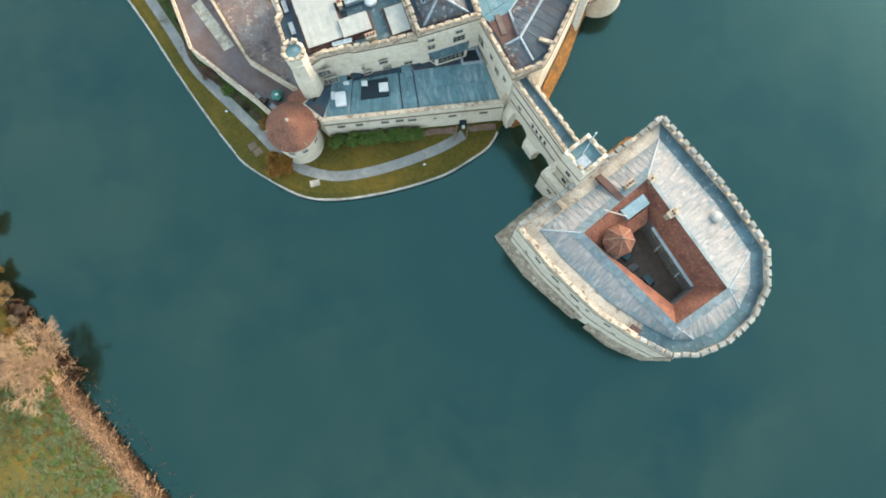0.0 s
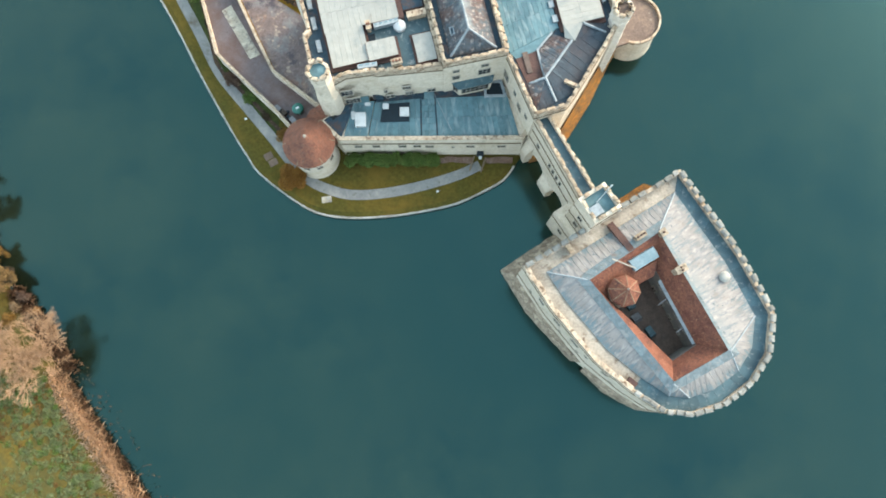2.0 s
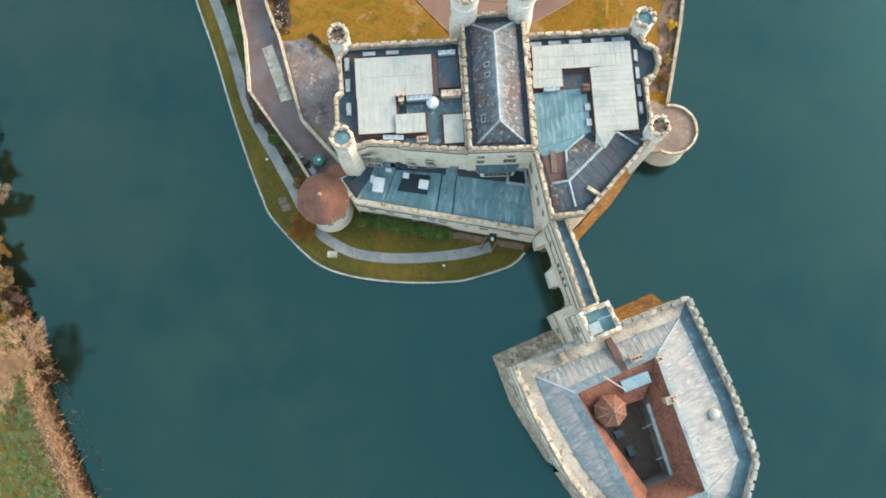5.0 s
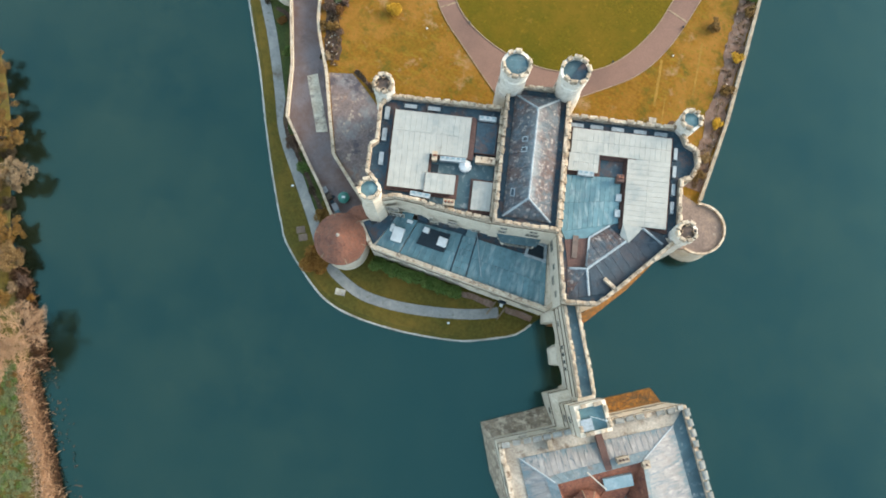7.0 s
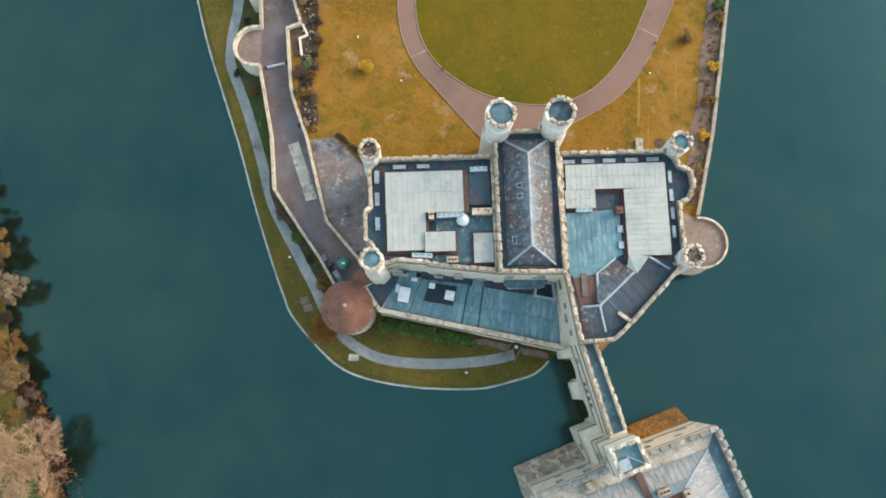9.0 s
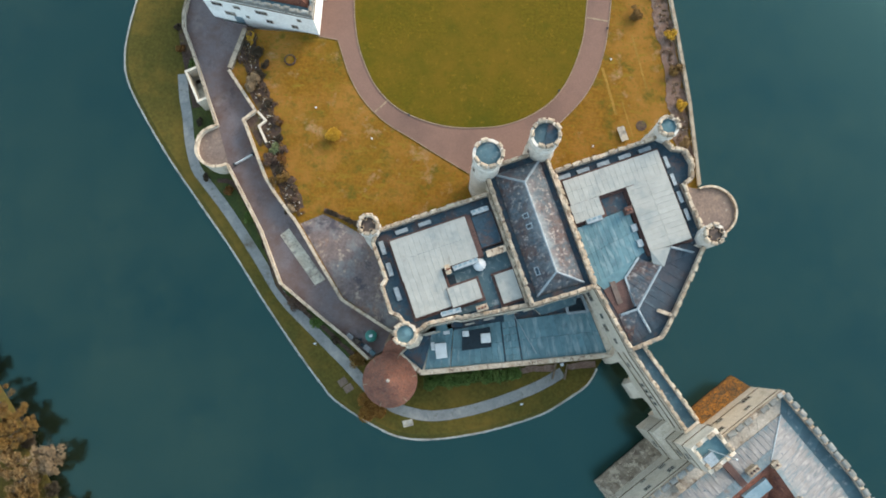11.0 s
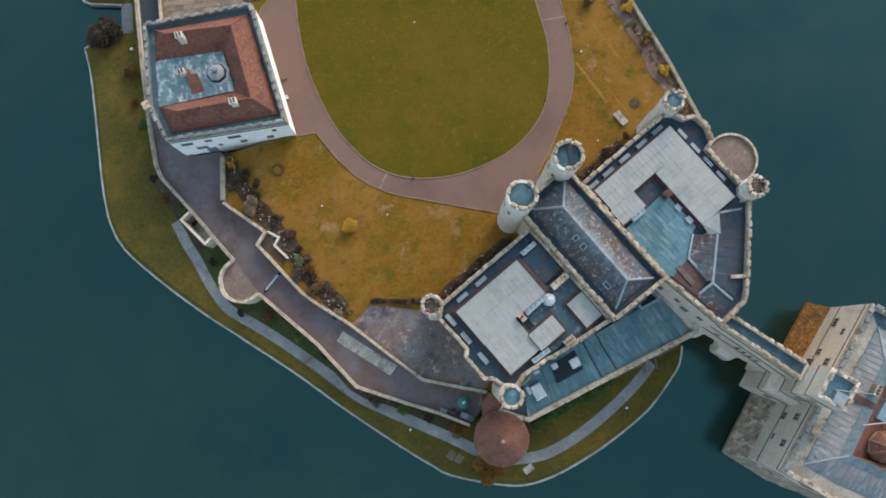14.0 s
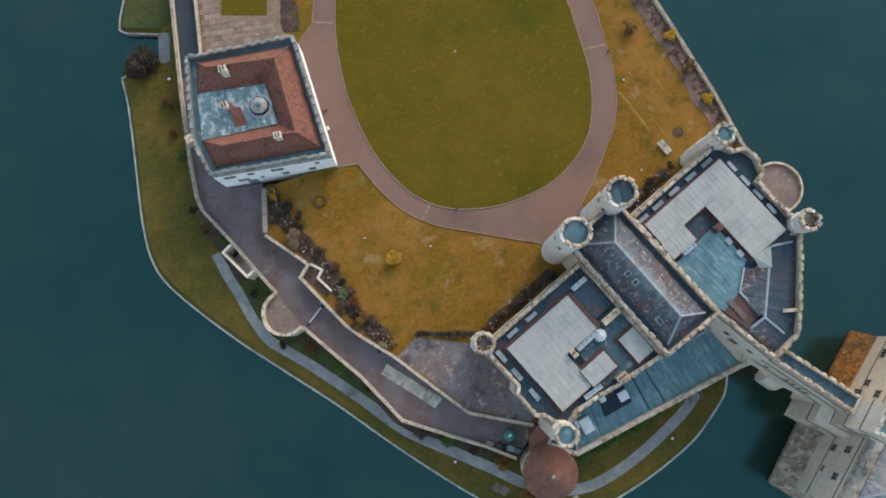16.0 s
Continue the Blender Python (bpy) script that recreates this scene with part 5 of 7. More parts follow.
part("roof_cowl", bm, M_PAINT, west_block, "white pleated canopy over a roof cowl")

flat_roof(east_block, 28.9, 2.5, 43.9, 6.3, 20.4, M_WHITE, 0.8, "v", drop=0.1, rows=2)
flat_roof(east_block, 28.7, 6.3, 33.2, 9.1, 20.3, M_WHITE, 0.8, "v", drop=0.15, rows=2)
flat_roof(east_block, 37.5, 6.3, 43.9, 16.6, 20.35, M_WHITE, 0.8, "u", drop=0.15, rows=2)
sheets(east_block, C3(28.7, 18.4, 19.25), C3(37.0, 16.2, 19.25), C3(36.8, 9.3, 19.6), C3(28.7, 9.7, 19.6), M_LEAD, 0.75, rows=2)
part("deck", prism(bmesh.new(), CP((33.4, 6.5), (37.4, 6.5), (37.4, 9.2), (33.4, 9.2)), 19.0, 19.14), M_LEAD_DARK, east_block)
clerestory(castle, 32.6, 9.4, 30.2, 9.4, 19.5, 3)
for v in (12.4, 14.8):
    bm = bmesh.new()
    boxed(bm, Matrix.Translation(C3(36.7, v, 19.3)) @ Matrix.Rotation(math.atan2(U.y, U.x), 4, "Z"), 0.8, 1.1, 0.5)
    part("rooflight", bm, M_ROLL, east_block)

# slate-dark slopes of the south-east block
rz, ez = 20.1, 19.15
NE, SW, CORNER = (38.2, 19.0, rz), (32.8, 23.75, rz), (40.5, 16.85, rz + 0.35)
seamed(south_block, C3(45.0, 18.6, ez), C3(36.0, 26.9, ez), C3(*SW), C3(*NE), M_SLATE_DARK, 1.4, "roof_sheet")
seamed(south_block, C3(43.6, 17.0, ez), C3(45.0, 18.6, ez), C3(*NE), C3(*CORNER), M_SLATE_DARK, 1.2, "roof_sheet")
seamed(south_block, C3(36.0, 26.9, ez), C3(30.4, 28.4, ez), C3(*SW), C3(*SW), M_SLATE_DARK, 1.0, "roof_sheet")
seamed(south_block, C3(30.4, 28.4, ez), C3(30.1, 23.6, ez), C3(*SW), C3(*SW), M_LEAD_STREAK, 1.2, "roof_sheet")
seamed(south_block, C3(32.9, 18.9, ez - 0.1), C3(35.8, 16.8, ez - 0.1), C3(*NE), C3(*SW), M_LEAD_STREAK, 0.9, "roof_sheet")
bm = bmesh.new()
for p, q in ((NE, SW), (SW, (33.6, 27.5, ez)), (CORNER, (43.8, 18.6, ez)), (SW, (30.4, 23.8, ez))):
    roll(bm, C3(p[0], p[1], p[2] + 0.1), C3(q[0], q[1], q[2] + 0.1), 0.2)
part("ridge_roll", bm, M_ROLL, south_block, "pale lead ridge roll")
part("gutter_curb", strip_wall(bmesh.new(), CP((35.8, 16.7), (32.9, 18.9), (32.8, 23.3)), 0.28, 18.95, 19.5), M_ROLL, south_block, "pale lead gutter curb")
part("link_deck", prism(bmesh.new(), CP((28.6, 18.2), (37.2, 16.0), (35.8, 16.7), (32.9, 18.9), (29.4, 19.5)), 18.95, 19.2), M_LEAD, south_block)
part("brown_deck", prism(bmesh.new(), CP((29.3, 19.5), (32.8, 18.9), (32.7, 23.3), (30.1, 23.6)), 18.95, 19.18), M_BRICK, south_block, "brown asphalt roof deck")
part("roof_slab", slope(bmesh.new(), C3(37.5, 16.4, 20.42), C3(40.5, 16.75, 20.52), C3(38.6, 19.2, rz + 0.16), C3(37.3, 18.2, rz - 0.2), thick=0.12), M_WHITE, south_block, "white roof slope below the white roof")
chimney(castle, 30.9, 20.5, 19.0, 19.4, 0.6, 3.2, 0, M_TURRET)
part("cross_wall", strip_wall(bmesh.new(), CP((37.3, 26.2), (35.5, 24.8)), 0.5, 18.9, 20.1), M_PARAPET, south_block)

# windows of the walls
face_windows(castle, C(0.6, 17.0), C(18.3, 18.4), [
    (0.13, 14.6, 1.9, 1.7, 3, 2), (0.16, 11.0, 2.3, 1.7, 4, 2), (0.47, 13.2, 0.45, 0.8, 1, 1), (0.50, 10.8, 1.2, 0.9, 2, 1), (0.66, 13.4, 1.3, 0.9, 3, 1),
    (0.68, 10.9, 1.3, 0.9, 2, 2), (0.88, 10.7, 1.3, 0.9, 2, 1)])
face_windows(castle, C(18.2, 18.6), C(28.1, 18.9), [
    (0.2, 17.4, 1.0, 0.8, 2, 1), (0.66, 17.5, 1.1, 0.8, 2, 1), (0.2, 14.6, 1.1, 1.3, 2, 2), (0.66, 14.6, 1.9, 1.7, 3, 2)])
face_windows(castle, C(28.1, 18.7), C(29.7, 29.2), [(0.1, 12.4, 1.5, 2.2, 2, 2), (0.42, 13.6, 0.8, 1.4, 1, 1), (0.6, 12.0, 1.2, 1.6, 2, 2), (0.82, 14.0, 0.8, 1.1, 1, 1)])
# oriel over the terrace roof
bm = bmesh.new()
prism(bm, CP((19.6, 18.5), (26.4, 18.7), (25.6, 19.9), (20.5, 19.8)), 9.8, 12.9)
oriel = part("oriel", bm, M_STONE, castle)
part("oriel_roof", prism(bmesh.new(), CP((19.4, 18.5), (26.6, 18.7), (25.8, 20.1), (20.3, 20.0)), 12.9, 13.1), M_LEAD_MID, oriel)
face_windows(castle, C(20.5, 19.8), C(25.6, 19.9), [(0.5, 10.7, 4.4, 1.9, 6, 2)])
face_windows(castle, C(19.6, 18.5), C(20.5, 19.8), [(0.5, 10.7, 1.0, 1.9, 2, 2)])
face_windows(castle, C(18.3, 0.4), C(0.4, 0.4), [(s, z, 1.4, 1.8, 2, 2) for z in (8.2, 12.0, 15.6) for s in (0.25, 0.5, 0.75)])
face_windows(castle, C(46.0, 0.4), C(28.0, 0.4), [(s, z, 1.4, 1.8, 2, 2) for z in (8.2, 12.0, 15.6) for s in (0.25, 0.5, 0.75)])
# ---- the terrace range under the south front ----
terrace = thing("terrace_range", "low stone range with a wide blue-grey lead roof", "building")
TER = [(-25.3, 41.2), (-21.5, 38.2), (-8.0, 39.9), (8.1, 41.9), (9.0, 44.0), C(28.8, 20.0), C(18.2, 18.7), C(0.8, 17.2)]
ROOF = 9.5
part("wall", prism(bmesh.new(), TER, 0.4, ROOF), M_STONE, terrace)
part("parapet", strip_wall(bmesh.new(), [(-24.9, 41.1), (-21.5, 38.5), (-8.0, 40.2), (7.9, 42.2), (8.6, 43.6)], 0.55, ROOF - 0.1, ROOF + 0.75), M_STONE, terrace)
part("coping", strip_wall(bmesh.new(), [(-24.9, 41.1), (-21.5, 38.5), (-8.0, 40.2), (7.9, 42.2), (8.6, 43.6)], 0.7, ROOF + 0.75, ROOF + 0.88), M_PARAPET, terrace)
part("string_course", strip_wall(bmesh.new(), [(-21.5, 38.18), (-8.0, 39.88), (8.0, 41.86)], 0.24, ROOF - 1.3, ROOF - 1.05), M_STRING, terrace)


def T3(s, k, z=ROOF):
    """A place on the terrace roof: s along it from the round tower's end, k across from the parapet to the facade."""
    p = Vector((-21.0, 38.9)).lerp(Vector((8.0, 42.5)), s)
    q = Vector((-20.0, 45.6)).lerp(Vector(C(28.4, 19.6)), s)
    r = p.lerp(q, k)
    return (r.x, r.y, z)


sheets(terrace, T3(0.53, 0.02, ROOF + 0.1), T3(0.985, 0.02, ROOF + 0.1), T3(0.985, 0.78, ROOF + 0.45), T3(0.53, 0.84, ROOF + 0.45), M_LEAD, 0.95, rows=2)
sheets(terrace, T3(0.44, 0.02, ROOF + 0.1), T3(0.525, 0.02, ROOF + 0.1), T3(0.525, 0.84, ROOF + 0.4), T3(0.44, 0.84, ROOF + 0.4), M_LEAD, 1.1, rows=6)
sheets(terrace, T3(0.14, 0.02, ROOF + 0.1), T3(0.435, 0.02, ROOF + 0.1), T3(0.435, 0.86, ROOF + 0.4), T3(0.14, 0.86, ROOF + 0.4), M_LEAD, 0.95, rows=2)
sheets(terrace, T3(0.0, 0.02, ROOF + 0.1), T3(0.135, 0.02, ROOF + 0.1), T3(0.135, 0.9, ROOF + 0.4), T3(0.0, 0.9, ROOF + 0.4), M_LEAD, 1.2, rows=1)
sheets(terrace, (-24.6, 41.4, ROOF + 0.1), (-21.4, 38.9, ROOF + 0.1), (-19.8, 45.3, ROOF + 0.4), (-22.4, 43.6, ROOF + 0.4), M_LEAD_DARK, 1.2)
sheets(terrace, T3(0.14, 0.86, ROOF + 0.1), T3(0.985, 0.80, ROOF + 0.1), T3(0.985, 1.0, ROOF + 0.2), T3(0.14, 1.0, ROOF + 0.2), M_LEAD_DARK, 1.6)
part("flat_roof", slope(bmesh.new(), T3(0.195, 0.36, ROOF + 0.62), T3(0.365, 0.36, ROOF + 0.66), T3(0.365, 0.78, ROOF + 0.7), T3(0.195, 0.78, ROOF + 0.68), thick=0.35), M_BLACK, terrace,
     "dark felted flat roof")


def roof_box(name, s, k, w, d, h, material, turn=7, label="", z=ROOF + 0.3):
    bm = bmesh.new()
    p = T3(s, k, z)
    boxed(bm, pose(*p, 0, 0, turn), w, d, h)
    ob = part(name, bm, material, terrace, label)
    bv = ob.modifiers.new("bevel", "BEVEL")
    bv.width, bv.segments = 0.12, 2
    return ob


roof_box("skylight", 0.335, 0.56, 1.55, 1.5, 0.85, M_PAINT, 7, "white domed skylight")
roof_box("skylight", 0.215, 0.72, 1.0, 0.9, 0.75, M_PAINT, 7, "small white skylight")
roof_box("skylight", 0.075, 0.42, 1.8, 2.4, 0.9, M_PAINT, 9, "large white roof box")
roof_box("roof_vent", 0.022, 0.55, 0.6, 1.3, 0.6, M_PAINT, 9)
roof_box("roof_vent", 0.095, 0.82, 1.0, 0.55, 0.5, M_PAINT, 9)
roof_box("roof_hatch", 0.06, 0.93, 1.9, 1.5, 0.4, M_LEAD, 9)
roof_box("roof_hatch", 0.155, 1.0, 1.8, 1.3, 0.5, M_LEAD_DARK, 9)
roof_box("roof_hatch", 0.49, 0.93, 1.7, 1.7, 0.35, M_LEAD, 7)
hatch = part("rooflight", slope(bmesh.new(), (-23.6, 42.0, ROOF + 0.62), (-23.0, 41.6, ROOF + 0.62), (-22.5, 42.4, ROOF + 0.64), (-23.1, 42.8, ROOF + 0.64), thick=0.3), M_GLASS, terrace)
# the well's depth is only painted: a black slab inside its kerb
part("light_well", prism(bmesh.new(), [T3(0.855, 0.80)[:2], T3(0.965, 0.78)[:2], T3(0.965, 1.02)[:2], T3(0.87, 1.05)[:2]], ROOF + 0.1, ROOF + 0.36), M_BLACK, terrace, "black slab for the shade in the light well")
part("well_kerb", ring_wall(bmesh.new(), inset([T3(0.855, 0.80)[:2], T3(0.965, 0.78)[:2], T3(0.965, 1.02)[:2], T3(0.87, 1.05)[:2]], -0.35), 0.4, ROOF, ROOF + 0.85), M_ROLL, terrace)
bm = bmesh.new()
roll(bm, T3(0.525, 0.9, ROOF + 0.75), T3(0.61, 0.12, ROOF + 0.45), 0.055)
part("drain_pipe", bm, M_ROLL, terrace, "thin white pipe across the roof")
bm = bmesh.new()
for s in (0.436, 0.527):
    roll(bm, T3(s, 0.02, ROOF + 0.2), T3(s, 0.86, ROOF + 0.5), 0.12)
part("roof_joint", bm, M_LEAD_DARK, terrace)
face_windows(terrace, (-21.5, 38.2), (-8.0, 39.9), [(s, 6.4, 1.2, 0.9, 3, 1) for s in (0.2, 0.42, 0.74, 0.92)])
face_windows(terrace, (-8.0, 39.9), (8.1, 41.9), [(0.06, 6.2, 1.3, 0.8, 3, 1), (0.3, 6.0, 0.4, 0.5, 1, 1), (0.48, 6.2, 1.3, 0.8, 3, 1), (0.8, 6.2, 1.3, 0.8, 3, 1)])
# garden doorway at the end of the path, with low walls beside it
# a solid black box gives the doorway its inner shade
part("door", boxed(bmesh.new(), pose(1.5, 40.95, LOW, 0, 0, 7), 1.2, 0.5, 2.3), M_BLACK, terrace, "black box for the shade in the garden doorway")
part("door_lamp", boxed(bmesh.new(), pose(1.6, 40.45, LOW + 0.1, 0, 0, 7), 0.5, 0.5, 0.5), M_PAINT, terrace, "white box in the doorway")
for x0, x1 in ((-5.4, 0.5), (2.6, 7.2)):
    tagged(part("foot_bed", prism(bmesh.new(), ragged([(x0, 38.95 + 0.125 * x0 + 0.9), ((x0 + x1) / 2, 38.95 + 0.0625 * (x0 + x1) + 1.0), (x1, 38.95 + 0.125 * x1 + 0.9)], 0.5, x0), LOW - 0.3, LOW + 0.25), M_SCREE),
           "brown rubble strip at the foot of the terrace", "rubble strip", kind="structure")
for x in (0.55, 2.5):
    tagged(part("path_wall", strip_wall(bmesh.new(), [(x, 40.6), (x - 0.5, 38.0)], 0.25, LOW - 0.3, LOW + 0.7), M_STRING), "low dark wall beside the garden doorway", "wall", kind="structure")

# ---- round tower with its tile cone ----
RT = (-26.4, 37.25)
rt = thing("round_tower", "squat round cream tower with a conical tile roof", "tower")
part("wall", lathe(bmesh.new(), *RT, [(3.95, 0.3), (3.75, 3.0), (3.6, 9.8), (3.7, 10.1), (3.7, 10.4)], 40), M_STONE, rt, smooth=False)
n = 26
bm = bmesh.new()
lathe(bm, *RT, [(3.5, 10.2), (4.3, 10.1), (4.3, 10.22), (2.8, 11.75), (1.4, 13.0), (0.22, 13.9)], n)
part("roof", bm, M_TILE_OLD, rt, "weathered brown clay-tile cone")
bm = bmesh.new()
for i in range(0, 6):
    a = 0.2 + i * math.pi / 3
    roll(bm, (RT[0] + 4.25 * math.cos(a), RT[1] + 4.25 * math.sin(a), 10.28), (RT[0], RT[1], 13.9), 0.09)
part("hip_tiles", bm, M_KERB, rt)
bm = bmesh.new()
lathe(bm, *RT, [(0.3, 13.8), (0.24, 14.1), (0.05, 14.3)], 10)
part("finial", bm, M_PALE_SLAB, rt)
for a in (-60, -95, -20):
    window(rt, RT[0] + 3.68 * math.cos(radians(a)), RT[1] + 3.68 * math.sin(radians(a)), 6.8, a, 0.9, 0.9, 2, 1)
bm = bmesh.new()
prism(bm, [(-28.1, 41.0), (-27.3, 43.1), (-25.7, 44.4), (-24.6, 43.4), (-21.3, 41.6), (-21.9, 38.9), (-24.6, 38.4)], 6.0, 8.9)
part("link_roof", bm, M_TILE_OLD, rt)

# ---- the keep on its own island ----
P0 = Vector((10.5, 20.1))
GA, GB = Vector((0.767, 0.642)), Vector((-0.642, 0.767))


def G(a, b):
    p = P0 + GA * a + GB * b
    return (p.x, p.y)


KEEP = [(9.8, 20.3), (14.7, 14.3), (21.7, 7.6), (27.4, 3.9), (32.3, 1.5), (36.4, 1.6), (40.6, 3.5), (44.7, 7.3), (46.9, 11.8), (47.1, 17.9), (41.7, 26.1), (31.7, 37.9)]
WALK, TOPK = 16.5, 18.2
keep = thing("keep", "D-shaped cream stone keep with battlements and lead roofs", "keep")
RIDGE = [(19.2, 19.3), (32.9, 5.8), (40.7, 11.5), (29.1, 28.0)]
EAVES = [(24.2, 16.5), (33.5, 9.2), (36.8, 12.0), (30.0, 22.35)]
RZ, CZ = 18.5, 15.0
# outer wall shell, open to the courtyard
bm = bmesh.new()
inner = inset(KEEP, 1.9)
lo = [bm.verts.new((x, y, -1.0)) for x, y in KEEP]
hi = [bm.verts.new((x, y, WALK)) for x, y in KEEP]
ih = [bm.verts.new((x, y, WALK)) for x, y in inner]
for i in range(len(KEEP)):
    j = (i + 1) % len(KEEP)
    bm.faces.new((lo[i], lo[j], hi[j], hi[i]))
    bm.faces.new((hi[i], hi[j], ih[j], ih[i]))
part("wall", bm, M_STONE, keep)
part("parapet", ring_wall(bmesh.new(), KEEP, 0.6, WALK - 0.02, TOPK - 0.75), M_PARAPET, keep)
w0, w1 = inset(KEEP, 0.58), inset(KEEP, 2.6)
for i in range(len(KEEP)):
    j = (i + 1) % len(KEEP)
    sheets(keep, (*w0[i], WALK + 0.05), (*w0[j], WALK + 0.05), (*w1[j], WALK + 0.08), (*w1[i], WALK + 0.08), M_WALK if i in (0, 1, 2, 11) else M_LEAD_MID, 1.6, "walk_slab" if i in (0, 1, 2, 11) else "walk_sheet")
merlons(keep, inset(KEEP, 0.25)[3:] + inset(KEEP, 0.25)[:1], TOPK - 0.76, 0.65, 0.62, 1.1, 0.4, closed=False, material=M_MERLON_GREY)
merlons(keep, inset(KEEP, 0.3)[:4], TOPK - 0.76, 0.22, 0.66, 2.6, 0.3, closed=False, worn=0.25, material=M_PARAPET)
for z in (8.0, 15.6):
    bm = bmesh.new()
    string_course(bm, KEEP, z, 0.1, 0.2)
    part("string_course", bm, M_STRING, keep)

# lead slopes from the walk to the ridge
which = [0, 0, (0, 1, 0.42), (0, 1, 0.80), 1, 1, (1, 2, 0.5), 2, 2, 2, (2, 3, 0.45), 3]
inner = inset(KEEP, 2.55)


def ridge_at(k):
    if isinstance(k, tuple):
        p = Vector(RIDGE[k[0]]).lerp(Vector(RIDGE[k[1]]), k[2])
    else:
        p = Vector(RIDGE[k])
    return (p.x, p.y, RZ)


for i in range(len(KEEP)):
    j = (i + 1) % len(KEEP)
    a, b = (*inner[i], WALK + 0.25), (*inner[j], WALK + 0.25)
    d, c = ridge_at(which[i]), ridge_at(which[j])
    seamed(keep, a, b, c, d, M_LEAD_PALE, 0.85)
for i, k in ((0, 0), (11, 3), (9, 2), (7, 2), (4, 1), (5, 1)):
    bm = bmesh.new()
    roll(bm, (*inner[i], WALK + 0.35), (*RIDGE[k], RZ + 0.1), 0.13)
    part("hip_roll", bm, M_ROLL, keep, "pale lead hip roll")
cap0, cap1 = inset(RIDGE, -1.05), inset(RIDGE, 0.25)
for i in range(4):
    j = (i + 1) % 4
    sheets(keep, (*cap0[i], RZ - 0.36), (*cap0[j], RZ - 0.36), (*cap1[j], RZ + 0.14), (*cap1[i], RZ + 0.14), M_LEAD_CAP, 1.3, "ridge_sheet")
# tiled slopes down to the courtyard
for i in range(4):
    j = (i + 1) % 4
    bm = bmesh.new()
    slope(bm, (*RIDGE[i], RZ + 0.02), (*RIDGE[j], RZ + 0.02), (*EAVES[j], CZ), (*EAVES[i], CZ), thick=0.15)
    part("tile_slope", bm, M_TILE, keep, "red clay-tile slope to the courtyard")
bm = bmesh.new()
ring_wall(bm, EAVES, -0.4, 8.0, CZ - 0.05)
# grey path material puts the courtyard's shade into the wall colour
part("courtyard_wall", bm, M_PATH, keep)
bm = bmesh.new()
prism(bm, inset(EAVES, -0.3), 8.0, 8.6)
part("courtyard_floor", bm, M_TURRET, keep)
for x, y, w, d, h, m in ((27.6, 17.6, 0.9, 0.6, 1.0, M_LEAD_MID), (28.9, 15.6, 0.5, 0.7, 0.9, M_METAL), (31.2, 13.6, 0.8, 0.5, 1.2, M_LEAD_MID)):
    part("lean_to", slope(bmesh.new(), *[(*(Vector((x, y)) + Matrix.Rotation(radians(-52), 2) @ Vector((sx * w, sy * d))), 8.6 + h + 0.25 * sx) for sx, sy in ((-1, -1), (1, -1), (1, 1), (-1, 1))], thick=h), m, keep)
face_windows(keep, EAVES[2], EAVES[3], [(s, z, 1.0, 1.5, 2, 2) for z in (8.5, 12.5) for s in (0.2, 0.4, 0.6, 0.8)])
for s in (0.35, 0.75):
    bm = bmesh.new()
    p, q = Vector(EAVES[3]).lerp(Vector(EAVES[2]), s), Vector(EAVES[0]).lerp(Vector(EAVES[1]), s)
    roll(bm, (*p, CZ - 0.6), (*p.lerp(q, 0.3), CZ - 0.7), 0.12)
    part("eaves_pipe", bm, M_METAL, keep)
bm = bmesh.new()
gp, gq = Vector(EAVES[3]), Vector(EAVES[2])
strip_wall(bm, [tuple(gp.lerp(gq, 0.12)), tuple(gp.lerp(gq, 0.98))], 0.9, CZ - 0.5, CZ - 0.15)
part("gutter_lead", bm, M_ROLL, keep, "grey lead strip over the courtyard")
# tiled stair turret and glazed roof in the courtyard
TX, TY = 24.9, 18.4
bm = bmesh.new()
lathe(bm, TX, TY, [(2.2, 5.0), (2.2, 17.9)], 8)
part("stair_turret", bm, M_STONE, keep)
bm = bmesh.new()
lathe(bm, TX, TY, [(2.35, 17.7), (2.45, 17.8), (0.1, 20.6)], 8)
part("turret_roof", bm, M_TILE, keep, "octagonal red tile turret roof")
bm = bmesh.new()
for i in range(8):
    a = 2 * math.pi * i / 8
    roll(bm, (TX + 2.4 * math.cos(a), TY + 2.4 * math.sin(a), 17.85), (TX, TY, 20.6), 0.07)
part("hip_tiles", bm, M_KERB, keep)
bm = bmesh.new()
lathe(bm, TX, TY, [(0.2, 20.4), (0.14, 20.9), (0.03, 21.2)], 8)
part("finial", bm, M_PALE_SLAB, keep)
bm = bmesh.new()
slope(bm, (25.1, 22.8, 18.3), (28.5, 25.4, 18.3), (29.6, 24.1, 17.8), (26.3, 21.5, 17.8), thick=2.2)
part("glazed_roof", bm, M_SKYLIGHT, keep, "pale blue glazed lean-to roof")
bm = bmesh.new()
slope(bm, (26.4, 21.4, 16.6), (29.6, 23.8, 16.6), (29.7, 21.5, 15.4), (26.3, 19.2, 15.4), thick=0.2)
part("tile_slope", bm, M_TILE, keep)
bm = bmesh.new()
roll(bm, (22.5, 22.7, RZ + 0.6), (26.0, 21.8, RZ + 0.4), 0.11)
part("beam", bm, M_FRAME, keep, "pale timber beam across the roof")


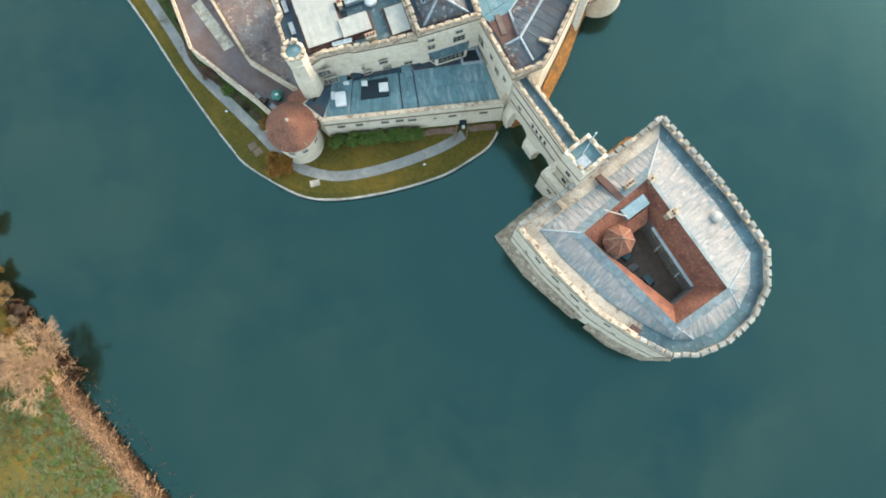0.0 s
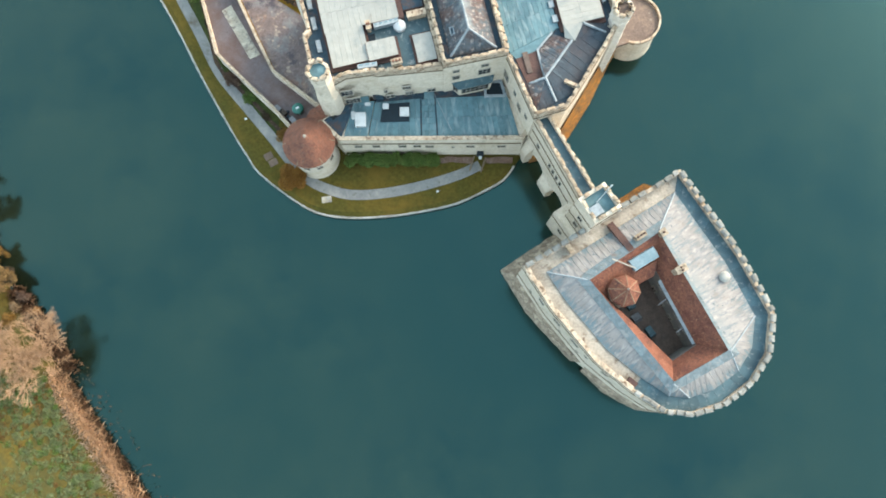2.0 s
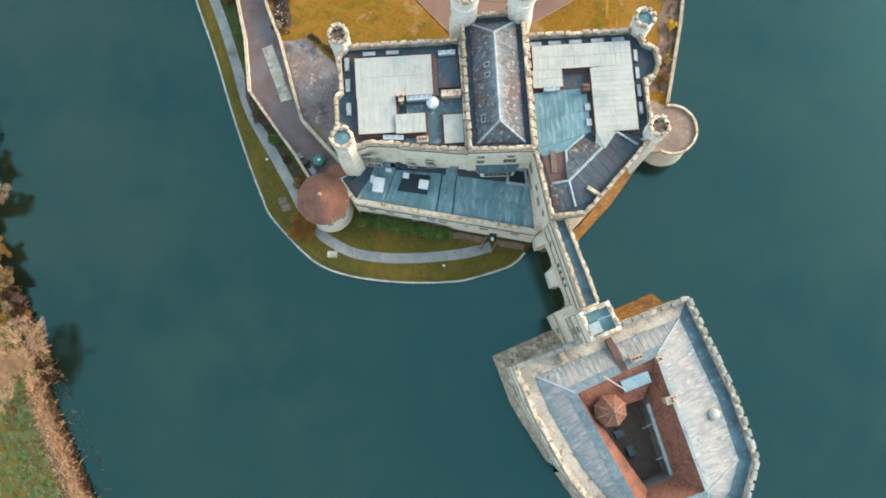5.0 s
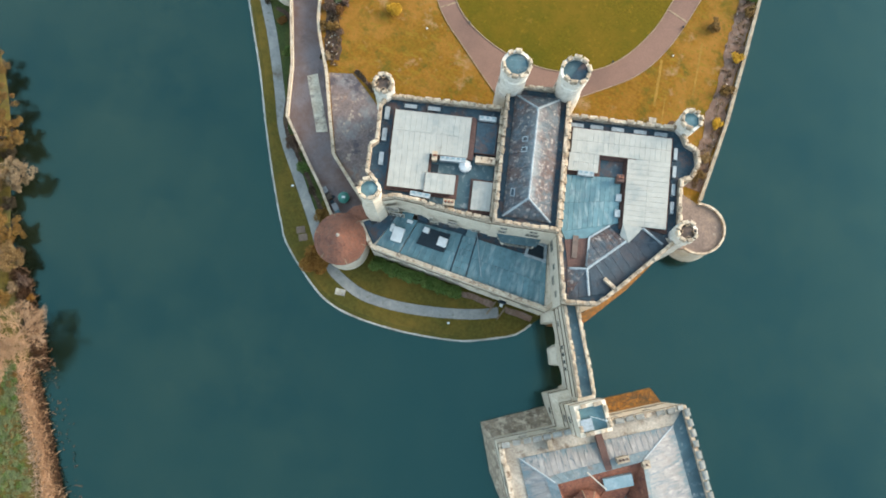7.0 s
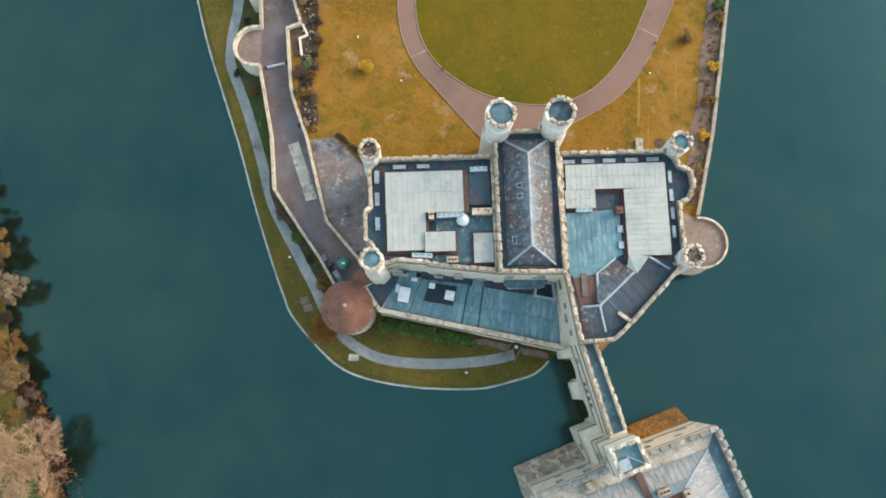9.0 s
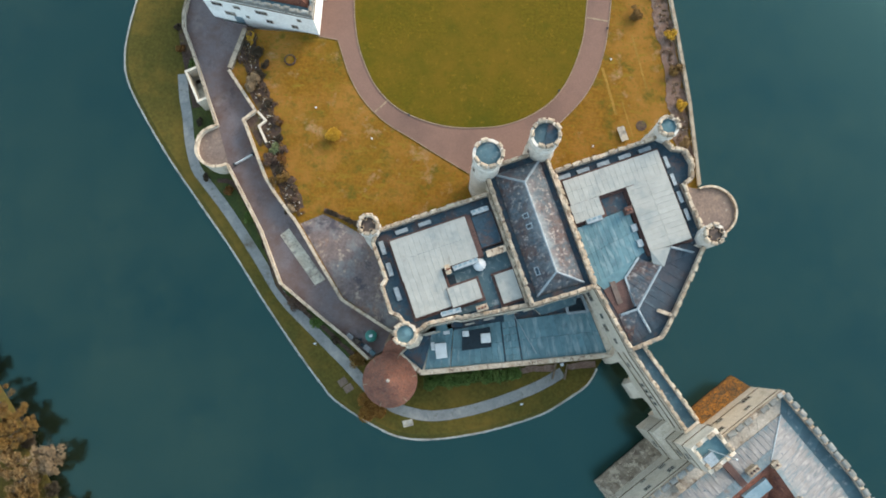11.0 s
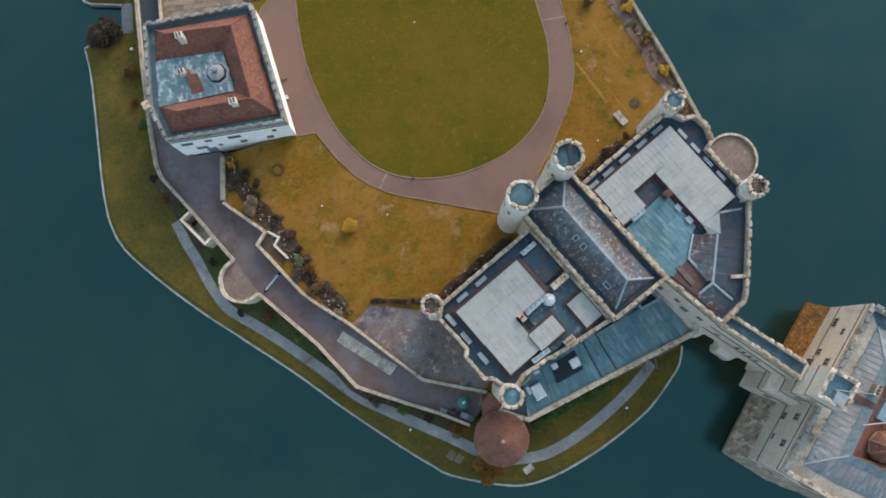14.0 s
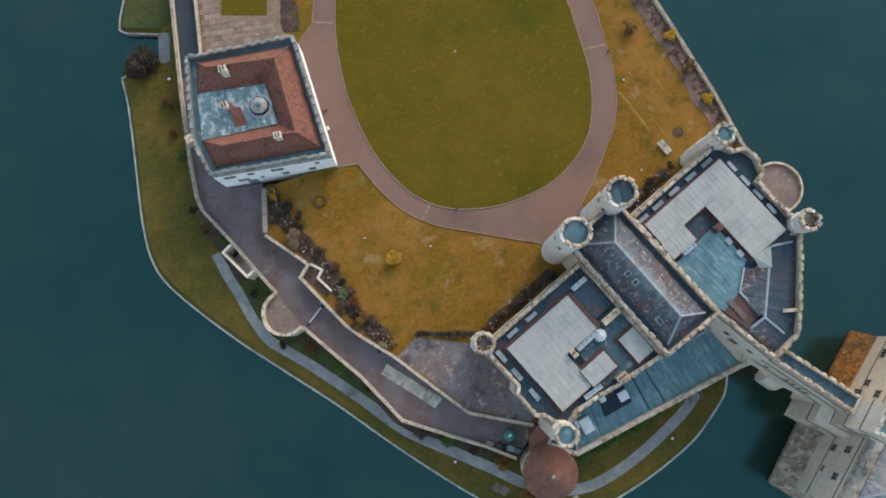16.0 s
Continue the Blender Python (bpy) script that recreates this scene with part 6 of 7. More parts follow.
def keep_chimney(x, y, z0, z1, w, d, turn, pots):
    bm = bmesh.new()
    m = pose(x, y, z0, 0, 0, turn)
    boxed(bm, m, w, d, z1 - z0)
    boxed(bm, m @ pose(0, 0, z1 - z0), w + 0.2, d + 0.2, 0.2)
    ch = part("chimney", bm, M_MERLON, keep)
    for i in range(pots):
        p = m @ Vector(((i + 0.5) / pots * w - w / 2, 0, 0))
        bm = bmesh.new()
        lathe(bm, p.x, p.y, [(0.16, z1 + 0.18), (0.13, z1 + 0.7)], 8)
        part("chimney_pot", bm, M_BRICK, ch)


keep_chimney(26.2, 26.6, 17.2, 19.6, 1.6, 0.7, 40, 3)
keep_chimney(29.5, 27.5, 17.6, 19.4, 0.9, 0.9, 40, 1)
keep_chimney(16.4, 23.7, 12.0, 17.7, 1.2, 0.6, 130, 0)
keep_chimney(32.5, 22.4, 17.2, 19.5, 0.9, 1.6, -55, 2)
bm = bmesh.new()
lathe(bm, 39.4, 22.3, [(0.75, 16.8), (0.75, 17.7), (0.85, 17.75), (0.5, 18.1), (0.1, 18.2)], 12)
part("roof_vent", bm, M_WHITE, keep)
bm = bmesh.new()
slope(bm, (*G(13.6, -1.0), WALK + 0.75), (*G(14.6, -1.0), WALK + 0.75), (*G(14.6, -6.2), RZ + 0.2), (*G(13.6, -6.2), RZ + 0.2), thick=0.8)
part("cross_wall", bm, M_BRICK, keep, "brown tiled roof step")
bm = bmesh.new()
boxed(bm, pose(27.3, 5.3, WALK, 0, 0, -35), 1.5, 0.9, 0.9)
part("roof_hatch", bm, M_BRICK, keep)

# windows and slits of the keep
face_windows(keep, KEEP[0], KEEP[1], [(0.45, 9.0, 0.5, 0.9, 2, 1), (0.75, 12.8, 1.2, 1.2, 3, 1)])
face_windows(keep, KEEP[1], KEEP[2], [(0.2, 12.8, 1.4, 1.2, 3, 1), (0.35, 8.8, 0.6, 0.8, 2, 1), (0.62, 12.8, 1.6, 1.2, 3, 1), (0.78, 8.8, 0.6, 0.8, 2, 1), (0.9, 12.8, 0.5, 0.9, 1, 1)])
face_windows(keep, KEEP[2], KEEP[3], [(0.4, 12.8, 1.0, 1.2, 2, 1), (0.7, 9.0, 0.6, 0.8, 2, 1)])
face_windows(keep, KEEP[11], KEEP[0], [(0.11, 8.6, 1.5, 1.3, 3, 1), (0.17, 12.8, 1.0, 0.8, 2, 1), (0.30, 8.2, 1.1, 1.6, 2, 2), (0.37, 6.6, 1.3, 2.2, 3, 1), (0.43, 6.6, 1.3, 2.2, 3, 1),
                                       (0.36, 12.6, 1.2, 1.4, 2, 2), (0.71, 8.6, 1.1, 1.2, 2, 2), (0.70, 12.6, 1.1, 1.5, 2, 2), (0.84, 8.8, 0.9, 0.6, 2, 1), (0.86, 12.8, 1.1, 1.3, 2, 2)])
face_windows(keep, KEEP[9], KEEP[10], [(s, z, 1.2, 1.8, 2, 2) for z in (8.0, 12.0) for s in (0.3, 0.7)])
face_windows(keep, KEEP[10], KEEP[11], [(s, z, 1.2, 1.8, 2, 2) for z in (8.0, 12.0) for s in (0.2, 0.5, 0.8)])

# battered plinth of rubble, orange with lichen on the side of the open lake
def apron(pts, offs, z1, material, label, z0=-1.0):
    bm = bmesh.new()
    n = len(pts)
    rows = []
    for k, z in ((1.0, z0), (0.92, 0.8), (0.45, z1 * 0.6), (0.0, z1)):
        row = []
        for i, (p, o) in enumerate(zip(pts, offs)):
            a = Vector(pts[max(i - 1, 0)])
            b = Vector(pts[min(i + 1, n - 1)])
            d = (b - a).normalized()
            nrm = Vector((d.y, -d.x))
            q = Vector(p) + nrm * (o * k + (0.05 if k else -0.05)) + nrm * 0.14 * noise.noise((p[0] * 0.9, p[1] * 0.9, z))
            row.append(bm.verts.new((q.x, q.y, z + (0.25 * noise.noise((p[0] * 0.5, p[1] * 0.5, 9.0)) if 0 < k < 1 else 0))))
        rows.append(row)
    for a, b in zip(rows, rows[1:]):
        for i in range(n - 1):
            bm.faces.new((a[i], a[i + 1], b[i + 1], b[i]))
    for i in (0, n - 1):
        bm.faces.new([r[i] for r in rows])
    return part("plinth", bm, material, keep, label)


def dense(pts, step=1.0):
    out = []
    for a, b in zip(pts, pts[1:]):
        k = max(1, round((Vector(b) - Vector(a)).length / step))
        out += [tuple(Vector(a).lerp(Vector(b), i / k)) for i in range(k)]
    return out + [pts[-1]]


def footing(foot, head, z1, material, label):
    """A battered footing from a line at the water up to a line on the wall."""
    bm = bmesh.new()
    k = 30
    f, h = dense(foot, 0.01)[:1] + even(foot, k), dense(head, 0.01)[:1] + even(head, k)
    rows = []
    for s, z in ((0.0, -1.0), (0.0, 0.9), (0.35, z1 * 0.55), (0.75, z1 * 0.9), (1.02, z1)):
        row = []
        for p, q in zip(f, h):
            r = Vector(p).lerp(Vector(q), s)
            w = 0.38 if 0 < s < 1 else 0.15
            row.append(bm.verts.new((r.x + w * noise.noise((r.x, r.y, z)), r.y + w * noise.noise((r.y, r.x, z + 5)), z + (w * 1.5 * noise.noise((r.x * 0.6, r.y * 0.6, 9.0)) if s else 0))))
        rows.append(row)
    for a, b in zip(rows, rows[1:]):
        for i in range(len(a) - 1):
            bm.faces.new((a[i], a[i + 1], b[i + 1], b[i]))
    return part("plinth", bm, material, keep, label)


def even(pts, k):
    """k points at even steps along a line, after its first."""
    seg = [(Vector(b) - Vector(a)).length for a, b in zip(pts, pts[1:])]
    total, out = sum(seg), []
    for i in range(1, k + 1):
        d = total * i / k
        for n, (a, b) in enumerate(zip(pts, pts[1:])):
            if d <= seg[n] + 1e-6 or n == len(seg) - 1:
                out.append(tuple(Vector(a).lerp(Vector(b), min(d / seg[n], 1))))
                break
            d -= seg[n]
    return out


footing([G(10.0, 3.3), (7.3, 21.5)], [G(10.0, 0.0), KEEP[0]], 4.3, M_RUBBLE, "grey rubble plinth at the water")
footing([(7.3, 21.5), (12.3, 14.9), (20.6, 7.7)], [KEEP[0], KEEP[1], KEEP[2]], 4.6, M_RUBBLE, "grey rubble plinth at the water")
footing([(22.4, 6.3), (26.6, 3.1), (32.0, 1.0), (36.8, 1.0)], [(22.6, 7.4), KEEP[3], KEEP[4], KEEP[5]], 3.6, M_RUBBLE, "grey rubble plinth at the water")
ne = dense([G(27.6, 0), G(15.2, 0)])
apron(ne, [2.4] * len(ne), 5.0, M_LICHEN, "rubble plinth orange with lichen")
ee = dense([KEEP[6], KEEP[7], KEEP[8], KEEP[9], KEEP[10], KEEP[11]])
apron(ee, [0.7] * len(ee), 3.0, M_LICHEN, "rubble plinth orange with lichen")

# gate tower of the keep
TW = [G(10.4, -0.3), G(14.9, -0.3), G(14.9, 4.0), G(10.4, 4.0)]
TWB = [G(9.6, -0.6), G(15.3, -0.6), G(15.3, 5.6), G(9.6, 5.6)]
gt = thing("gate_tower", "square cream stone gate tower beside the keep", "tower")
bm = bmesh.new()
prism(bm, TWB, -1.0, 10.5)
prism(bm, TWB, 10.5, 12.0, TW)
prism(bm, TW, 12.0, 23.6)
part("wall", bm, M_STONE, gt)
part("parapet", ring_wall(bmesh.new(), TW, 0.5, 23.5, 24.4), M_STONE, gt)
merlons(gt, inset(TW, 0.25), 24.4, 0.5, 0.42, 0.95, 0.7)
part("roof", prism(bmesh.new(), inset(TW, 0.48), 23.5, 23.75), M_LEAD, gt, "blue lead tower roof")
part("hatch", prism(bmesh.new(), [G(10.8, 0.4), G(12.4, 0.4), G(12.4, 2.0), G(10.8, 2.0)], 23.7, 24.6), M_ROLL, gt)
for z in (8.0, 12.0, 16.0, 20.5):
    bm = bmesh.new()
    string_course(bm, TW if z > 11 else TWB, z, 0.1, 0.2)
    part("string_course", bm, M_STRING, gt)
bm = bmesh.new()
fx, fy = G(12.4, 2.2)
roll(bm, (fx, fy, 23.7), (fx + 0.05, fy, 34.0), 0.07)
lathe(bm, fx + 0.05, fy, [(0.13, 33.9), (0.13, 34.1), (0.02, 34.2)], 8)
part("flagpole", bm, M_PAINT, gt, "white flagpole")
face_windows(gt, TW[3], TW[0], [(0.5, 13.6, 0.9, 1.5, 2, 1), (0.5, 18.0, 0.9, 1.3, 2, 1)])
face_windows(gt, TWB[3], TWB[0], [(0.45, 5.0, 0.9, 1.3, 2, 1)])

# bridge gallery between keep and castle
bridge = thing("bridge_gallery", "tall narrow stone bridge gallery with a lead roof", "bridge")
B0, B1, BT = 4.0, 18.6, 17.2


def west_a(b):
    return 12.45 + 0.085 * (b - 4.6)


def east_a(b):
    return 15.1 + 0.06 * (b - 4.6)


def slice_plan(b0, b1):
    return [G(west_a(b0), b0), G(east_a(b0), b0), G(east_a(b1), b1), G(west_a(b1), b1)]


bm = bmesh.new()
prism(bm, slice_plan(B0, B1), 6.6, BT)
for b0, b1 in ((B0, 6.0), (9.6, 12.6), (16.6, B1)):
    prism(bm, slice_plan(b0, b1), -1.0, 6.6)
for b0, b1 in ((6.0, 9.6), (12.6, 16.6)):
    for i in range(12):
        s0, s1 = b0 + (b1 - b0) * i / 12, b0 + (b1 - b0) * (i + 1) / 12
        x = abs((i + 0.5) / 12 * 2 - 1)
        prism(bm, slice_plan(s0, s1), 3.0 + 2.6 * math.sqrt(max(0.0, 1 - x * x)), 6.6)
part("wall", bm, M_STONE, bridge)


def cutwater(b0, b1, out, top):
    bm = bmesh.new()
    a0, a1 = west_a(b0), west_a(b1)
    prism(bm, [G(a0 - out, b0 + 0.4), G(a0 + 0.1, b0), G(a1 + 0.1, b1), G(a1 - out, b1 - 0.4)], -1.0, top * 0.6)
    prism(bm, [G(a0 - out, b0 + 0.4), G(a0 + 0.1, b0), G(a1 + 0.1, b1), G(a1 - out, b1 - 0.4)], top * 0.6, top,
          [G(a0 - 0.1, b0 + 0.5), G(a0 + 0.1, b0), G(a1 + 0.1, b1), G(a1 - 0.1, b1 - 0.5)])
    part("cutwater", bm, M_STONE, bridge)


cutwater(9.4, 12.9, 0.9, 4.6)
cutwater(16.4, 18.9, 1.2, 8.0)
for which_a, off in ((west_a, 0.22), (east_a, -0.22)):
    ends = [G(which_a(4.5) + off, 4.5), G(which_a(B1 - 0.3) + off, B1 - 0.3)]
    part("parapet", strip_wall(bmesh.new(), ends, 0.45, BT - 0.05, BT + 0.7), M_PARAPET, bridge)
    merlons(bridge, ends, BT + 0.69, *((0.3, 0.4, 1.4, 0.25) if off > 0 else (0.6, 0.42, 0.85, 0.6)), closed=False)
sheets(bridge, (*G(west_a(4.5) + 0.45, 4.5), BT + 0.12), (*G(west_a(18.3) + 0.45, 18.3), BT + 0.12), (*G(east_a(18.3) - 0.45, 18.3), BT + 0.14),
       (*G(east_a(4.5) - 0.45, 4.5), BT + 0.14), M_LEAD_MID, 1.5)
for z in (9.4, 13.2, 16.2):
    part("string_course", strip_wall(bmesh.new(), [G(west_a(4.6), 4.6), G(west_a(18.4), 18.4)], 0.26, z, z + 0.2), M_STRING, bridge)
face_windows(bridge, G(west_a(B1), B1), G(west_a(4.6), 4.6), [(0.2, 10.6, 0.7, 1.0, 2, 1), (0.46, 10.4, 0.5, 1.5, 1, 1), (0.54, 10.4, 0.5, 1.5, 1, 1), (0.62, 10.4, 0.5, 1.5, 1, 1), (0.70, 10.4, 0.5, 1.5, 1, 1)])
face_windows(bridge, G(east_a(4.6), 4.6), G(east_a(B1), B1), [(s, 10.6, 0.8, 1.4, 2, 1) for s in (0.25, 0.5, 0.75)])

# lichened batter under the castle's south-east wall
sb = [(22.5, 62.8), C(46.6, 17.6), C(41.4, 22.8), C(36.4, 27.9), C(34.8, 29.1), C(31.0, 29.4)]
bm = bmesh.new()
d1 = [Vector(p) + (Vector(p) - Vector(C(35.0, 20.0))).normalized() * 2.0 for p in sb]
d2 = [Vector(p) + (Vector(p) - Vector(C(35.0, 20.0))).normalized() * 0.05 for p in sb]
rows = [[bm.verts.new((p.x, p.y, z)) for p in ps] for ps, z in ((d1, -1.0), (d1, 0.6), (d2, 5.5))]
for a, b in zip(rows, rows[1:]):
    for i in range(len(a) - 1):
        bm.faces.new((a[i], a[i + 1], b[i + 1], b[i]))
part("plinth", bm, M_LICHEN, castle, "battered footing orange with lichen")

# ---- gatehouse ----
GH = [(-57.7, 118.5), (-61.1, 105.0), (-60.1, 98.7), (-41.2, 95.1), (-40.3, 115.8)]
gate = thing("gatehouse", "square pale gatehouse with red tile roofs and battlements", "gatehouse")
DECK, GTOP = 13.2, 15.0
part("wall", prism(bmesh.new(), GH, 3.5, DECK), M_LIMEWASH, gate)
part("parapet", ring_wall(bmesh.new(), GH, 0.5, DECK - 0.02, GTOP - 0.75), M_MERLON_GREY, gate)
merlons(gate, inset(GH, 0.25), GTOP - 0.76, 0.55, 0.42, 0.85, 0.75, material=M_MERLON_GREY)
bm = bmesh.new()
string_course(bm, GH, DECK - 0.4)
part("string_course", bm, M_STRING, gate)
part("gutter_floor", prism(bmesh.new(), inset(GH, 0.48), DECK - 0.05, DECK + 0.06), M_LEAD_MID, gate, "grey-blue lead gutter walk")
no, ne2, se2, so = (-56.5, 117.3), (-41.4, 114.6), (-42.0, 96.8), (-59.0, 99.8)
ni, nei, sei, si = (-57.9, 112.2), (-47.2, 109.9), (-47.4, 103.0), (-59.6, 104.7)
rn, rne, rse, rs = (-54.6, 114.5), (-44.2, 112.2), (-44.9, 99.8), (-56.4, 101.8)
EZ, RGZ = 13.35, 16.4


def tile_face(*pts):
    bm = bmesh.new()
    slope(bm, *pts, thick=0.14)
    part("tile_slope", bm, M_TILE if len(pts) < 9 else M_TILE_OLD, gate)


def at(p, z):
    return (p[0], p[1], z)


tile_face(at(no, EZ), at(ne2, EZ), at(rne, RGZ), at(rn, RGZ))
tile_face(at(ne2, EZ), at(se2, EZ), at(rse, RGZ), at(rne, RGZ))
tile_face(at(se2, EZ), at(so, EZ), at(rs, RGZ), at(rse, RGZ))
tile_face(at(ni, EZ), at(no, EZ), at(rn, RGZ))
tile_face(at(so, EZ), at(si, EZ), at(rs, RGZ))
tile_face(at(nei, EZ), at(ni, EZ), at(rn, RGZ), at(rne, RGZ))
tile_face(at(sei, EZ), at(nei, EZ), at(rne, RGZ), at(rse, RGZ))
tile_face(at(si, EZ), at(sei, EZ), at(rse, RGZ), at(rs, RGZ))
bm = bmesh.new()
for p, q in ((rn, rne), (rne, rse), (rse, rs)):
    roll(bm, at(p, RGZ + 0.05), at(q, RGZ + 0.05), 0.14)
for p, q in ((no, rn), (ne2, rne), (se2, rse), (so, rs), (ni, rn), (si, rs)):
    roll(bm, at(p, EZ + 0.05), at(q, RGZ + 0.05), 0.11)
part("ridge_tiles", bm, M_TILE, gate)
sheets(gate, at(ni, EZ + 0.1), at(si, EZ + 0.1), at(sei, EZ + 0.25), at(nei, EZ + 0.25), M_LEAD_COURT, 1.5, rows=3)
bm = bmesh.new()
lathe(bm, -49.2, 106.7, [(1.35, 13.4), (1.35, 14.2), (1.42, 14.25), (1.3, 14.35), (0.55, 14.8)], 8)
lan = part("lantern", bm, M_WHITE, gate, "octagonal pale roof lantern")
part("lantern_curb", ring_wall(bmesh.new(), circle(-49.2, 106.7, 1.62, 8), 0.16, 13.4, 14.0), M_BLACK, lan, "black octagonal curb")
part("lantern_apron", lathe(bmesh.new(), -49.2, 106.7, [(2.1, 13.56), (2.1, 13.64), (1.5, 13.72)], 8), M_ROLL, lan)
bm = bmesh.new()
lathe(bm, -49.2, 106.7, [(0.5, 14.8), (0.55, 15.9), (0.3, 16.3)], 8)
part("lantern_cap", bm, M_ROLL, lan)
bm = bmesh.new()
slope(bm, (-54.0, 104.6, 13.5), (-52.0, 104.4, 13.5), (-52.0, 107.4, 14.6), (-53.6, 107.6, 14.6), thick=0.2)
slope(bm, (-54.0, 109.0, 13.5), (-53.3, 109.2, 13.5), (-52.9, 107.4, 14.6), (-53.6, 107.6, 14.6), thick=0.2)
part("dormer", bm, M_TILE, gate, "small tiled dormer roof")
for x, y, z in ((-52.2, 112.9, 17.6), (-47.6, 100.0, 17.4), (-54.2, 108.3, 15.2)):
    bm = bmesh.new()
    boxed(bm, pose(x, y, 13.4, 0, 0, -10), 1.0, 0.8, z - 13.4)
    boxed(bm, pose(x, y, z, 0, 0, -10), 1.2, 1.0, 0.2)
    ch = part("chimney", bm, M_STONE, gate)
    for dx in (-0.25, 0.25):
        for dy in (-0.2, 0.2):
            part("chimney_pot", lathe(bmesh.new(), x + dx, y + dy, [(0.14, z + 0.18), (0.11, z + 0.6)], 8), M_BRICK, ch)
face_windows(gate, GH[2], GH[3], [(0.12, 10.6, 1.7, 0.9, 4, 1), (0.20, 7.6, 1.7, 0.9, 4, 2), (0.30, 10.8, 1.0, 0.7, 3, 1), (0.52, 10.6, 1.9, 0.9, 4, 1), (0.56, 7.6, 1.0, 0.9, 2, 1),
                                    (0.79, 7.6, 1.0, 0.9, 2, 1), (0.86, 10.8, 0.6, 0.6, 1, 1), (0.36, 7.8, 0.5, 0.6, 1, 1)])
bm = bmesh.new()
a, b = Vector(GH[2]), Vector(GH[3])
p = a.lerp(b, 0.26) + Vector((-0.19, -0.98)) * 0.05
boxed(bm, pose(p.x, p.y, RAMP, 0, 0, -10.8), 1.5, 0.25, 2.2)
part("door", bm, M_SKYLIGHT, gate, "pale blue painted door")
bm = bmesh.new()
boxed(bm, pose(-61.1, 105.1, 3.5, 0, 0, 10), 1.1, 1.3, 11.6)
part("buttress", bm, M_PARAPET, gate)
setting("stair_yard", prism(bmesh.new(), [(-59.4, 98.2), (-54.2, 97.2), (-56.3, 89.4), (-57.2, 90.6)], RAMP - 0.2, RAMP + 0.06), M_RAMP, "grey paved slope beside the gatehouse", "paving")
# ---- plants ----
def raw(name, verts, faces, material, parent=None):
    me = bpy.data.meshes.new(name)
    me.from_pydata(verts, [], faces)
    me.materials.append(material)
    ob = new(name, me)
    ob.parent = parent
    return ob


def leaves(rng, centres, radii, count, size, flat=0.7):
    """Small four-cornered leaves scattered in a set of clumps."""
    k = rng.integers(0, len(centres), count)
    d = rng.normal(size=(count, 3))
    d /= np.linalg.norm(d, axis=1)[:, None]
    r = rng.random(count) ** 0.4
    p = np.asarray(centres)[k] + d * (np.asarray(radii)[k] * r)[:, None] * (1, 1, flat)
    a = rng.normal(size=(count, 3))
    a[:, 2] *= 0.6
    a /= np.linalg.norm(a, axis=1)[:, None]
    b = np.cross(a, rng.normal(size=(count, 3)))
    b /= np.linalg.norm(b, axis=1)[:, None] + 1e-9
    s = size * rng.uniform(0.6, 1.3, count)[:, None]
    v = np.stack([p - a * s, p - b * s * 0.55, p + a * s, p + b * s * 0.55], 1).reshape(-1, 3)
    f = np.arange(count * 4).reshape(-1, 4)
    return v.tolist(), f.tolist()


def limb(verts, faces, p, q, r0, r1, n=4):
    p, q = Vector(p), Vector(q)
    d = (q - p).normalized()
    x = d.orthogonal().normalized()
    y = d.cross(x)
    base = len(verts)
    for e, r in ((p, r0), (q, r1)):
        for i in range(n):
            a = 2 * math.pi * i / n
            verts.append(tuple(e + (x * math.cos(a) + y * math.sin(a)) * r))
    for i in range(n):
        j = (i + 1) % n
        faces.append((base + i, base + j, base + n + j, base + n + i))
    faces.append(tuple(range(base + n, base + 2 * n)))


def branching(rng, verts, faces, tips, p, d, length, r, depth, spread=0.5, up=0.15, kids=3):
    p = Vector(p)
    mid = p + d * length * 0.5 + Vector(rng.normal(size=3)) * length * 0.05
    q = p + d * length + Vector(rng.normal(size=3)) * length * 0.07
    n = 6 if depth > 3 else (4 if depth > 1 else 3)
    r = max(r, 0.022)
    limb(verts, faces, p, mid, r, r * 0.82, n)
    limb(verts, faces, mid, q, r * 0.82, r * 0.62, n)
    tips.append(tuple(q))
    if depth == 0:
        return
    for i in range(kids):
        e = (d + Vector(rng.normal(size=3)) * spread + Vector((0, 0, up))).normalized()
        start = q if i < 2 else mid
        branching(rng, verts, faces, tips, start, e, length * rng.uniform(0.62, 0.85), r * 0.6, depth - 1, spread, up, kids)


def tree(x, y, z, high, seed, leaf=None, bark=None, count=0, size=0.22, clump=0.9, label="", name="tree", spread=0.5, depth=5, group="", up=0.12):
    rng = np.random.default_rng(seed)
    t = thing(name, label, "tree", group)
    verts, faces, tips = [], [], []
    limb(verts, faces, (x, y, z - 0.3), (x, y, z + high * 0.22), high * 0.035, high * 0.026, 8)
    for i in range(5):
        a = 2 * math.pi * (i + rng.random() * 0.6) / 5
        d = Vector((math.cos(a) * 0.75, math.sin(a) * 0.75, 0.75)).normalized()
        branching(rng, verts, faces, tips, (x, y, z + high * (0.14 + 0.02 * i)), d, high * 0.24, high * 0.017, depth, spread, up)
    branching(rng, verts, faces, tips, (x, y, z + high * 0.22), Vector((0, 0, 1)), high * 0.22, high * 0.02, depth, spread, up)
    raw("trunk", verts, faces, bark or M_BARK_DARK, t)
    if count:
        tips = np.array(tips)
        pick = rng.choice(len(tips), min(len(tips), 90), replace=False)
        v, f = leaves(rng, tips[pick], rng.uniform(0.5, 1.1, len(pick)) * clump, count, size)
        raw("crown", v, f, leaf, t)
    return t


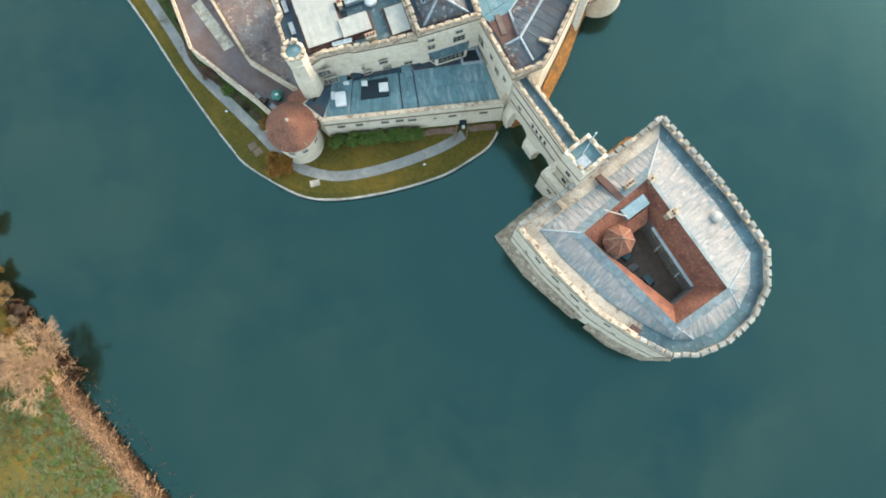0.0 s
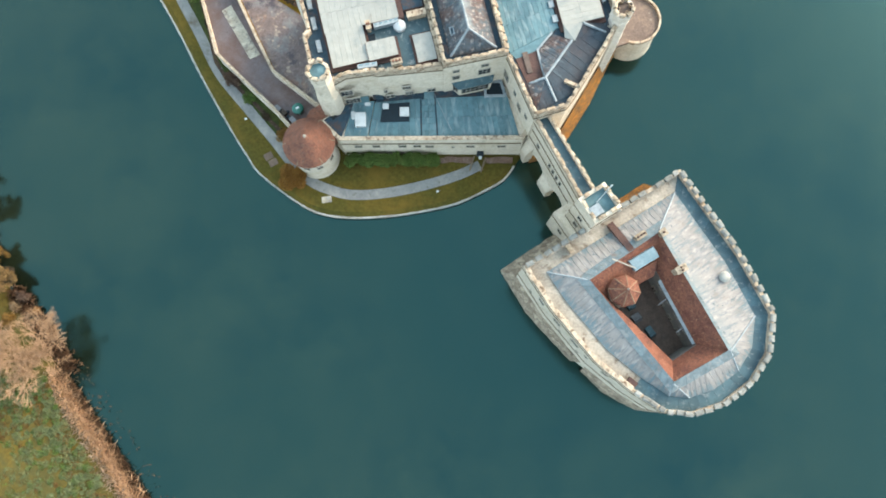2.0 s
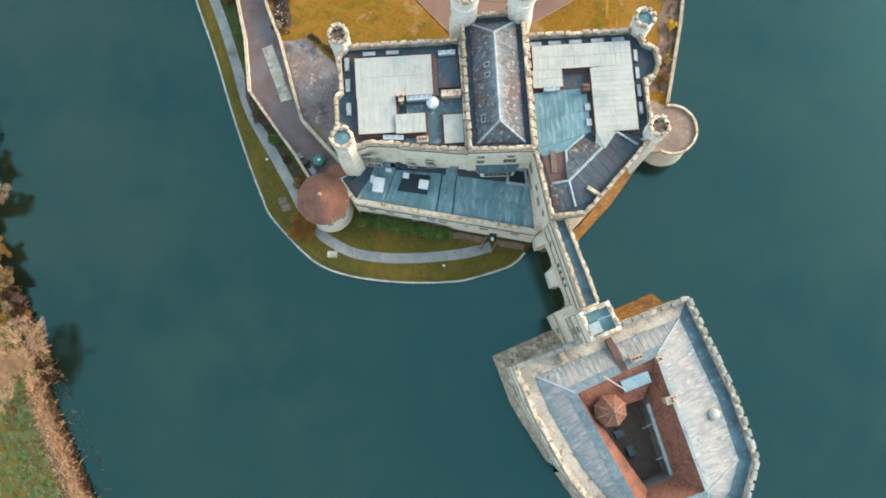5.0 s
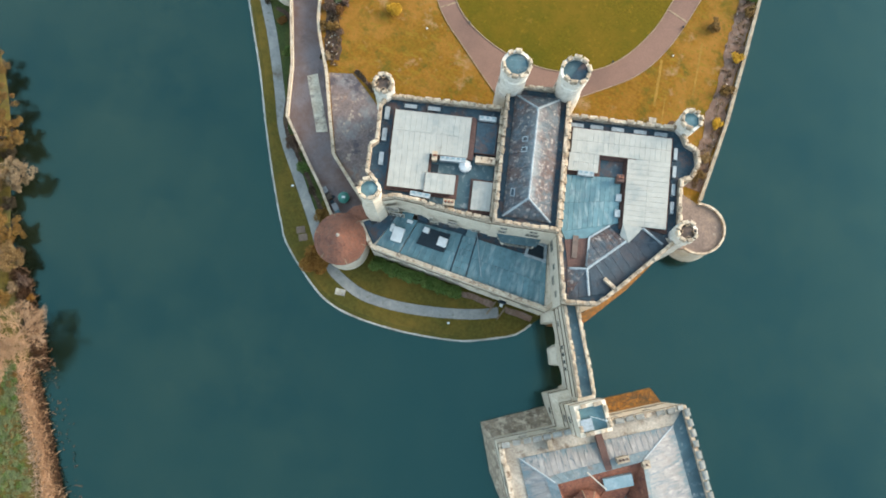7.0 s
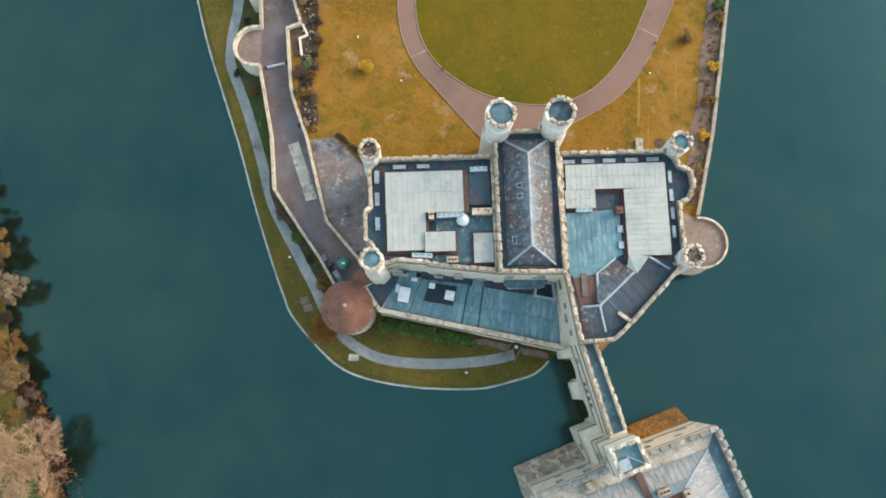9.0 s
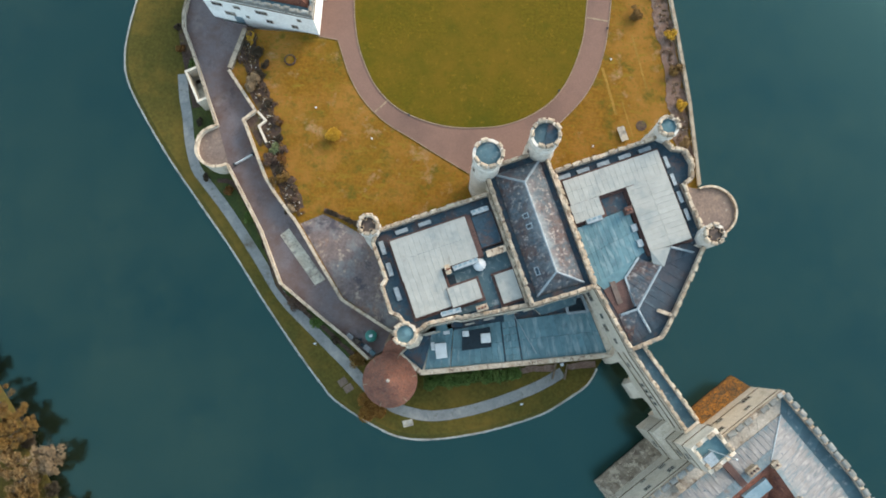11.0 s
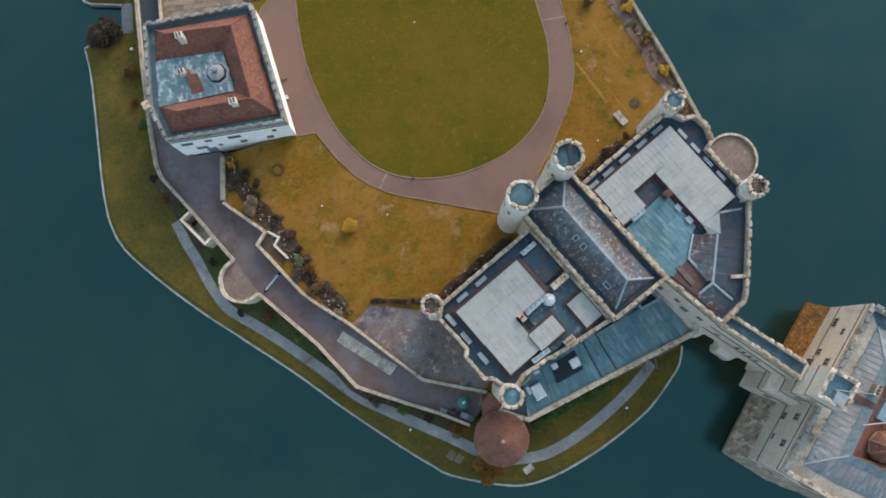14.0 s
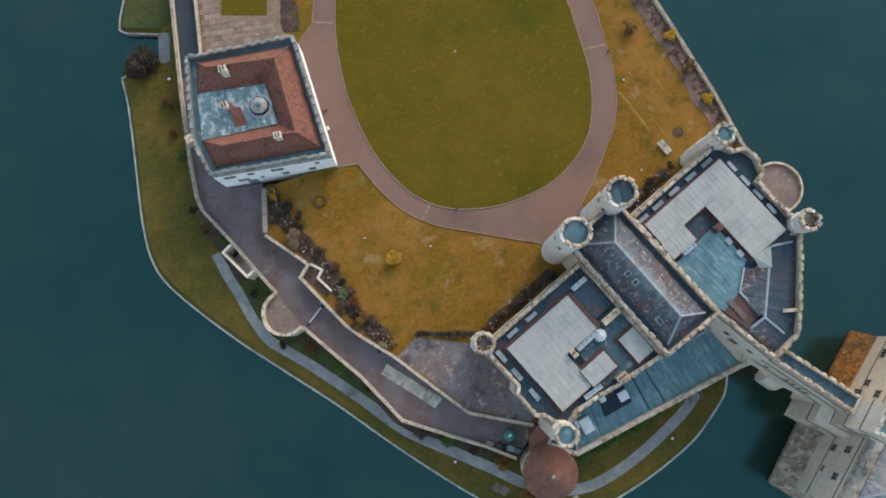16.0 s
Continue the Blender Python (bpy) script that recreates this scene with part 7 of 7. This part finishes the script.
def shrub(x, y, z, r, h, seed, leaf, label, count=900, size=0.13, name="shrub", group="", category="shrub", clumps=9):
    rng = np.random.default_rng(seed)
    t = thing(name, label, category, group)
    verts, faces = [], []
    centres, radii = [], []
    for i in range(clumps):
        a, k = rng.random() * 2 * math.pi, rng.random() ** 0.6
        e = (x + math.cos(a) * r * 0.66 * k, y + math.sin(a) * r * 0.66 * k, z + h * rng.uniform(0.35, 0.8))
        limb(verts, faces, (x + math.cos(a) * 0.1, y + math.sin(a) * 0.1, z - 0.1), e, 0.05, 0.02, 4)
        centres.append(e)
        radii.append(r * rng.uniform(0.32, 0.5))
    raw("stems", verts, faces, M_BARK_DARK, t)
    v, f = leaves(rng, centres, radii, count, size, min(1.0, h / r))
    raw("foliage", v, f, leaf, t)
    return t


# hedge under the terrace wall
rng = np.random.default_rng(5)
hedge = thing("hedge", "dense green evergreen hedge against the terrace wall", "hedge")
a, b = Vector((-20.6, 37.0)), Vector((-6.0, 38.7))
centres = [(*(a.lerp(b, s) + Vector((rng.normal() * 0.15, rng.normal() * 0.3))), LOW + rng.uniform(0.8, 3.1)) for s in rng.random(80)]
v, f = leaves(rng, centres, rng.uniform(0.6, 1.1, 80), 23000, 0.17)
raw("foliage", v, f, M_LEAF_GREEN, hedge)
verts, faces = [], []
for s in np.linspace(0.02, 0.98, 18):
    p = a.lerp(b, s)
    limb(verts, faces, (p.x, p.y, LOW - 0.2), (p.x + 0.1, p.y + 0.1, LOW + 1.8), 0.08, 0.03, 5)
raw("stems", verts, faces, M_BARK_DARK, hedge)

shrub(-29.9, 32.5, LOW, 3.0, 4.4, 11, M_LEAF_COPPER, "rust-brown rounded bush beside the round tower", 8500, 0.17, "bush")
shrub(-32.6, 40.2, LOW, 1.5, 2.2, 12, M_LEAF_GOLD, "yellow-olive shrub at the foot of the ramp wall", 1800, 0.15)
for i, (x, y, r, leaf, lab) in enumerate((
        (17.3, 105.1, 1.5, M_LEAF_OLIVE, "olive shrub in the wall bed"), (16.5, 108.0, 1.3, M_LEAF_GREEN, "green shrub in the wall bed"),
        (18.7, 96.4, 1.2, M_LEAF_YELLOW, "yellow autumn shrub in the wall bed"), (19.4, 90.4, 1.6, M_LEAF_OLIVE, "olive shrub in the wall bed"),
        (20.3, 84.0, 1.2, M_LEAF_YELLOW, "yellow autumn shrub in the wall bed"), (21.3, 74.2, 1.5, M_LEAF_OLIVE, "olive shrub in the wall bed"),
        (20.9, 77.6, 1.1, M_LEAF_PALE, "pale dry shrub in the wall bed"), (12.7, 100.2, 1.5, M_LEAF_OLIVE, "small olive tree on the lawn"),
        (14.6, 115.0, 1.5, M_LEAF_OLIVE, "olive shrub in the wall bed"), (13.2, 124.0, 1.4, M_LEAF_GREEN, "green shrub in the wall bed"))):
    shrub(x, y, LAWN, r, r * 1.3, 20 + i, leaf, lab, 900, 0.15, group="east bed shrubs")
for i, (x, y, r, leaf, lab) in enumerate((
        (-51.8, 86.0, 1.9, M_LEAF_BUFF, "large pale feathery shrub behind the wall"), (-50.8, 87.6, 1.0, M_LEAF_DARK, "dark low shrub in the bed"),
        (-49.2, 82.6, 0.9, M_LEAF_DARK, "dark low shrub in the bed"), (-47.0, 79.2, 0.9, M_LEAF_RUST, "rust low shrub in the bed"),
        (-47.7, 74.8, 1.2, M_LEAF_SAGE, "grey-green rounded shrub in the bed"), (-46.0, 73.0, 1.1, M_LEAF_RUST, "rust low shrub in the bed"),
        (-45.8, 69.8, 1.25, M_LEAF_GOLD, "yellow-olive rounded shrub behind the wall"), (-47.2, 69.1, 1.0, M_LEAF_OLIVE, "olive shrub behind the wall"), (-48.1, 72.8, 1.5, M_LEAF_PURPLE, "large purple-brown shrub behind the wall"),
        (-44.1, 64.6, 0.9, M_LEAF_BUFF, "pale dry shrub in the bed"), (-52.9, 93.8, 0.9, M_LEAF_YELLOW, "bright yellow shrub by the stair"),
        (-51.4, 91.4, 1.3, M_LEAF_DARK, "dark shrub in the bed"), (-49.8, 89.2, 1.0, M_LEAF_DARK, "dark low shrub in the bed"))):
    shrub(x, y, LAWN, r, r * 1.1, 40 + i, leaf, lab, 2600 if r > 1.6 else 1000, 0.14, group="west bed shrubs")
shrub(-37.9, 77.3, LAWN, 1.4, 2.0, 60, M_LEAF_YELLOW, "bright yellow shrub alone on the lawn", 9000, 0.10, clumps=20)
shrub(-43.0, 48.9, LOW, 1.7, 2.2, 61, M_LEAF_PURPLE, "purple-brown straggly bush below the ramp wall", 1500, 0.14)
rng = np.random.default_rng(31)
for i in range(13):
    s = (i + rng.uniform(-0.3, 0.3)) / 12
    r = rng.uniform(0.35, 0.75)
    shrub(-38.6 + 8.6 * s, 64.5 - 3.2 * s + rng.normal() * 0.15, LAWN, r, r * 1.5, 70 + i, M_LEAF_DARK if i % 4 else M_LEAF_PURPLE, "dark clipped shrub edging the patio", 300, 0.11, group="patio hedge")
for k, row in enumerate(FRONTS):
    for i, p in enumerate(dense(row, 0.95)):
        r = rng.uniform(0.5, 1.15)
        shrub(p[0] + rng.normal() * 0.35, p[1] + rng.normal() * 0.35, LAWN, r, r * 1.4, 300 + 40 * k + i, (M_LEAF_DARK, M_LEAF_RUST, M_LEAF_PURPLE, M_LEAF_DARK)[i % 4],
              ("dark shrub under the castle front", "rust-brown shrub under the castle front", "purple-brown shrub under the castle front", "dark shrub under the castle front")[i % 4],
              420, 0.12, group="front bed shrubs")
for i, p in enumerate(dense(BED_WEST, 2.6)):
    r = rng.uniform(0.5, 1.0)
    shrub(p[0] + rng.normal() * 0.9, p[1] + rng.normal() * 0.6, LAWN, r, r * 1.2, 400 + i, (M_LEAF_PURPLE, M_LEAF_DARK, M_LEAF_PURPLE)[i % 3],
          ("purple-brown autumn shrub in the bed", "dark low shrub in the bed", "purple-brown autumn shrub in the bed")[i % 3], 420, 0.13, group="west bed shrubs")
for i, (x, y) in enumerate(((-67.6, 98.0), (-66.6, 94.0), (-64.2, 91.0), (-60.6, 70.6), (-56.2, 68.6), (-52.6, 63.8), (-49.4, 58.8), (-43.8, 49.6), (-40.0, 46.2), (-36.6, 43.4), (-66.6, 112.0), (-66.2, 108.0), (-62.4, 80.5))):
    shrub(x, y, LOW, 0.9 + 0.25 * (i % 3), 1.1, 120 + i, (M_LEAF_DARK, M_LEAF_RUST, M_LEAF_GREEN)[i % 3],
          ("dark weedy bush below the ramp wall", "rust-coloured bush below the ramp wall", "green bush below the ramp wall")[i % 3], 650, 0.14, group="ramp wall bushes")
shrub(-68.2, 125.6, 0.8, 3.4, 4.0, 140, M_LEAF_DARK, "dark round evergreen bush by the inlet", 8000, 0.2, "bush", clumps=18)

# small white flowers among the plants of the front and west beds
rng = np.random.default_rng(88)
for row in FRONTS + [BED_WEST]:
    cs = [(p[0] + rng.normal() * 0.5, p[1] + rng.normal() * 0.5, LAWN + rng.uniform(0.5, 0.9)) for p in dense(row, 0.8) for _ in range(2)]
    v, f = leaves(rng, cs, [0.12] * len(cs), 5 * len(cs), 0.09)
    tagged(raw("white_flowers", v, f, M_PETAL), "scattered small white flowers in the bed", "flowers", kind="stuff")

shrub(-65.5, 117.2, LOW, 1.6, 3.0, 141, M_LEAF_OLIVE, "straggly olive-brown shrub below the road wall", 1500, 0.13, clumps=16)

# low bedding plants in the soil
for nm, lab, line, wid, cnt in (("bed_plants", "low mixed plants filling the wall bed", [(21.2, 72.5), (20.3, 84.0), (18.2, 97.0), (16.4, 107.0), (13.0, 128.0)], 1.3, 4200),
                                ("bed_plants", "low mixed plants filling the shrub bed", BED_WEST, 1.3, 5200)):
    rng = np.random.default_rng(cnt)
    pts = dense(line, 1.0)
    cs = [(p[0] + rng.normal() * wid * 0.6, p[1] + rng.normal() * 0.5, LAWN + 0.25) for p in pts for _ in range(4)]
    bed = tagged(new(nm), lab, "plants", kind="stuff")
    for mat_, k in ((M_LEAF_DARK, 0.30), (M_LEAF_PALE, 0.14), (M_LEAF_OLIVE, 0.18), (M_LEAF_PURPLE, 0.34), (M_PETAL, 0.012)):
        v, f = leaves(rng, cs, [0.42] * len(cs), int(cnt * k), 0.13, 0.5)
        raw("foliage", v, f, mat_, bed)

# trees and reeds of the far bank
tree(-67.2, -2.0, 0.9, 12.0, 3, None, M_BARK, 0, label="bare pale tan tree on the far bank", name="bare_tree", spread=0.42, depth=7, up=0.03)
for i, (x, y, h, leaf, lab) in enumerate((
        (-75.0, 9.6, 5.6, M_LEAF_PALE, "pale tan autumn tree at the water"), (-78.3, 13.6, 6.0, M_LEAF_GOLD, "yellow-olive autumn tree at the water"),
        (-80.9, 23.2, 6.6, M_LEAF_BUFF, "pale half-bare autumn tree at the water"), (-84.6, 20.6, 6.6, M_LEAF_PALE, "pale tan autumn tree on the far bank"),
        (-86.2, 27.6, 7.0, M_LEAF_GOLD, "yellow-olive autumn tree at the water"), (-91.6, 31.4, 8.0, M_LEAF_OLIVE, "olive-brown autumn tree at the water"),
        (-97.5, 36.6, 8.5, M_LEAF_OLIVE, "olive-brown autumn tree at the water"), (-83.4, 15.6, 6.6, M_LEAF_OLIVE, "olive-brown autumn tree on the far bank"),
        (-90.0, 24.0, 8.0, M_LEAF_PALE, "pale tan autumn tree on the far bank"), (-80.0, 7.6, 6.4, M_LEAF_GOLD, "yellow-olive autumn tree on the far bank"),
        (-89.0, 14.0, 8.0, M_LEAF_OLIVE, "olive-brown autumn tree on the far bank"), (-76.6, 2.2, 4.0, M_LEAF_YELLOW, "low yellow autumn tree on the far bank"))):
    tree(x - 1.2, y - 0.4, 0.9, h * 0.94, 200 + i, leaf, M_BARK_DARK, 4200 if leaf is M_LEAF_BUFF else 9000, 0.15, 0.75, lab, depth=4, group="far bank trees")
for i, (x, y, r, leaf, lab) in enumerate((
        (-72.8, 7.0, 1.4, M_LEAF_PURPLE, "brown thorny bush at the water's edge"), (-73.8, 5.2, 1.2, M_LEAF_BUFF, "pale tan bush at the water's edge"),
        (-70.2, 5.0, 0.8, M_LEAF_COPPER, "small orange bush at the water's edge"), (-74.4, 2.8, 1.7, M_LEAF_GOLD, "yellow-olive bush on the far bank"),
        (-70.6, 3.4, 1.3, M_LEAF_DARK, "dark tangled bush at the water's edge"), (-68.2, 1.2, 1.3, M_LEAF_DARK, "dark tangled bush at the water's edge"),
        (-76.0, 10.6, 1.4, M_LEAF_DARK, "dark tangled bush at the water's edge"), (-79.4, 12.6, 1.3, M_LEAF_DARK, "dark tangled bush at the water's edge"),
        (-82.0, 17.4, 1.5, M_LEAF_DARK, "dark tangled bush at the water's edge"), (-84.4, 21.4, 1.4, M_LEAF_DARK, "dark tangled bush at the water's edge"),
        (-87.0, 25.0, 1.5, M_LEAF_DARK, "dark tangled bush at the water's edge"))):
    shrub(x, y, 0.4, r, r * 1.2, 230 + i, leaf, lab, 700 if leaf in (M_LEAF_PURPLE, M_LEAF_BUFF) else 1300, 0.13, group="far bank bushes", clumps=14)


def reed_bed(name, line, width, count, high, material, label, seed, lean_by=0.5):
    rng = np.random.default_rng(seed)
    pts = np.array(dense(line, 0.5))
    k = rng.integers(0, len(pts), count)
    base = pts[k] + rng.normal(size=(count, 2)) * width
    lean = rng.normal(size=(count, 2)) * lean_by
    h = high * rng.uniform(0.5, 1.1, count)
    w = rng.normal(size=(count, 2))
    w = w / np.linalg.norm(w, axis=1)[:, None] * 0.07
    z0 = np.full(count, -0.1)
    v = np.stack([np.c_[base - w, z0], np.c_[base + w, z0], np.c_[base + lean * 0.6 + w * 1.3, h * 0.75], np.c_[base + lean, h]], 1).reshape(-1, 3)
    ob = raw(name, v.tolist(), np.arange(count * 4).reshape(-1, 4).tolist(), material)
    return tagged(ob, label, "reeds", kind="stuff")


REEDS = [(-36.0, -36.6), (-40.8, -31.6), (-48.9, -23.4), (-54.0, -17.9), (-59.4, -12.2), (-63.2, -8.4), (-66.0, -5.4)]
litter = prism(bmesh.new(), ragged([(x + 0.35, y + 0.33) for x, y in REEDS], 0.62, 21), 0.2, 0.72)
setting("reed_litter", litter, M_LITTER, "matted tan reed litter along the bank", "reed bed")
reed_bed("reeds", [(x + 0.35, y + 0.33) for x, y in REEDS], 0.33, 16000, 1.2, M_REED, "tall dry tan reeds along the bank", 7, 0.9)
reed_bed("reeds", [(x - 0.6, y - 0.55) for x, y in REEDS], 0.22, 6000, 1.3, M_REED_PALE, "bleached reeds at the back of the bank", 10, 0.7)
reed_bed("reeds", [(x + 1.35, y + 1.25) for x, y in REEDS], 0.32, 7000, 1.0, M_REED_DARK, "brown broken reeds standing in the water", 8, 0.4)
reed_bed("reeds", [(x + 3.0, y + 2.8) for x, y in REEDS], 1.1, 160, 0.5, M_REED_DARK, "sparse brown stalks standing in the water", 12, 0.4)
reed_bed("reeds", [(-63.0, -3.6), (-69.4, 2.9), (-74.6, 7.6)], 0.6, 4200, 1.3, M_REED_DARK, "brown sedge under the bank trees", 9)
rng = np.random.default_rng(77)
cs = []
for _ in range(2600):
    x, y = rng.uniform(-84, -46), rng.uniform(-38, -6)
    away = min((Vector((x, y)) - Vector(p)).length for p in BANK)
    side = (x + 60.6) * 0.75 + (y + 6.0) * 0.66
    if side < -4.0 and away > 3.4:
        cs.append((x, y, 1.25))
for mat_, k in ((M_LEAF_SAGE, 0.66), (M_LEAF_GREEN, 0.2), (M_LEAF_OLIVE, 0.14)):
    pick = [c for c in cs if rng.random() < k]
    v, f = leaves(rng, pick, rng.uniform(0.35, 0.85, len(pick)), 190 * len(pick), 0.14, 0.5)
    tagged(raw("scrub", v, f, mat_), "low sage-green scrub on the far bank", "scrub", kind="stuff")

# ---- small things ----
def small(name, bm, material, label, category, group=""):
    return tagged(part(name, bm, material), label, category, group)


bn = small("bin", prism(bmesh.new(), inset([(-31.0, 43.5), (-29.6, 43.2), (-29.2, 44.6), (-30.6, 45.0)], 0.1), RAMP + 0.1, RAMP + 1.0, [(-31.0, 43.5), (-29.6, 43.2), (-29.2, 44.6), (-30.6, 45.0)]), M_GREEN,
           "large teal-green wheeled bin on the ramp", "bin")
lid = part("lid", lathe(bmesh.new(), -30.1, 44.1, [(1.0, RAMP + 1.0), (0.95, RAMP + 1.15), (0.5, RAMP + 1.35), (0.1, RAMP + 1.38)], 12), M_GREEN, bn)
# bright highlight on the lid, put in as a white square
part("label_plate", boxed(bmesh.new(), pose(-30.1, 44.1, RAMP + 1.36, 0, 0, 20), 0.5, 0.35, 0.05), M_PAINT, lid, "white square for the highlight on the lid")
for sx, sy in ((-30.7, 43.7), (-29.7, 43.5), (-29.5, 44.5), (-30.5, 44.7)):
    part("wheel", lathe(bmesh.new(), sx, sy, [(0.08, RAMP), (0.1, RAMP + 0.05), (0.08, RAMP + 0.16)], 8), M_BLACK, bn)


def crate(x, y, w, d, h, turn, material, label):
    c = thing("crate", label, "crate", "crates by the wall")
    m = pose(x, y, RAMP, 0, 0, turn)
    part("base", boxed(bmesh.new(), m, w, d, 0.06), material, c)
    for s in (-1, 1):
        part("side", boxed(bmesh.new(), m @ pose(s * (w / 2 - 0.03), 0, 0.06), 0.06, d, h - 0.06), material, c)
        part("end", boxed(bmesh.new(), m @ pose(0, s * (d / 2 - 0.03), 0.06), w - 0.12, 0.06, h - 0.06), material, c)
    part("lid", boxed(bmesh.new(), m @ pose(0.04, 0, h), w * 0.98, d * 0.96, 0.06), material, c)


for x, y, w, d, h, turn, m, lab in ((-33.6, 43.9, 1.1, 0.8, 0.7, -36, M_METAL, "grey storage crate against the ramp wall"), (-32.4, 43.2, 0.9, 0.7, 0.9, -33, M_BARK_DARK, "dark timber crate against the ramp wall"),
                                    (-31.5, 42.6, 0.7, 0.6, 0.6, -20, M_BLACK, "black plastic crate against the ramp wall"), (-30.7, 42.1, 1.2, 0.9, 0.8, -38, M_METAL, "grey storage crate against the ramp wall"),
                                    (-29.8, 41.4, 0.9, 0.8, 1.0, -40, M_LEAD_MID, "blue-grey storage crate against the ramp wall"), (-31.9, 43.5, 0.5, 0.4, 0.5, 10, M_BLACK, "small black crate beside the others")):
    crate(x, y, w, d, h, turn, m, lab)
small("pallet_board", boxed(bmesh.new(), pose(-27.3, 43.6, RAMP, 0, 0, 68), 2.2, 0.5, 0.14), M_KERB, "tan timber board lying on the ramp", "board")
for x, y in ((-35.0, 36.4), (-34.0, 35.4)):
    small("cover_slab", boxed(bmesh.new(), pose(x, y, LOW - 0.05, 0, 0, 35), 1.5, 1.2, 0.12), M_SLAB, "brown stone cover slab in the grass", "slab", "cover slabs")
small("cover_slab", boxed(bmesh.new(), pose(-23.8, 30.0, LOW - 0.15, 0, 0, 15), 1.7, 1.1, 0.25), M_PALE_SLAB, "pale slab with a white box on it", "slab")
small("lamp_box", boxed(bmesh.new(), pose(-23.5, 30.3, LOW + 0.1, 0, 0, 15), 0.5, 0.3, 0.3), M_EDGE, "small pale floodlight box on a slab", "floodlight", "floodlights")
for x, y in ((-40.0, 42.6), (-5.0, 33.7)):
    small("lamp_box", boxed(bmesh.new(), pose(x, y, LOW - 0.2, 0, 0, 25), 0.42, 0.28, 0.35), M_PAINT, "small white floodlight in the grass", "floodlight", "floodlights")
for x, y in ((-41.1, 82.2), (-31.4, 77.1), (8.7, 92.1), (5.7, 76.8)):
    small("lamp_box", boxed(bmesh.new(), pose(x, y, LAWN + 0.02, 0, 0, 10), 0.22, 0.2, 0.22), M_PAINT, "small white floodlight on the lawn", "floodlight", "floodlights")
for x, y, m, lab in ((-39.9, 105.1, M_SLAB, "low tan square stone planter on the drive"), (-40.7, 101.7, M_STONE_PALE, "pale square stone planter on the drive")):
    small("stone_planter", prism(bmesh.new(), circle(x, y, 0.38, 4, 0.9), LAWN, LAWN + 0.55, circle(x, y, 0.48, 4, 0.9)), m, lab, "planter", "planters on the drive")
small("lamp_box", boxed(bmesh.new(), pose(-64.2, 121.6, LOW - 0.1, 0, 0, 15), 0.5, 0.4, 0.6), M_PAINT, "small white floodlight below the road wall", "floodlight", "floodlights")
for x, y in ((-0.1, 86.2), (-25.3, 81.3), (8.0, 97.5)):
    small("path_light", lathe(bmesh.new(), x, y, [(0.1, LAWN), (0.1, LAWN + 0.5), (0.19, LAWN + 0.52), (0.16, LAWN + 0.62)], 10), M_BLACK, "short dark bollard light on the drive kerb", "bollard light", "drive lights")
small("drain_lid", boxed(bmesh.new(), pose(-16.0, 106.8, LAWN + 0.08, 0, 0, 30), 0.5, 0.4, 0.1), M_KERB, "small tan drain lid in the oval lawn", "drain lid")
wl = small("well_head", ring_wall(bmesh.new(), circle(-46.0, 90.5, 1.0, 20), 0.2, LAWN - 0.1, LAWN + 0.3), M_SOIL, "low dark round well ring on the lawn", "well")
part("well_floor", lathe(bmesh.new(), -46.0, 90.5, [(0.8, LAWN), (0.8, LAWN + 0.1)], 16), M_LAWN, wl)
small("planter", lathe(bmesh.new(), -53.0, 94.6, [(0.5, LAWN), (0.72, LAWN + 0.7), (0.6, LAWN + 0.7), (0.5, LAWN + 0.45)], 14), M_LEAF_YELLOW, "round yellow garden ring by the stair", "planter")
bench = thing("bench", "pale stone bench on the lawn beside the castle", "bench")
part("seat", boxed(bmesh.new(), pose(10.6, 79.0, LAWN + 0.4, 0, 0, 20), 1.2, 2.5, 0.12), M_PALE_SLAB, bench)
for dy in (-0.7, 0.7):
    part("leg", boxed(bmesh.new(), pose(10.6 - 0.34 * dy, 79.0 + 0.94 * dy, LAWN, 0, 0, 20), 0.7, 0.2, 0.4), M_EDGE, bench)
setting("drain_cover", prism(bmesh.new(), circle(13.8, 80.6, 0.9, 16), LAWN - 0.1, LAWN + 0.05), M_SOIL, "round dark planting patch on the lawn", "flower bed")
dock = thing("landing_stage", "grey timber landing stage in the inlet", "landing stage")
for i in range(14):
    part("plank", boxed(bmesh.new(), pose(-62.6 - 0.11 * i, 130.0 - 0.38 * i, 1.3, 0, 0, -15), 2.0, 0.34, 0.12), M_METAL, dock)
for x, y in ((-63.3, 130.0), (-61.8, 129.7), (-64.9, 125.2), (-63.3, 124.8)):
    part("post", boxed(bmesh.new(), pose(x, y, -1.0), 0.22, 0.22, 2.6), M_BARK_DARK, dock)
